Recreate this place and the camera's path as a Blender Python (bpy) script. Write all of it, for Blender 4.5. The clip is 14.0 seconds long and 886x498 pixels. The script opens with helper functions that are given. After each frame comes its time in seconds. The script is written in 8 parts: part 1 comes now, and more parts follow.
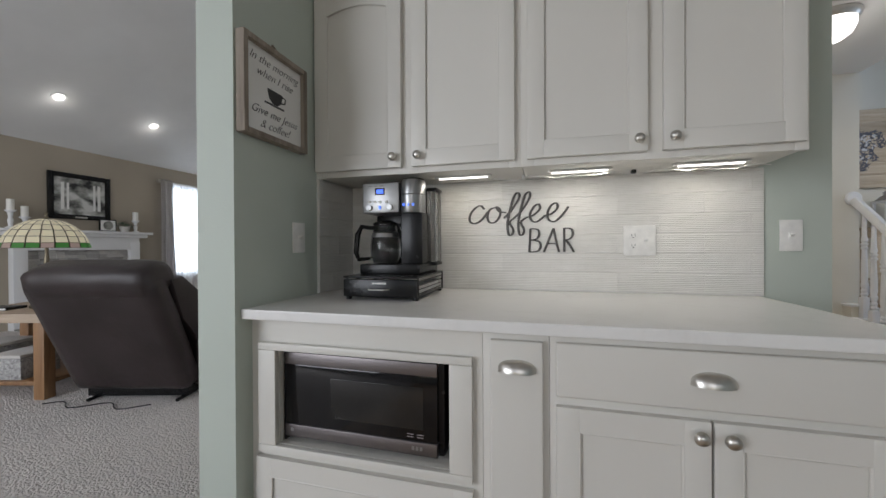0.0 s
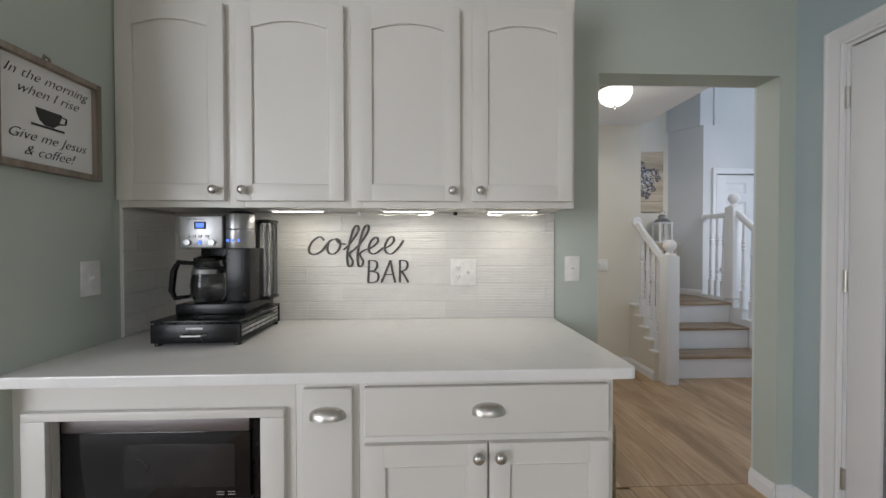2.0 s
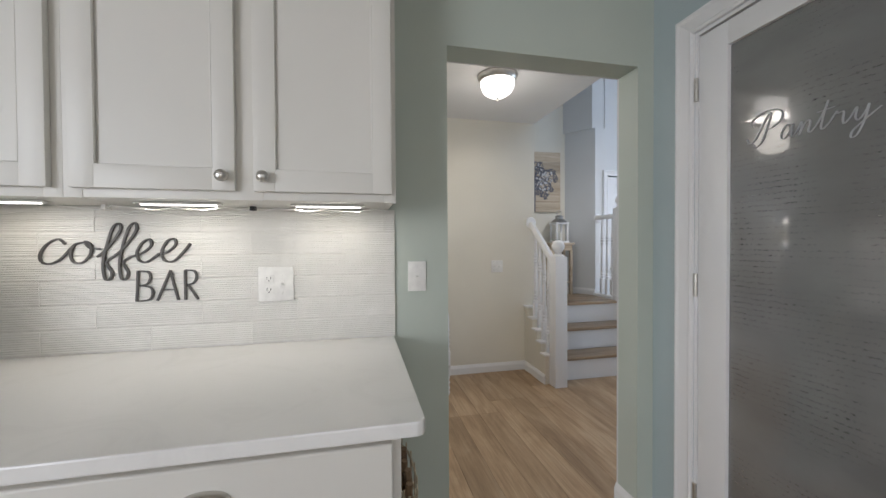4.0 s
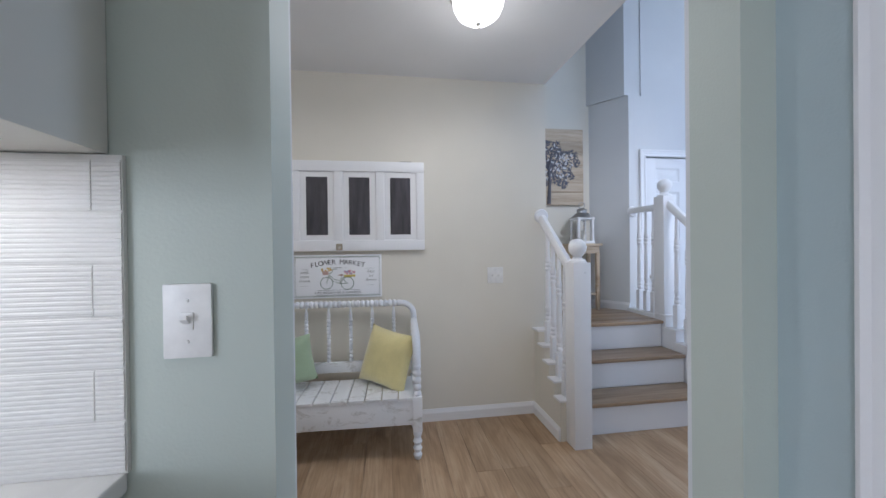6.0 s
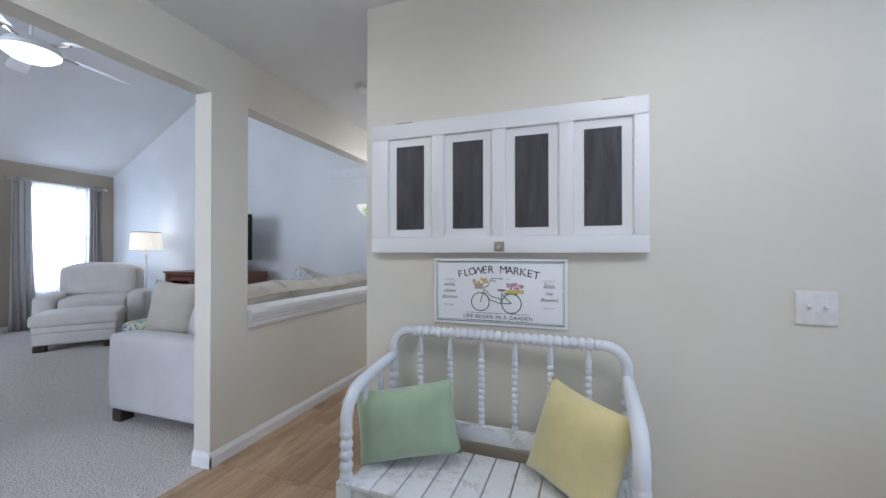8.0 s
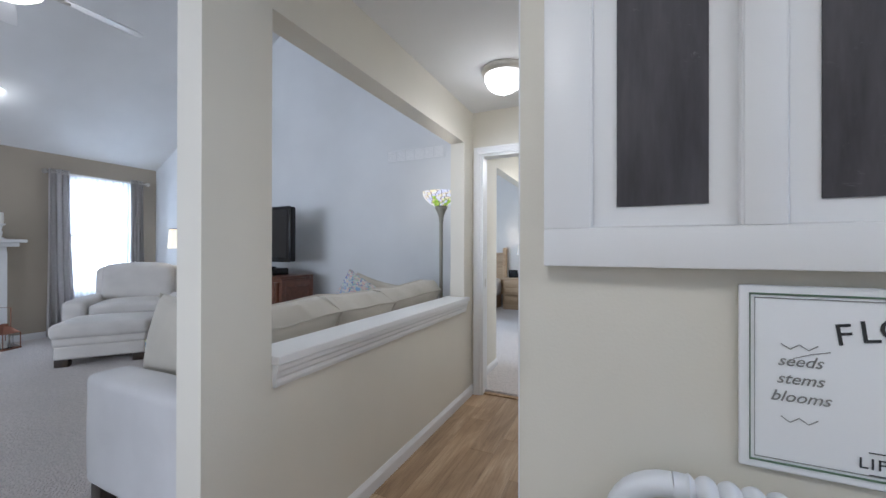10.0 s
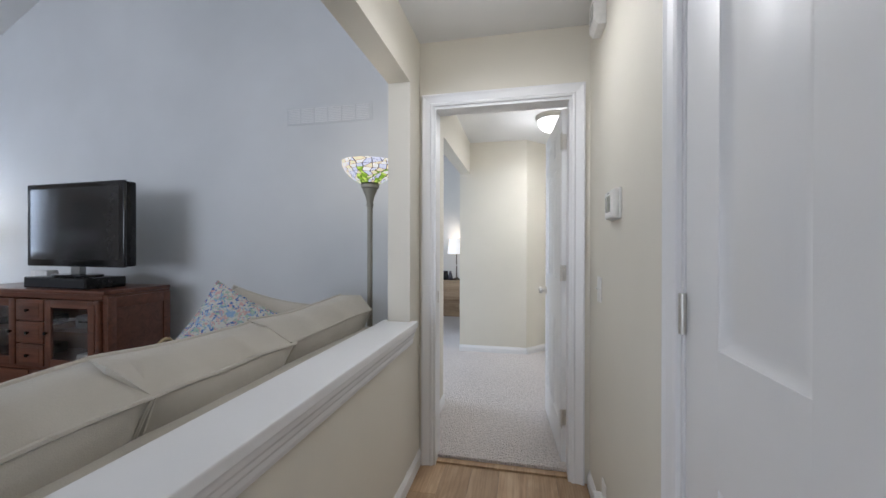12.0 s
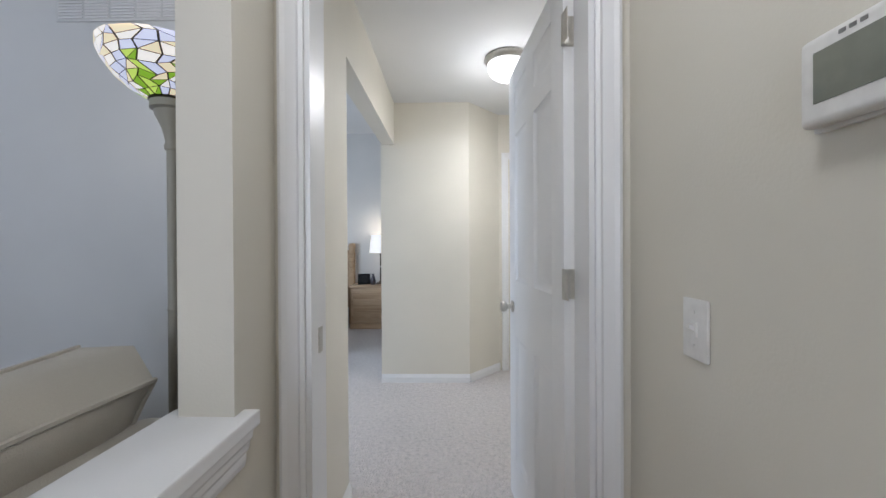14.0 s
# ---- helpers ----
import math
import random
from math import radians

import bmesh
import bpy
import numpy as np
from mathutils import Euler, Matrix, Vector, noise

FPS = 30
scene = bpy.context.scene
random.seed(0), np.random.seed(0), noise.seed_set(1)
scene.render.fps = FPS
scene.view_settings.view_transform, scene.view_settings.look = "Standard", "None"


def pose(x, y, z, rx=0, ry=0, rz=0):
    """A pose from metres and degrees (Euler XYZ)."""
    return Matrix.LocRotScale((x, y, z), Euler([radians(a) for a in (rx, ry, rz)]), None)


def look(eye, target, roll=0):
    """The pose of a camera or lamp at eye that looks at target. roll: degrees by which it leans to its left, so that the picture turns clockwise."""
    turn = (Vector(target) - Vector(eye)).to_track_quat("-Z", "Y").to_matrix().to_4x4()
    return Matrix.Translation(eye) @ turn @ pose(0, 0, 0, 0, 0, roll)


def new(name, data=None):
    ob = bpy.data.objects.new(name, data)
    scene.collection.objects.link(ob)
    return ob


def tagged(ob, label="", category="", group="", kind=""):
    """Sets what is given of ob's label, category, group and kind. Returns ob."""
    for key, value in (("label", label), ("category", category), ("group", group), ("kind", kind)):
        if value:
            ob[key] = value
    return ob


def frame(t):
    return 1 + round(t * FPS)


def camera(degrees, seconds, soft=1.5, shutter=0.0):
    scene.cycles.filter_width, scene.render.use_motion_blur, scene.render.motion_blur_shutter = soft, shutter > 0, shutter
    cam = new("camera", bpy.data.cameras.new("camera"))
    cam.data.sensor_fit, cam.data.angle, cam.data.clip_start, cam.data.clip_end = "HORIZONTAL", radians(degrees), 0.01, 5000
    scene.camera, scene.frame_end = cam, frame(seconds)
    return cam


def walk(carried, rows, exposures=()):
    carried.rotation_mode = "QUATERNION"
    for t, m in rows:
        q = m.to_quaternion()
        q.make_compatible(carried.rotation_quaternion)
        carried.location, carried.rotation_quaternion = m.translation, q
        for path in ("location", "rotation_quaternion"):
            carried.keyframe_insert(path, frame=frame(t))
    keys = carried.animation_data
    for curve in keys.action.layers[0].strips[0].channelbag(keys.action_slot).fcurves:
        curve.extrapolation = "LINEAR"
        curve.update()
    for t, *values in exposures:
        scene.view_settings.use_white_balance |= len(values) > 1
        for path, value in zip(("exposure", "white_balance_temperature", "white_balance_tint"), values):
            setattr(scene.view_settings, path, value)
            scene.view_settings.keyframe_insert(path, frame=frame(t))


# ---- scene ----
cam = camera(99.6, 14.0)

PATH = [
    (0, (0.091, -0.051, 1.085), (-0.438, 1.877, 1.075), -0.3),
    (0.5, (0.124, -0.071, 1.143), (-0.27, 1.89, 1.128), -0.3),
    (1, (0.181, -0.085, 1.18), (-0.068, 1.9, 1.161), -0.2),
    (1.5, (0.237, -0.093, 1.209), (0.15, 1.906, 1.19), -0.2),
    (2, (0.292, -0.094, 1.237), (0.373, 1.904, 1.208), -0.1),
    (2.5, (0.373, -0.078, 1.251), (0.622, 1.906, 1.223), 0.2),
    (3, (0.471, -0.035, 1.25), (0.88, 1.922, 1.226), 0.3),
    (5.5, (1.165, 0.743, 1.239), (1.609, 2.693, 1.204), -0.5),
    (6, (1.261, 0.976, 1.231), (1.562, 2.954, 1.218), -0.7),
    (6.5, (1.325, 1.221, 1.234), (1.425, 3.218, 1.228), -0.8),
    (7, (1.365, 1.462, 1.214), (1.169, 3.453, 1.224), -0.6),
    (7.5, (1.314, 1.702, 1.222), (0.872, 3.652, 1.227), -0.4),
    (8, (1.236, 1.964, 1.213), (0.597, 3.859, 1.229), -0.0),
    (8.5, (1.106, 2.21, 1.238), (0.3, 4.04, 1.248), -0.0),
    (9, (0.915, 2.421, 1.232), (0.015, 4.207, 1.244), 0.1),
    (11.5, (-0.042, 3.517, 1.256), (-0.605, 5.436, 1.247), 0.1),
    (12, (-0.1, 3.782, 1.244), (-0.512, 5.739, 1.238), 0.1),
    (12.5, (-0.155, 4.054, 1.241), (-0.408, 6.038, 1.236), 0.1),
    (13, (-0.195, 4.338, 1.219), (-0.317, 6.334, 1.212), -0.2),
    (13.5, (-0.209, 4.61, 1.214), (-0.284, 6.609, 1.205), -0.2),
    (14, (-0.216, 4.89, 1.212), (-0.253, 6.89, 1.203), -0.3),
]
walk(cam, [(t, look(eye, target, roll)) for t, eye, target, roll in PATH], [(0, -0.58, 6250, 12), (3, -0.30, 6300, 12), (5.5, -0.20, 5850, 14), (6.5, -0.02, 5450, 15), (9, 0.12, 5400, 13), (11.5, -0.06, 5700, 13), (14, -0.18, 5650, 13)])


# ---- world and light ----
world = bpy.data.worlds.new("sky")
scene.world = world
world.use_nodes = True
wn = world.node_tree
sky = wn.nodes.new("ShaderNodeTexSky")
sky.sky_type = "NISHITA"
sky.sun_disc = False
sky.sun_elevation, sky.sun_rotation = radians(38), radians(200)
wn.links.new(sky.outputs[0], wn.nodes["Background"].inputs[0])
wn.nodes["Background"].inputs[1].default_value = 0.12


def lamp_area(name, loc, target, sx, sy, watts, color):
    """A window's daylight, or a strip lamp: a rectangle that shines from loc towards target."""
    d = bpy.data.lights.new(name, "AREA")
    d.shape, d.size, d.size_y, d.energy, d.color = "RECTANGLE", sx, sy, watts, color
    ob = new(name, d)
    ob.matrix_world = look(loc, target)
    return ob


def lamp_point(name, loc, watts, color, radius=0.05):
    d = bpy.data.lights.new(name, "POINT")
    d.energy, d.color, d.shadow_soft_size = watts, color, radius
    ob = new(name, d)
    ob.location = loc
    return ob


DAY = (0.80, 0.90, 1.0)
COOL = (0.72, 0.84, 1.0)
WARM = (1.0, 0.86, 0.66)
NEUT = (1.0, 0.95, 0.86)
sun_d = bpy.data.lights.new("sun", "SUN")
sun_d.energy, sun_d.angle, sun_d.color = 1.0, radians(10), (1.0, 0.96, 0.9)
new("sun", sun_d).rotation_euler = (radians(52), 0, radians(20))
# daylight in the window openings; living front, bedroom and bathroom fills have no opening
lamp_area("kitchen_window_daylight", (0.95, -3.42, 1.60), (1.05, 0, 1.35), 1.8, 1.3, 18, (1.0, 0.97, 0.97))
lamp_area("living_window_daylight", (-7.02, 5.82, 1.45), (-3, 5.82, 1.2), 0.8, 1.7, 36, DAY)
# added fill lamp in front of the solid south wall, no window there
lamp_area("living_front_fill", (-3.9, -3.42, 1.6), (-3.9, 3, 1.4), 3.4, 2.2, 222, (0.93, 0.965, 1.0))
lamp_area("entry_window_daylight", (5.15, 2.9, 3.6), (2.4, 3.1, 1.2), 1.6, 2.0, 15, COOL)
lamp_area("entry_door_daylight", (5.15, 2.65, 1.2), (2.4, 2.75, 1.1), 0.9, 1.9, 25, COOL)
lamp_area("entry_high_window_daylight", (3.95, 1.80, 3.55), (3.0, 4.4, 1.0), 1.4, 1.7, 8, COOL)
# added lamp that brightens the bedroom from before its closed west wall
lamp_area("bedroom_fill", (-4.1, 7.6, 1.5), (-1, 7.6, 1.2), 1.4, 1.4, 62, DAY)
# unseen extra lamp on the bathroom side, not set in any window
lamp_area("bathroom_fill", (1.9, 8.6, 1.5), (0.0, 8.3, 1.3), 0.9, 1.2, 20, DAY)


# ---- materials ----
def nt(name):
    m = bpy.data.materials.new(name)
    m.use_nodes = True
    t = m.node_tree
    return m, t, t.nodes["Principled BSDF"]


def node(t, kind, **kw):
    n = t.nodes.new("ShaderNode" + kind)
    for k, v in kw.items():
        n.inputs[k].default_value = v
    return n


def coords(t, sx=1, sy=1, sz=1, which="Object"):
    tc, mp = t.nodes.new("ShaderNodeTexCoord"), t.nodes.new("ShaderNodeMapping")
    mp.inputs["Scale"].default_value = (sx, sy, sz)
    t.links.new(tc.outputs[which], mp.inputs[0])
    return mp.outputs[0]


def ramp(t, fac, stops):
    r = t.nodes.new("ShaderNodeValToRGB")
    els = r.color_ramp.elements
    els[0].position, els[0].color = stops[0][0], (*stops[0][1], 1)
    els[1].position, els[1].color = stops[-1][0], (*stops[-1][1], 1)
    for p, c in stops[1:-1]:
        e = els.new(p)
        e.color = (*c, 1)
    t.links.new(fac, r.inputs[0])
    return r.outputs[0]


def bump(t, b, height, strength, dist=0.01):
    n = t.nodes.new("ShaderNodeBump")
    n.inputs["Strength"].default_value, n.inputs["Distance"].default_value = strength, dist
    t.links.new(height, n.inputs["Height"])
    t.links.new(n.outputs[0], b.inputs["Normal"])


def shade(c, k):
    return tuple(min(1, v * k) for v in c)


def paint(name, c, rough=0.55, orange=0.12, var=0.05, scale=160):
    """Painted wall or joinery: roller texture, faint large unevenness, some gloss variation."""
    m, t, b = nt(name)
    v = coords(t)
    big, fine = node(t, "TexNoise", Scale=1.3, Detail=3), node(t, "TexNoise", Scale=scale, Detail=4)
    for n in (big, fine):
        t.links.new(v, n.inputs["Vector"])
    t.links.new(ramp(t, big.outputs[0], [(0.3, shade(c, 1 - var)), (0.7, shade(c, 1 + var))]), b.inputs["Base Color"])
    mr = node(t, "MapRange")
    mr.inputs[3].default_value, mr.inputs[4].default_value = rough - 0.07, rough + 0.07
    t.links.new(big.outputs[0], mr.inputs[0])
    t.links.new(mr.outputs[0], b.inputs["Roughness"])
    bump(t, b, fine.outputs[0], orange, 0.004)
    return m


def metal(name, c, rough=0.3, brushed=0.0):
    m, t, b = nt(name)
    b.inputs["Metallic"].default_value = 1
    v = coords(t, 1, 1, 40 if brushed else 1)
    n = node(t, "TexNoise", Scale=60, Detail=3)
    t.links.new(v, n.inputs["Vector"])
    t.links.new(ramp(t, n.outputs[0], [(0.3, shade(c, 0.92)), (0.7, shade(c, 1.05))]), b.inputs["Base Color"])
    mr = node(t, "MapRange")
    mr.inputs[3].default_value, mr.inputs[4].default_value = rough - 0.05, rough + 0.08
    t.links.new(n.outputs[0], mr.inputs[0])
    t.links.new(mr.outputs[0], b.inputs["Roughness"])
    return m


def plastic(name, c, rough=0.35, spec=0.5):
    m, t, b = nt(name)
    n = node(t, "TexNoise", Scale=35, Detail=4)
    t.links.new(coords(t), n.inputs["Vector"])
    t.links.new(ramp(t, n.outputs[0], [(0.3, shade(c, 0.93)), (0.7, shade(c, 1.06))]), b.inputs["Base Color"])
    mr = node(t, "MapRange")
    mr.inputs[3].default_value, mr.inputs[4].default_value = max(0.02, rough - 0.05), rough + 0.06
    t.links.new(n.outputs[0], mr.inputs[0])
    t.links.new(mr.outputs[0], b.inputs["Roughness"])
    b.inputs["Specular IOR Level"].default_value = spec
    return m


def wood(name, dark, light, axis="y", rough=0.4, rand=0.12, scale=1.0):
    """Sawn wood with the grain along one axis; each piece takes its own tone."""
    m, t, b = nt(name)
    s = {"x": (0.9, 14, 14), "y": (14, 0.9, 14), "z": (14, 14, 0.9)}[axis]
    oi = t.nodes.new("ShaderNodeObjectInfo")
    tc = t.nodes.new("ShaderNodeTexCoord")
    mp = t.nodes.new("ShaderNodeMapping")
    mp.inputs["Scale"].default_value = tuple(a * scale for a in s)
    t.links.new(tc.outputs["Object"], mp.inputs[0])
    sh = t.nodes.new("ShaderNodeVectorMath")
    sh.operation = "MULTIPLY_ADD"
    cx = t.nodes.new("ShaderNodeCombineXYZ")
    for i in range(3):
        t.links.new(oi.outputs["Random"], cx.inputs[i])
    sh.inputs[1].default_value = (37, 53, 29)
    t.links.new(cx.outputs[0], sh.inputs[0])
    t.links.new(mp.outputs[0], sh.inputs[2])
    n1 = node(t, "TexNoise", Scale=1.1, Detail=6, Roughness=0.62, Distortion=1.1)
    n2 = node(t, "TexNoise", Scale=5.5, Detail=5, Roughness=0.7)
    for n in (n1, n2):
        t.links.new(sh.outputs[0], n.inputs["Vector"])
    mixf = t.nodes.new("ShaderNodeMath")
    mixf.operation = "MULTIPLY_ADD"
    mixf.inputs[1].default_value = 0.45
    t.links.new(n2.outputs[0], mixf.inputs[0])
    t.links.new(n1.outputs[0], mixf.inputs[2])
    mid = tuple((a + c) / 2 for a, c in zip(dark, light))
    col = ramp(t, mixf.outputs[0], [(0.5, dark), (0.68, mid), (0.92, light)])
    hs = t.nodes.new("ShaderNodeHueSaturation")
    mr = node(t, "MapRange")
    mr.inputs[3].default_value, mr.inputs[4].default_value = 1 - rand, 1 + rand
    t.links.new(oi.outputs["Random"], mr.inputs[0])
    t.links.new(mr.outputs[0], hs.inputs["Value"])
    t.links.new(col, hs.inputs["Color"])
    t.links.new(hs.outputs[0], b.inputs["Base Color"])
    rr = node(t, "MapRange")
    rr.inputs[3].default_value, rr.inputs[4].default_value = rough + 0.1, rough - 0.08
    t.links.new(n2.outputs[0], rr.inputs[0])
    t.links.new(rr.outputs[0], b.inputs["Roughness"])
    bump(t, b, n2.outputs[0], 0.15, 0.003)
    return m


def plank_vinyl():
    """Bleached oak plank: soft tone shifts, fine pores and a few long dark checks, each plank shifted."""
    m, t, b = nt("plank_floor")
    oi, tc = t.nodes.new("ShaderNodeObjectInfo"), t.nodes.new("ShaderNodeTexCoord")
    cx, off = t.nodes.new("ShaderNodeCombineXYZ"), t.nodes.new("ShaderNodeVectorMath")
    for i in range(3):
        t.links.new(oi.outputs["Random"], cx.inputs[i])
    off.operation = "MULTIPLY_ADD"
    off.inputs[1].default_value = (17, 41, 5)
    t.links.new(cx.outputs[0], off.inputs[0])
    t.links.new(tc.outputs["Object"], off.inputs[2])

    def grain(sx, sy, **kw):
        mp, n = t.nodes.new("ShaderNodeMapping"), node(t, "TexNoise", **kw)
        mp.inputs["Scale"].default_value = (sx, sy, 1)
        t.links.new(off.outputs[0], mp.inputs[0])
        t.links.new(mp.outputs[0], n.inputs["Vector"])
        return n.outputs[0]

    def blend(kind, fac, a, c):
        x = t.nodes.new("ShaderNodeMix")
        x.data_type, x.blend_type = "RGBA", kind
        if isinstance(fac, float):
            x.inputs[0].default_value = fac
        else:
            t.links.new(fac, x.inputs[0])
        t.links.new(a, x.inputs[6])
        if isinstance(c, tuple):
            x.inputs[7].default_value = (*c, 1)
        else:
            t.links.new(c, x.inputs[7])
        return x.outputs[2]

    cloud = grain(7, 1.6, Scale=1.0, Detail=5, Roughness=0.6, Distortion=0.8)
    pores = grain(95, 3.2, Scale=1.0, Detail=4, Roughness=0.65)
    check = grain(34, 1.5, Scale=1.0, Detail=6, Roughness=0.72, Distortion=1.6)
    col = ramp(t, cloud, [(0.30, (0.29, 0.185, 0.10)), (0.5, (0.42, 0.285, 0.165)), (0.72, (0.54, 0.395, 0.25))])
    col = blend("MULTIPLY", 0.55, col, ramp(t, pores, [(0.32, (0.55, 0.50, 0.46)), (0.58, (1, 1, 1))]))
    col = blend("MIX", ramp(t, check, [(0.655, (0, 0, 0)), (0.70, (0.75, 0.75, 0.75))]), col, (0.13, 0.09, 0.06))
    hs, mr = t.nodes.new("ShaderNodeHueSaturation"), node(t, "MapRange")
    mr.inputs[3].default_value, mr.inputs[4].default_value = 0.90, 1.10
    t.links.new(oi.outputs["Random"], mr.inputs[0])
    t.links.new(mr.outputs[0], hs.inputs["Value"])
    t.links.new(col, hs.inputs["Color"])
    t.links.new(hs.outputs[0], b.inputs["Base Color"])
    rr = node(t, "MapRange")
    rr.inputs[3].default_value, rr.inputs[4].default_value = 0.52, 0.36
    t.links.new(pores, rr.inputs[0])
    t.links.new(rr.outputs[0], b.inputs["Roughness"])
    bump(t, b, pores, 0.12, 0.002)
    return m


def cloth(name, c, weave=420, var=0.1, rough=0.9, strength=0.35, sheen=0.3):
    m, t, b = nt(name)
    v = coords(t)
    n, w = node(t, "TexNoise", Scale=5, Detail=5), node(t, "TexNoise", Scale=weave, Detail=3)
    for k in (n, w):
        t.links.new(v, k.inputs["Vector"])
    a = t.nodes.new("ShaderNodeMath")
    a.operation = "MULTIPLY_ADD"
    a.inputs[1].default_value = 0.5
    t.links.new(w.outputs[0], a.inputs[0])
    t.links.new(n.outputs[0], a.inputs[2])
    t.links.new(ramp(t, a.outputs[0], [(0.5, shade(c, 1 - var)), (1.0, shade(c, 1 + var))]), b.inputs["Base Color"])
    b.inputs["Roughness"].default_value = rough
    b.inputs["Sheen Weight"].default_value = sheen
    bump(t, b, w.outputs[0], strength, 0.004)
    return m


def carpet_mat(name, c):
    m, t, b = nt(name)
    v = coords(t)
    tuft, big, mid = node(t, "TexVoronoi", Scale=85), node(t, "TexNoise", Scale=0.8, Detail=3), node(t, "TexNoise", Scale=38, Detail=6, Roughness=0.75)
    for k in (tuft, big, mid):
        t.links.new(v, k.inputs["Vector"])
    a = t.nodes.new("ShaderNodeMath")
    a.operation = "MULTIPLY_ADD"
    a.inputs[1].default_value = 0.35
    t.links.new(big.outputs[0], a.inputs[0])
    t.links.new(mid.outputs[0], a.inputs[2])
    t.links.new(ramp(t, a.outputs[0], [(0.40, shade(c, 0.66)), (0.60, c), (0.85, shade(c, 1.22))]), b.inputs["Base Color"])
    b.inputs["Roughness"].default_value = 1.0
    b.inputs["Sheen Weight"].default_value = 0.25
    h = t.nodes.new("ShaderNodeMath")
    h.operation = "SUBTRACT"
    t.links.new(mid.outputs[0], h.inputs[0])
    t.links.new(tuft.outputs["Distance"], h.inputs[1])
    bump(t, b, h.outputs[0], 0.9, 0.02)
    return m


def stone(name, dark, light, scale=6, rough=0.7, vein=False, strength=0.3):
    m, t, b = nt(name)
    oi = t.nodes.new("ShaderNodeObjectInfo")
    n, f = node(t, "TexNoise", Scale=scale, Detail=8, Roughness=0.65, Distortion=1.5 if vein else 0.3), node(t, "TexNoise", Scale=scale * 14, Detail=3)
    v = coords(t)
    for k in (n, f):
        t.links.new(v, k.inputs["Vector"])
    col = ramp(t, n.outputs[0], [(0.35, dark), (0.5 if vein else 0.68, light)])
    hs = t.nodes.new("ShaderNodeHueSaturation")
    mr = node(t, "MapRange")
    k = 0.03 if vein else 0.3
    mr.inputs[3].default_value, mr.inputs[4].default_value = 1 - k, 1 + k
    t.links.new(oi.outputs["Random"], mr.inputs[0])
    t.links.new(mr.outputs[0], hs.inputs["Value"])
    t.links.new(col, hs.inputs["Color"])
    t.links.new(hs.outputs[0], b.inputs["Base Color"])
    b.inputs["Roughness"].default_value = rough
    bump(t, b, f.outputs[0], strength, 0.004)
    return m


def glow(name, c, strength):
    m, t, b = nt(name)
    b.inputs["Base Color"].default_value = (*shade(c, 0.8), 1)
    b.inputs["Emission Color"].default_value = (*c, 1)
    b.inputs["Emission Strength"].default_value = strength
    return m


def glass(name, c=(1, 1, 1), rough=0.0):
    m, t, b = nt(name)
    b.inputs["Base Color"].default_value = (*c, 1)
    b.inputs["Transmission Weight"].default_value = 1
    b.inputs["Roughness"].default_value = rough
    b.inputs["IOR"].default_value = 1.45
    return m


SAGE = paint("sage_wall_paint", (0.50, 0.55, 0.49), 0.6)
CREAM = paint("cream_wall_paint", (0.715, 0.68, 0.59), 0.6)
TAUPE = paint("taupe_wall_paint", (0.38, 0.33, 0.26), 0.6)
PALE = paint("pale_grey_wall_paint", (0.67, 0.68, 0.68), 0.6)
CEIL = paint("ceiling_paint", (0.74, 0.74, 0.73), 0.8, 0.2)
TRIM = paint("white_trim_paint", (0.80, 0.80, 0.80), 0.35, 0.04, 0.03)
CAB = paint("cabinet_paint", (0.72, 0.70, 0.65), 0.38, 0.05, 0.03, 90)
VINYL = plank_vinyl()
CARPET = carpet_mat("carpet_pile", (0.70, 0.645, 0.61))
NICKEL = metal("brushed_nickel", (0.62, 0.60, 0.56), 0.3)
STEEL = metal("stainless_steel", (0.40, 0.40, 0.40), 0.34, 1)
DARKSTEEL = metal("dark_stainless_steel", (0.22, 0.20, 0.20), 0.38, 1)
BLACK = plastic("black_plastic", (0.009, 0.009, 0.0095), 0.25, 0.3)
BLACKGLASS = plastic("black_glass", (0.006, 0.006, 0.007), 0.06)
WHITEP = plastic("white_plastic", (0.78, 0.77, 0.74), 0.35)
QUARTZ = stone("white_quartz", (0.765, 0.755, 0.735), (0.80, 0.79, 0.77), 5, 0.22, True, 0.02)
CHARCOAL = paint("charcoal_metal", (0.07, 0.065, 0.06), 0.5)
GLASS = glass("clear_glass")
LEDGLOW = glow("led_diffuser", (1.0, 0.95, 0.86), 4.5)
BOWLGLOW = glow("frosted_bowl_glass", (1.0, 0.95, 0.88), 3.2)
LCD = glow("blue_display", (0.10, 0.22, 1.0), 1.6)
GREYWOOD = wood("weathered_grey_wood", (0.16, 0.13, 0.10), (0.34, 0.29, 0.24), "z", 0.7)
SIGNWHITE = paint("sign_white", (0.76, 0.75, 0.72), 0.6)
INK = paint("black_lettering", (0.03, 0.03, 0.03), 0.6)
GREYINK = paint("grey_lettering", (0.22, 0.22, 0.21), 0.6)


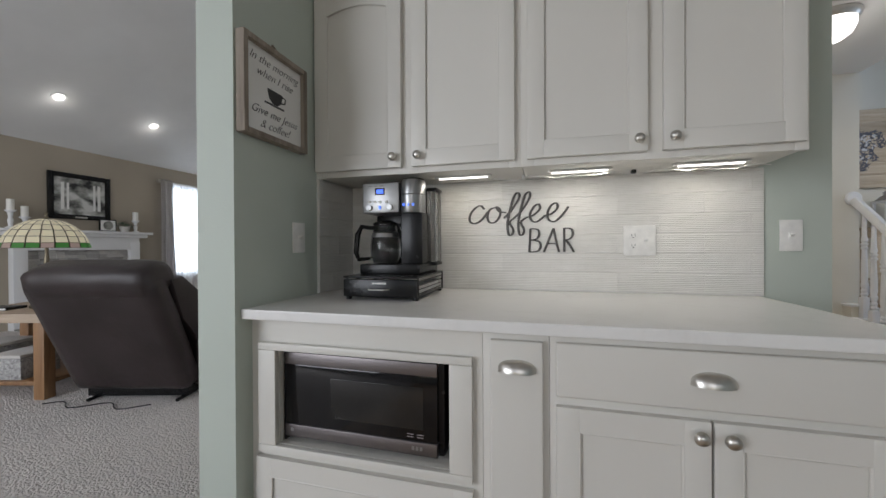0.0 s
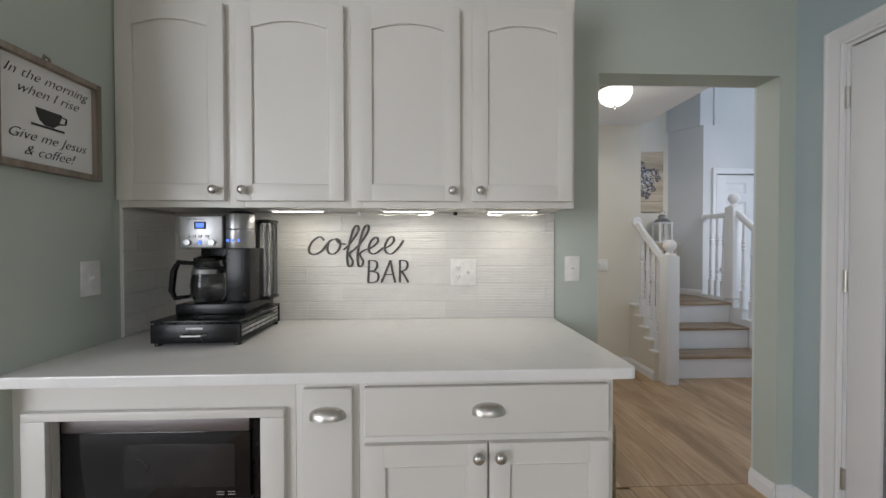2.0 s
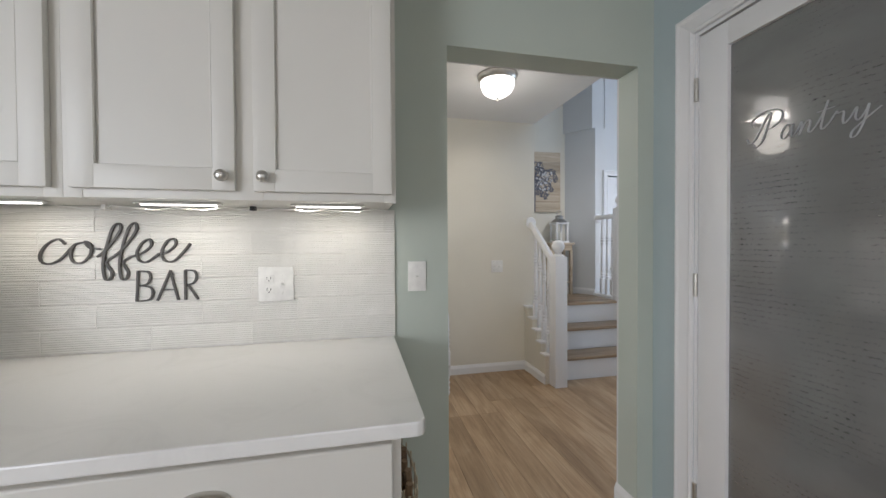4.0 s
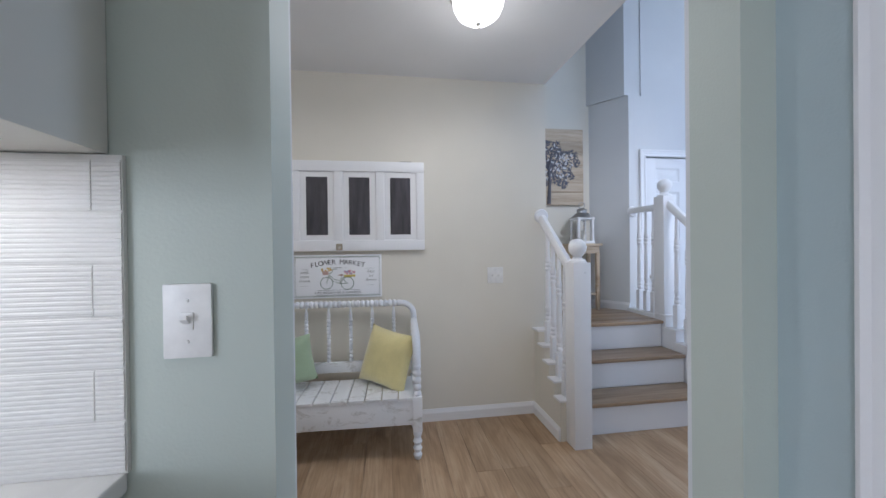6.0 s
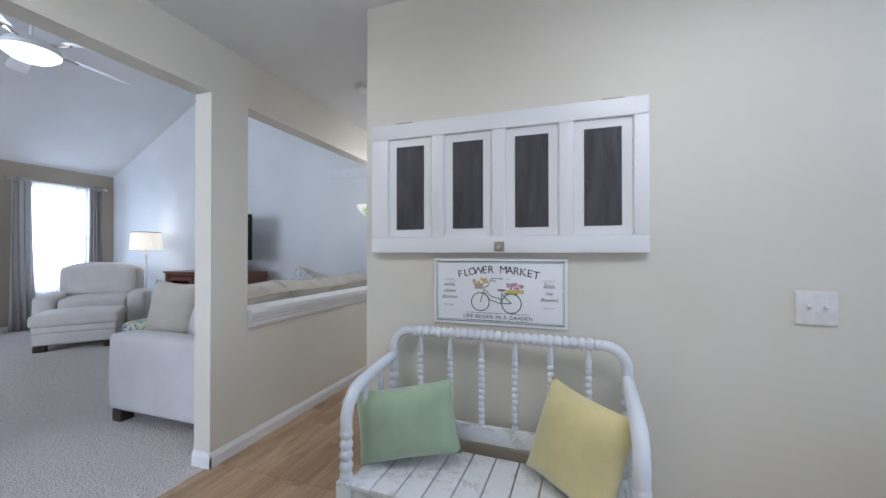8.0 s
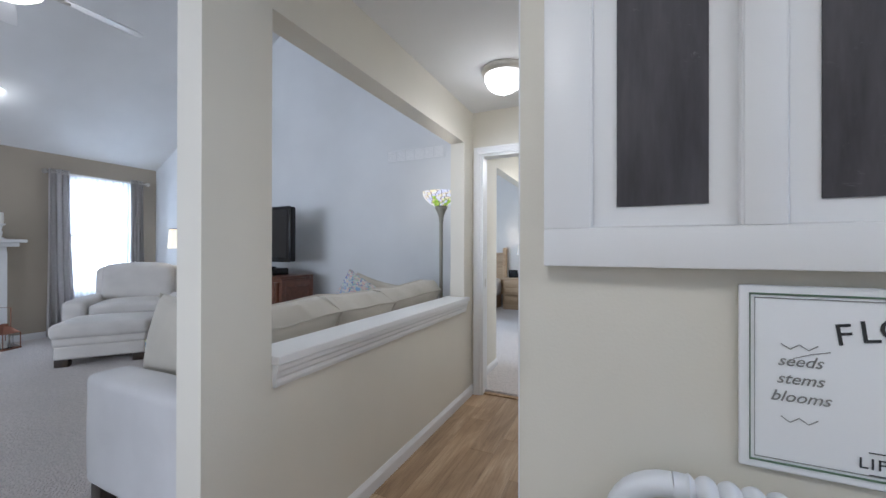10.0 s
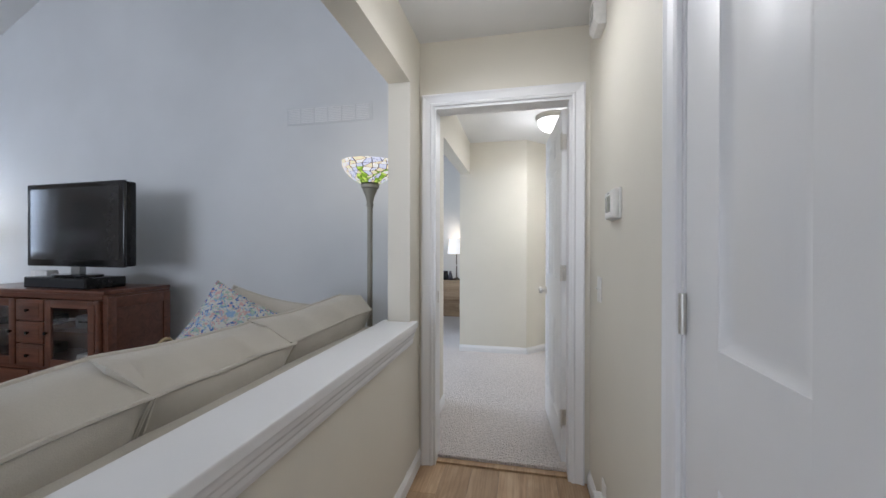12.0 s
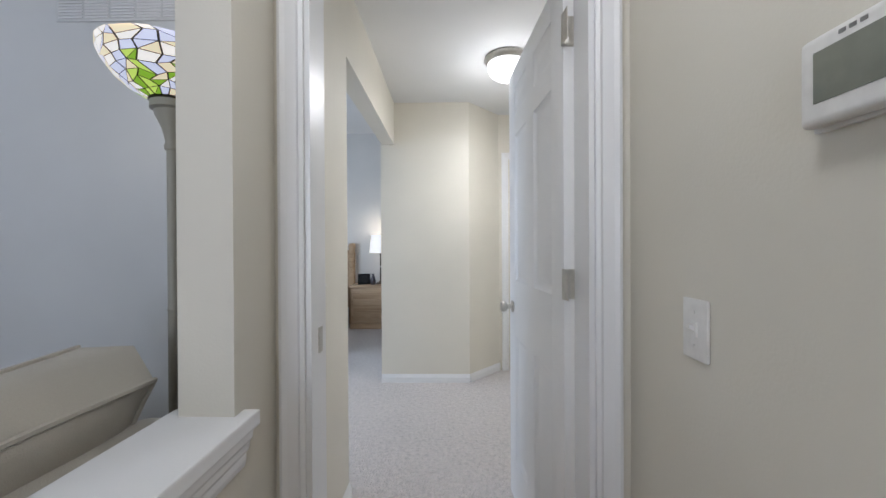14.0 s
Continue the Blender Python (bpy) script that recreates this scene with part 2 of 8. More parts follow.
def ridged_tile():
    m, t, b = nt("ridged_ceramic_tile")
    v = coords(t)
    n, f = node(t, "TexNoise", Scale=14, Detail=4), node(t, "TexNoise", Scale=220, Detail=2)
    for k in (n, f):
        t.links.new(v, k.inputs["Vector"])
    oi = t.nodes.new("ShaderNodeObjectInfo")
    hs = t.nodes.new("ShaderNodeHueSaturation")
    mr = node(t, "MapRange")
    mr.inputs[3].default_value, mr.inputs[4].default_value = 0.95, 1.03
    t.links.new(oi.outputs["Random"], mr.inputs[0])
    t.links.new(mr.outputs[0], hs.inputs["Value"])
    t.links.new(ramp(t, n.outputs[0], [(0.3, (0.68, 0.665, 0.625)), (0.7, (0.74, 0.725, 0.69))]), hs.inputs["Color"])
    t.links.new(hs.outputs[0], b.inputs["Base Color"])
    b.inputs["Roughness"].default_value = 0.42
    bump(t, b, f.outputs[0], 0.08, 0.002)
    return m


TILE = ridged_tile()
GROUT = paint("grout", (0.70, 0.685, 0.645), 0.9)


def distressed():
    m, t, b = nt("distressed_white_paint")
    v = coords(t, 5, 5, 9)
    n, f = node(t, "TexNoise", Scale=2.0, Detail=6, Roughness=0.7, Distortion=0.8), node(t, "TexNoise", Scale=90, Detail=3)
    t.links.new(v, n.inputs["Vector"])
    t.links.new(coords(t), f.inputs["Vector"])
    t.links.new(ramp(t, n.outputs[0], [(0.52, (0.78, 0.79, 0.80)), (0.61, (0.60, 0.60, 0.59)), (0.76, (0.40, 0.38, 0.35))]), b.inputs["Base Color"])
    b.inputs["Roughness"].default_value = 0.5
    bump(t, b, f.outputs[0], 0.2, 0.004)
    return m


WORN = distressed()
BENCHW = paint("white_bench_paint", (0.74, 0.76, 0.79), 0.4, 0.08, 0.06, 60)


def chalkboard():
    """Matt slate paint with wiped chalk: upright smears and a few pale specks towards the edges."""
    m, t, b = nt("chalkboard")
    smear, wisp = node(t, "TexNoise", Scale=1.0, Detail=6, Roughness=0.6), node(t, "TexNoise", Scale=1.0, Detail=7, Roughness=0.75, Distortion=1.5)
    t.links.new(coords(t, 26, 26, 4), smear.inputs["Vector"])
    t.links.new(coords(t, 14, 14, 30), wisp.inputs["Vector"])
    base = ramp(t, smear.outputs[0], [(0.3, (0.045, 0.042, 0.047)), (0.75, (0.098, 0.092, 0.10))])
    mx = t.nodes.new("ShaderNodeMix")
    mx.data_type = "RGBA"
    t.links.new(ramp(t, wisp.outputs[0], [(0.64, (0, 0, 0)), (0.80, (0.5, 0.5, 0.5))]), mx.inputs[0])
    t.links.new(base, mx.inputs[6])
    mx.inputs[7].default_value = (0.34, 0.33, 0.33, 1)
    t.links.new(mx.outputs[2], b.inputs["Base Color"])
    b.inputs["Roughness"].default_value = 0.82
    bump(t, b, smear.outputs[0], 0.08, 0.002)
    return m


CHALK = chalkboard()
GREENV = cloth("green_velvet", (0.36, 0.47, 0.30), 500, 0.18, 0.8, 0.2, 0.8)
YELLOWV = cloth("yellow_velvet", (0.68, 0.60, 0.28), 500, 0.18, 0.8, 0.2, 0.8)
OAK = wood("oak_tread", (0.21, 0.135, 0.075), (0.45, 0.32, 0.20), "x", 0.32, 0.1)
PINE = wood("pine_boards", (0.33, 0.245, 0.16), (0.56, 0.47, 0.35), "x", 0.55, 0.15)


# ---- mesh helpers ----
def smooth(ob, angle=40):
    for p in ob.data.polygons:
        p.use_smooth = True
    ob.data.set_sharp_from_angle(angle=radians(angle))
    return ob


def mesh(name, bm, material, parent=None, label="", soft=True):
    me = bpy.data.meshes.new(name)
    bmesh.ops.recalc_face_normals(bm, faces=bm.faces)
    bm.to_mesh(me)
    bm.free()
    me.materials.append(material)
    ob = new(name, me)
    if parent:
        ob.parent = parent
    if label:
        ob["label"] = label
    return smooth(ob) if soft else ob


def part(name, bm, material, parent, label=""):
    return mesh(name, bm, material, parent, label)


def thing(name, x, y, z, label, category, group="", rz=0.0, kind=""):
    ob = new(name)
    ob.matrix_world = pose(x, y, z, 0, 0, rz)
    return tagged(ob, label, category, group, kind)


def box(x0, y0, z0, x1, y1, z1, bev=0.0, seg=2, bm=None):
    """A box from corner to corner, its edges rounded; added to bm if given."""
    b = bmesh.new()
    bmesh.ops.create_cube(b, size=1)
    for v in b.verts:
        v.co = Vector(((x0, x1)[v.co.x > 0], (y0, y1)[v.co.y > 0], (z0, z1)[v.co.z > 0]))
    if bev:
        bmesh.ops.bevel(b, geom=b.edges[:], offset=bev, segments=seg, profile=0.6, affect="EDGES", clamp_overlap=True)
    return b if bm is None else join(bm, b)


def join(bm, b, m=None):
    if m is not None:
        b.transform(m)
    me = bpy.data.meshes.new("tmp")
    b.to_mesh(me)
    b.free()
    bm.from_mesh(me)
    bpy.data.meshes.remove(me)
    return bm


def lathe(profile, seg=24, bm=None, m=None):
    """Turned shape from (radius, z) pairs."""
    b = bmesh.new()
    rings = []
    for r, z in profile:
        if r < 1e-5:
            rings.append([b.verts.new((0, 0, z))])
        else:
            rings.append([b.verts.new((r * math.cos(2 * math.pi * i / seg), r * math.sin(2 * math.pi * i / seg), z)) for i in range(seg)])
    for a, c in zip(rings, rings[1:]):
        for i in range(seg):
            q = [a[i % len(a)], a[(i + 1) % len(a)], c[(i + 1) % len(c)], c[i % len(c)]]
            q = list(dict.fromkeys(q))
            if len(q) > 2:
                b.faces.new(q)
    for r in (rings[0], rings[-1]):
        if len(r) > 2:
            b.faces.new(r)
    if m is not None:
        b.transform(m)
    return b if bm is None else join(bm, b)


def tube(points, radius, seg=8, bm=None, closed=False):
    """A round bar along points; radius may be a list."""
    b = bmesh.new()
    pts = [Vector(p) for p in points]
    n = len(pts)
    rad = radius if isinstance(radius, (list, tuple)) else [radius] * n
    rings, up = [], None
    for i, p in enumerate(pts):
        d = (pts[(i + 1) % n] - pts[i - 1]) if closed else (pts[min(i + 1, n - 1)] - pts[max(i - 1, 0)])
        d = d.normalized() if d.length > 1e-9 else Vector((0, 0, 1))
        if up is None:
            up = d.orthogonal().normalized()
        up = (up - d * up.dot(d)).normalized()
        side = d.cross(up)
        rings.append([b.verts.new(p + (up * math.cos(2 * math.pi * k / seg) + side * math.sin(2 * math.pi * k / seg)) * rad[i]) for k in range(seg)])
    last = n if closed else n - 1
    for i in range(last):
        a, c = rings[i], rings[(i + 1) % n]
        for k in range(seg):
            b.faces.new((a[k], a[(k + 1) % seg], c[(k + 1) % seg], c[k]))
    if not closed:
        b.faces.new(rings[0])
        b.faces.new(rings[-1])
    return b if bm is None else join(bm, b)


def prism(outline, lo, hi, axis="z", bev=0.0, bm=None):
    """An outline pushed along an axis from lo to hi. For x the outline is (y, z), for y (x, z), for z (x, y)."""
    b = bmesh.new()
    place = {"x": lambda p, h: (h, p[0], p[1]), "y": lambda p, h: (p[0], h, p[1]), "z": lambda p, h: (p[0], p[1], h)}[axis]
    a, c = [b.verts.new(place(p, lo)) for p in outline], [b.verts.new(place(p, hi)) for p in outline]
    b.faces.new(a)
    b.faces.new(c[::-1])
    for i in range(len(a)):
        j = (i + 1) % len(a)
        b.faces.new((a[i], a[j], c[j], c[i]))
    bmesh.ops.recalc_face_normals(b, faces=b.faces)
    if bev:
        bmesh.ops.bevel(b, geom=b.edges[:], offset=bev, segments=2, profile=0.6, affect="EDGES", clamp_overlap=True)
    return b if bm is None else join(bm, b)


def cushion(sx, sy, sz, puff=0.35, n=12, pinch=0.06, seed=0):
    """A stuffed pillow: thick in the middle, thin at the seams, corners pulled out. Lies in x and y, thickness along z."""
    b = bmesh.new()
    grid = {}
    for side in (1, -1):
        for i in range(n + 1):
            for j in range(n + 1):
                u, v = 2 * i / n - 1, 2 * j / n - 1
                if side < 0 and (i in (0, n) or j in (0, n)):
                    grid[side, i, j] = grid[1, i, j]
                    continue
                h = ((1 - abs(u) ** 2.4) * (1 - abs(v) ** 2.4)) ** puff if abs(u) < 1 and abs(v) < 1 else 0
                h += 0.10 * noise.noise(Vector((u * 2 + seed, v * 2, side * 3.0 + seed))) * (1 - u * u) * (1 - v * v)
                k = 1 - pinch * (1 - abs(v) ** 2) * abs(u) ** 3
                l = 1 - pinch * (1 - abs(u) ** 2) * abs(v) ** 3
                grid[side, i, j] = b.verts.new((u * sx / 2 * k, v * sy / 2 * l, side * h * sz / 2))
    for side in (1, -1):
        for i in range(n):
            for j in range(n):
                b.faces.new((grid[side, i, j], grid[side, i + 1, j], grid[side, i + 1, j + 1], grid[side, i, j + 1]))
    return b


def soft_box(sx, sy, sz, bev=0.05, crown=0.0, seg=3, cuts=6, wob=0.006, seed=0.0):
    """An upholstered block standing on z=0 with rounded edges and a slightly domed top."""
    b = box(-sx / 2, -sy / 2, 0, sx / 2, sy / 2, sz, bev, seg)
    bmesh.ops.subdivide_edges(b, edges=[e for e in b.edges if e.calc_length() > min(sx, sy, sz) * 0.5], cuts=cuts, use_grid_fill=True)
    for v in b.verts:
        u, w = v.co.x / sx * 2, v.co.y / sy * 2
        if v.co.z > sz * 0.5:
            v.co.z += crown * max(0, 1 - u * u) * max(0, 1 - w * w)
        q = noise.noise_vector(v.co * 5 + Vector((seed, seed, 0))) * wob
        v.co += Vector((q.x, q.y, q.z if v.co.z > 0.01 else 0))
    return b


def text_mesh(body, size, depth=0.001, shear=0.0, bold=0.0, align="CENTER", spacing=1.0):
    """Lettering in x and y with the built-in font, as a bmesh."""
    cu = bpy.data.curves.new("lettering", "FONT")
    cu.body, cu.size, cu.extrude, cu.shear, cu.offset, cu.align_x, cu.space_character = body, size, depth, shear, bold, align, spacing
    cu.resolution_u = 3
    ob = new("lettering", cu)
    bpy.context.view_layer.update()
    me = bpy.data.meshes.new_from_object(ob.evaluated_get(bpy.context.evaluated_depsgraph_get()))
    b = bmesh.new()
    b.from_mesh(me)
    bpy.data.objects.remove(ob)
    bpy.data.curves.remove(cu)
    bpy.data.meshes.remove(me)
    return b


def setting(name, bm, material, label="", category=""):
    return tagged(mesh(name, bm, material, soft=False), label, category, kind="structure")


# ---- the building ----
YK = 1.612          # kitchen face of the wall behind the coffee bar
YF = 1.737          # foyer face of the same wall
OX0, OX1, OH = 1.081, 1.949, 2.022   # the doorway through it
XP = 2.03           # pantry wall
HX0, HX1 = -0.678, 0.252  # hall between low wall and closet wall
YB = 3.60           # bench wall
YE = 5.870          # hall end wall
CH = 2.42           # ceilings
XL, YT = -6.82, 6.61      # fireplace wall, television wall
YS = -3.5           # the back of kitchen and living room
CV = 2.48           # ceiling beyond the hall door
FC = 0.028          # carpet pile beyond the hall door
FH = 5.3            # two-storey entry
SLOPE, ZL = 0.545, 2.60

setting("wall_kitchen_north", box(-0.97, YK, 0, OX0, YF, CH, bm=box(OX0, YK, OH, OX1, YF, CH, bm=box(OX1, YK, 0, XP, YF, CH))), SAGE, "sage green painted kitchen wall with a doorway", "wall")
setting("wall_kitchen_stub", box(-0.97, 0.885, 0, -0.828, YK, CH), SAGE, "sage green end of the kitchen wall", "wall")
# foyer side of that wall is cream, with the doorway's reveal
setting("wall_foyer_south", box(-0.97, YF, 0, OX0, YF + 0.012, CH, bm=box(OX0, YF, OH, OX1, YF + 0.012, CH, bm=box(OX1, YF, 0, 3.2, YF + 0.012, FH, bm=box(4.7, YF, 0, 5.2, YF + 0.012, FH, bm=box(3.2, YF, 0, 4.7, YF + 0.012, 2.65, bm=box(3.2, YF, 4.45, 4.7, YF + 0.012, FH)))))), PALE, "pale painted foyer wall", "wall")
PD0, PD1, PDH = 0.55, 1.40, 2.06   # pantry doorway
setting("wall_pantry", box(XP, YS, 0, XP + 0.11, PD0, CH, bm=box(XP, PD1, 0, XP + 0.11, YF, CH, bm=box(XP, PD0, PDH, XP + 0.11, PD1, CH))), paint("blue_grey_wall_paint", (0.44, 0.52, 0.53), 0.6), "blue-grey painted wall beside the pantry", "wall")
setting("wall_pantry_back", box(XP + 0.9, 0.2, 0, XP + 1.0, YF, CH, bm=box(XP + 0.11, 0.1, 0, XP + 1.0, 0.2, CH)), PALE, "pale pantry wall", "wall")
W0, W1, WZ0, WZ1 = -1.1, 1.9, 0.4, 2.3   # kitchen's window behind
setting("wall_kitchen_south", box(-0.97, YS - 0.12, 0, W0, YS, CH, bm=box(W1, YS - 0.12, 0, XP, YS, CH, bm=box(W0, YS - 0.12, 0, W1, YS, WZ0, bm=box(W0, YS - 0.12, WZ1, W1, YS, CH)))), SAGE, "sage green kitchen wall with a wide window", "wall")
setting("ceiling_kitchen", box(-0.97, YS, CH, XP + 1.0, YF, CH + 0.1), CEIL, "white kitchen ceiling", "ceiling")
# foyer and hall
setting("wall_bench", box(0.287, YB, 0, 2.435, YB + 0.12, CH + 0.25), CREAM, "cream painted foyer wall behind the bench", "wall")
CD0, CD1 = 3.85, 4.715   # closet doorway in the hall
setting("wall_hall_east", box(HX1, YB + 0.12, 0, HX1 + 0.12, CD0, CH, bm=box(HX1, CD1, 0, HX1 + 0.12, YE, CH, bm=box(HX1, CD0, 2.05, HX1 + 0.12, CD1, CH))), CREAM, "cream painted hall wall", "wall")
BD0, BD1 = -0.597, 0.160
setting("wall_hall_end", box(-0.80, YE, 0, BD0, YE + 0.11, CH, bm=box(BD1, YE, 0, 1.3, YE + 0.11, CH, bm=box(BD0, YE, 2.05, BD1, YE + 0.11, CH))), CREAM, "cream painted end wall of the hall with a doorway", "wall")
setting("ceiling_foyer", box(-0.80, YF, CH, 2.435, YB, CH + 0.1, bm=box(-0.80, YB, CH, HX1 + 0.12, YE, CH + 0.1)), CEIL, "white foyer and hall ceiling", "ceiling")
# the partition towards the living room: column, low wall, header, pier
setting("column_hall", box(-0.80, 3.545, 0, HX0, 3.80, 2.12), CREAM, "cream painted column between the openings", "column")
setting("low_wall", box(-0.80, 3.80, 0, HX0, YE, 0.80), CREAM, "cream painted low wall beside the hall", "wall")
setting("pier_hall", box(-0.80, 5.68, 0.80, HX0, YE, 2.12), CREAM, "cream painted pier above the low wall", "column")
setting("header_hall", box(-0.80, YF + 0.012, 2.12, HX0, YE, CH), CREAM, "cream painted header over the openings", "wall")
# living room
WY0, WY1, WB, WT = 5.42, 6.22, 0.58, 2.30
setting("wall_fireplace", box(XL - 0.15, YS, 0, XL, WY0, ZL, bm=box(XL - 0.15, WY1, 0, XL, YT + 0.1, ZL, bm=box(XL - 0.15, WY0, 0, XL, WY1, WB, bm=box(XL - 0.15, WY0, WT, XL, WY1, ZL)))), TAUPE, "taupe painted wall with fireplace and window", "wall")
ZR = ZL + SLOPE * (-0.80 - XL)
setting("wall_television", prism([(XL - 0.1, 0), (-0.80, 0), (-0.80, ZR + 0.1), (XL - 0.1, ZL)], YT, YT + 0.12, "y"), PALE, "pale grey gable wall behind the television", "wall")
setting("wall_living_south", prism([(XL - 0.1, 0), (-0.97, 0), (-0.97, ZR), (XL - 0.1, ZL)], YS - 0.12, YS, "y"), PALE, "pale grey gable wall", "wall")
setting("wall_living_upper", box(-0.80, YS, CH, -0.79, YT, ZR + 0.1, bm=box(-0.80, YE, 0, -0.78, YT, CH)), PALE, "pale grey upper wall of the living room", "wall")
setting("ceiling_living", prism([(XL - 0.1, ZL - SLOPE * 0.1), (-0.79, ZR + 0.005), (-0.79, ZR + 0.12), (XL - 0.1, ZL + 0.06)], YS, YT, "y"), CEIL, "white vaulted living room ceiling", "ceiling")
# entry with the stairs
setting("wall_entry_upper", box(2.425, YF, CH + 0.1, 2.435, YB + 0.12, FH, bm=box(2.425, YB + 0.12, CH + 0.25, 2.435, 4.44, FH)), PALE, "pale upper wall of the entry", "wall")
setting("wall_stair_left", box(2.315, YB + 0.12, 0, 2.435, 4.43, FH), CREAM, "pale wall beside the stair landing", "wall")
setting("wall_stair_back", box(2.3, 4.43, 0, 3.30, 4.53, FH), CREAM, "pale wall behind the stair landing", "wall")
AW0, AW1 = (3.26, 4.43), (3.475, 4.12)
setting("wall_landing_angle", prism([AW0, AW1, (3.60, 4.12), (3.60, 4.53), (3.26, 4.53)], 0, 2.60), PALE, "pale angled wall beside the landing", "wall")
setting("wall_landing_upper", prism([(3.235, 4.43), (3.44, 4.13), (3.60, 4.13), (3.60, 4.53), (3.235, 4.53)], 2.60, FH), PALE, "pale upper wall above the landing", "wall")
UD0, UD1 = 3.64, 4.455
setting("wall_entry_north", box(3.6003, 4.12, 0, UD0, 4.24, FH, bm=box(UD1, 4.12, 0, 5.2, 4.24, FH, bm=box(UD0, 4.12, 2.04, UD1, 4.24, FH))), PALE, "pale two-storey entry wall", "wall")
setting("wall_entry_east", box(5.2, YF, 0, 5.32, 2.1, FH, bm=box(5.2, 3.7, 0, 5.32, 4.24, FH, bm=box(5.2, 2.1, 2.2, 5.32, 3.7, 2.6, bm=box(5.2, 2.1, 4.7, 5.32, 3.7, FH, bm=box(5.2, 3.2, 0, 5.32, 3.7, 2.2))))), PALE, "pale entry wall with the front windows", "wall")
setting("ceiling_entry", box(2.3, YF, FH, 5.32, 4.53, FH + 0.1), CEIL, "white high entry ceiling", "ceiling")
# rooms beyond the hall door
setting("wall_vestibule_left", box(-0.81, YE + 0.11, 0, -0.70, 6.65, CV, bm=box(-0.81, 6.65, 2.115, -0.70, 8.17, CV)), CREAM, "cream wall with an opening to the bedroom", "wall")
setting("wall_vestibule_back", prism([(-0.82, 8.17), (-0.047, 8.17), (0.255, 8.50), (0.40, 8.50), (0.40, 8.65), (-0.82, 8.65)], 0, CV), CREAM, "cream wall with an angled corner", "wall")
setting("wall_vestibule_right", box(0.95, YE + 0.11, 0, 1.05, 9.4, CV, bm=box(0.40, 9.3, 0, 0.95, 9.4, CV, bm=box(0.38, 8.651, 0, 0.40, 9.4, CV))), CREAM, "cream wall of the far room", "wall")
setting("wall_bedroom", box(-4.2, 10.8, 0, -0.7, 10.9, CH + 0.6, bm=box(-4.3, YT + 0.12, 0, -4.2, 10.9, CH + 0.6, bm=box(-0.84, 8.651, 0, -0.82, 10.8, CH + 0.6))), paint("bedroom_wall_paint", (0.66, 0.64, 0.60), 0.6), "pale bedroom wall", "wall")
setting("ceiling_vestibule", box(-0.81, YE + 0.11, CV, 1.05, 9.5, CV + 0.1), CEIL, "white ceiling beyond the hall", "ceiling")
setting("ceiling_bedroom", box(-4.3, YT + 0.1, CH + 0.6, -0.70, 10.9, CH + 0.7, bm=box(-0.80, YT, CH + 0.1, -0.79, 10.9, CH + 0.6)), CEIL, "white bedroom ceiling", "ceiling")
# floors
setting("floor", box(-0.975, YS, -0.06, XP + 1.0, YF, -0.012, bm=box(-0.70, YF, -0.06, 5.3, 4.6, -0.012, bm=box(-0.70, 4.6, -0.06, HX1 + 0.1, YE + 0.06, -0.012))), VINYL, "light brown wood plank floor", "floor")
setting("carpet_living", box(XL, YS, -0.06, -0.975, YT, 0.0, bm=box(-0.975, YF + 0.012, -0.06, -0.70, 6.68, 0.0)), CARPET, "beige cut-pile living room carpet", "carpet")
setting("carpet_bedroom", box(-4.2, YT + 0.12, -0.06, -0.70, 10.8, FC, bm=box(-0.70, YE + 0.066, -0.06, 1.0, 9.4, FC)), CARPET, "beige cut-pile bedroom carpet", "carpet")
setting("ground", box(-60, -60, -0.3, 60, 60, -0.12), paint("lawn", (0.10, 0.13, 0.06), 0.9), "lawn around the house", "ground")


# ---- shared fittings ----
def baseboard(name, x0, y0, x1, y1, side, h=0.085, label="white painted baseboard"):
    """A moulded baseboard along a wall from point to point; side +1 lies to the left of that direction."""
    d = Vector((x1 - x0, y1 - y0, 0))
    L = d.length
    prof = [(0.001, 0.0), (0.014, 0.0), (0.014, h * 0.68), (0.010, h * 0.80), (0.006, h * 0.92), (0.004, h), (0.001, h)]
    b = prism([(p[0] * side, p[1]) for p in prof], 0, L, "x")
    ob = setting(name, b, TRIM, label, "baseboard")
    ob.matrix_world = Matrix.Translation((x0, y0, 0)) @ Matrix.Rotation(math.atan2(d.y, d.x), 4, "Z")
    return ob


def casing(name, axis, at, a0, a1, top, side, w=0.062):
    """A moulded door casing round an opening, on the face of a wall."""
    prof = [(0, 0.012), (0.010, 0.016), (0.018, 0.011), (w - 0.02, 0.017), (w - 0.008, 0.022), (w, 0.020)]
    b = bmesh.new()
    path = [(a0, 0.0), (a0, top), (a1, top), (a1, 0.0)]
    outs = [(-1, 0), (-1, 1), (1, 1), (1, 0)]
    rings = []
    for (a, z), (oa, oz) in zip(path, outs):
        ring = []
        for q, h in [(0, 0.001)] + prof + [(w, 0.001)]:
            p = (a + oa * q, at + side * h, z + oz * q)
            ring.append(b.verts.new((p[1], p[0], p[2]) if axis == "x" else p))
        rings.append(ring)
    for r, s in zip(rings, rings[1:]):
        for i in range(len(r)):
            j = (i + 1) % len(r)
            b.faces.new((r[i], r[j], s[j], s[i]))
    return setting(name, b, TRIM, "white moulded door casing", "trim")


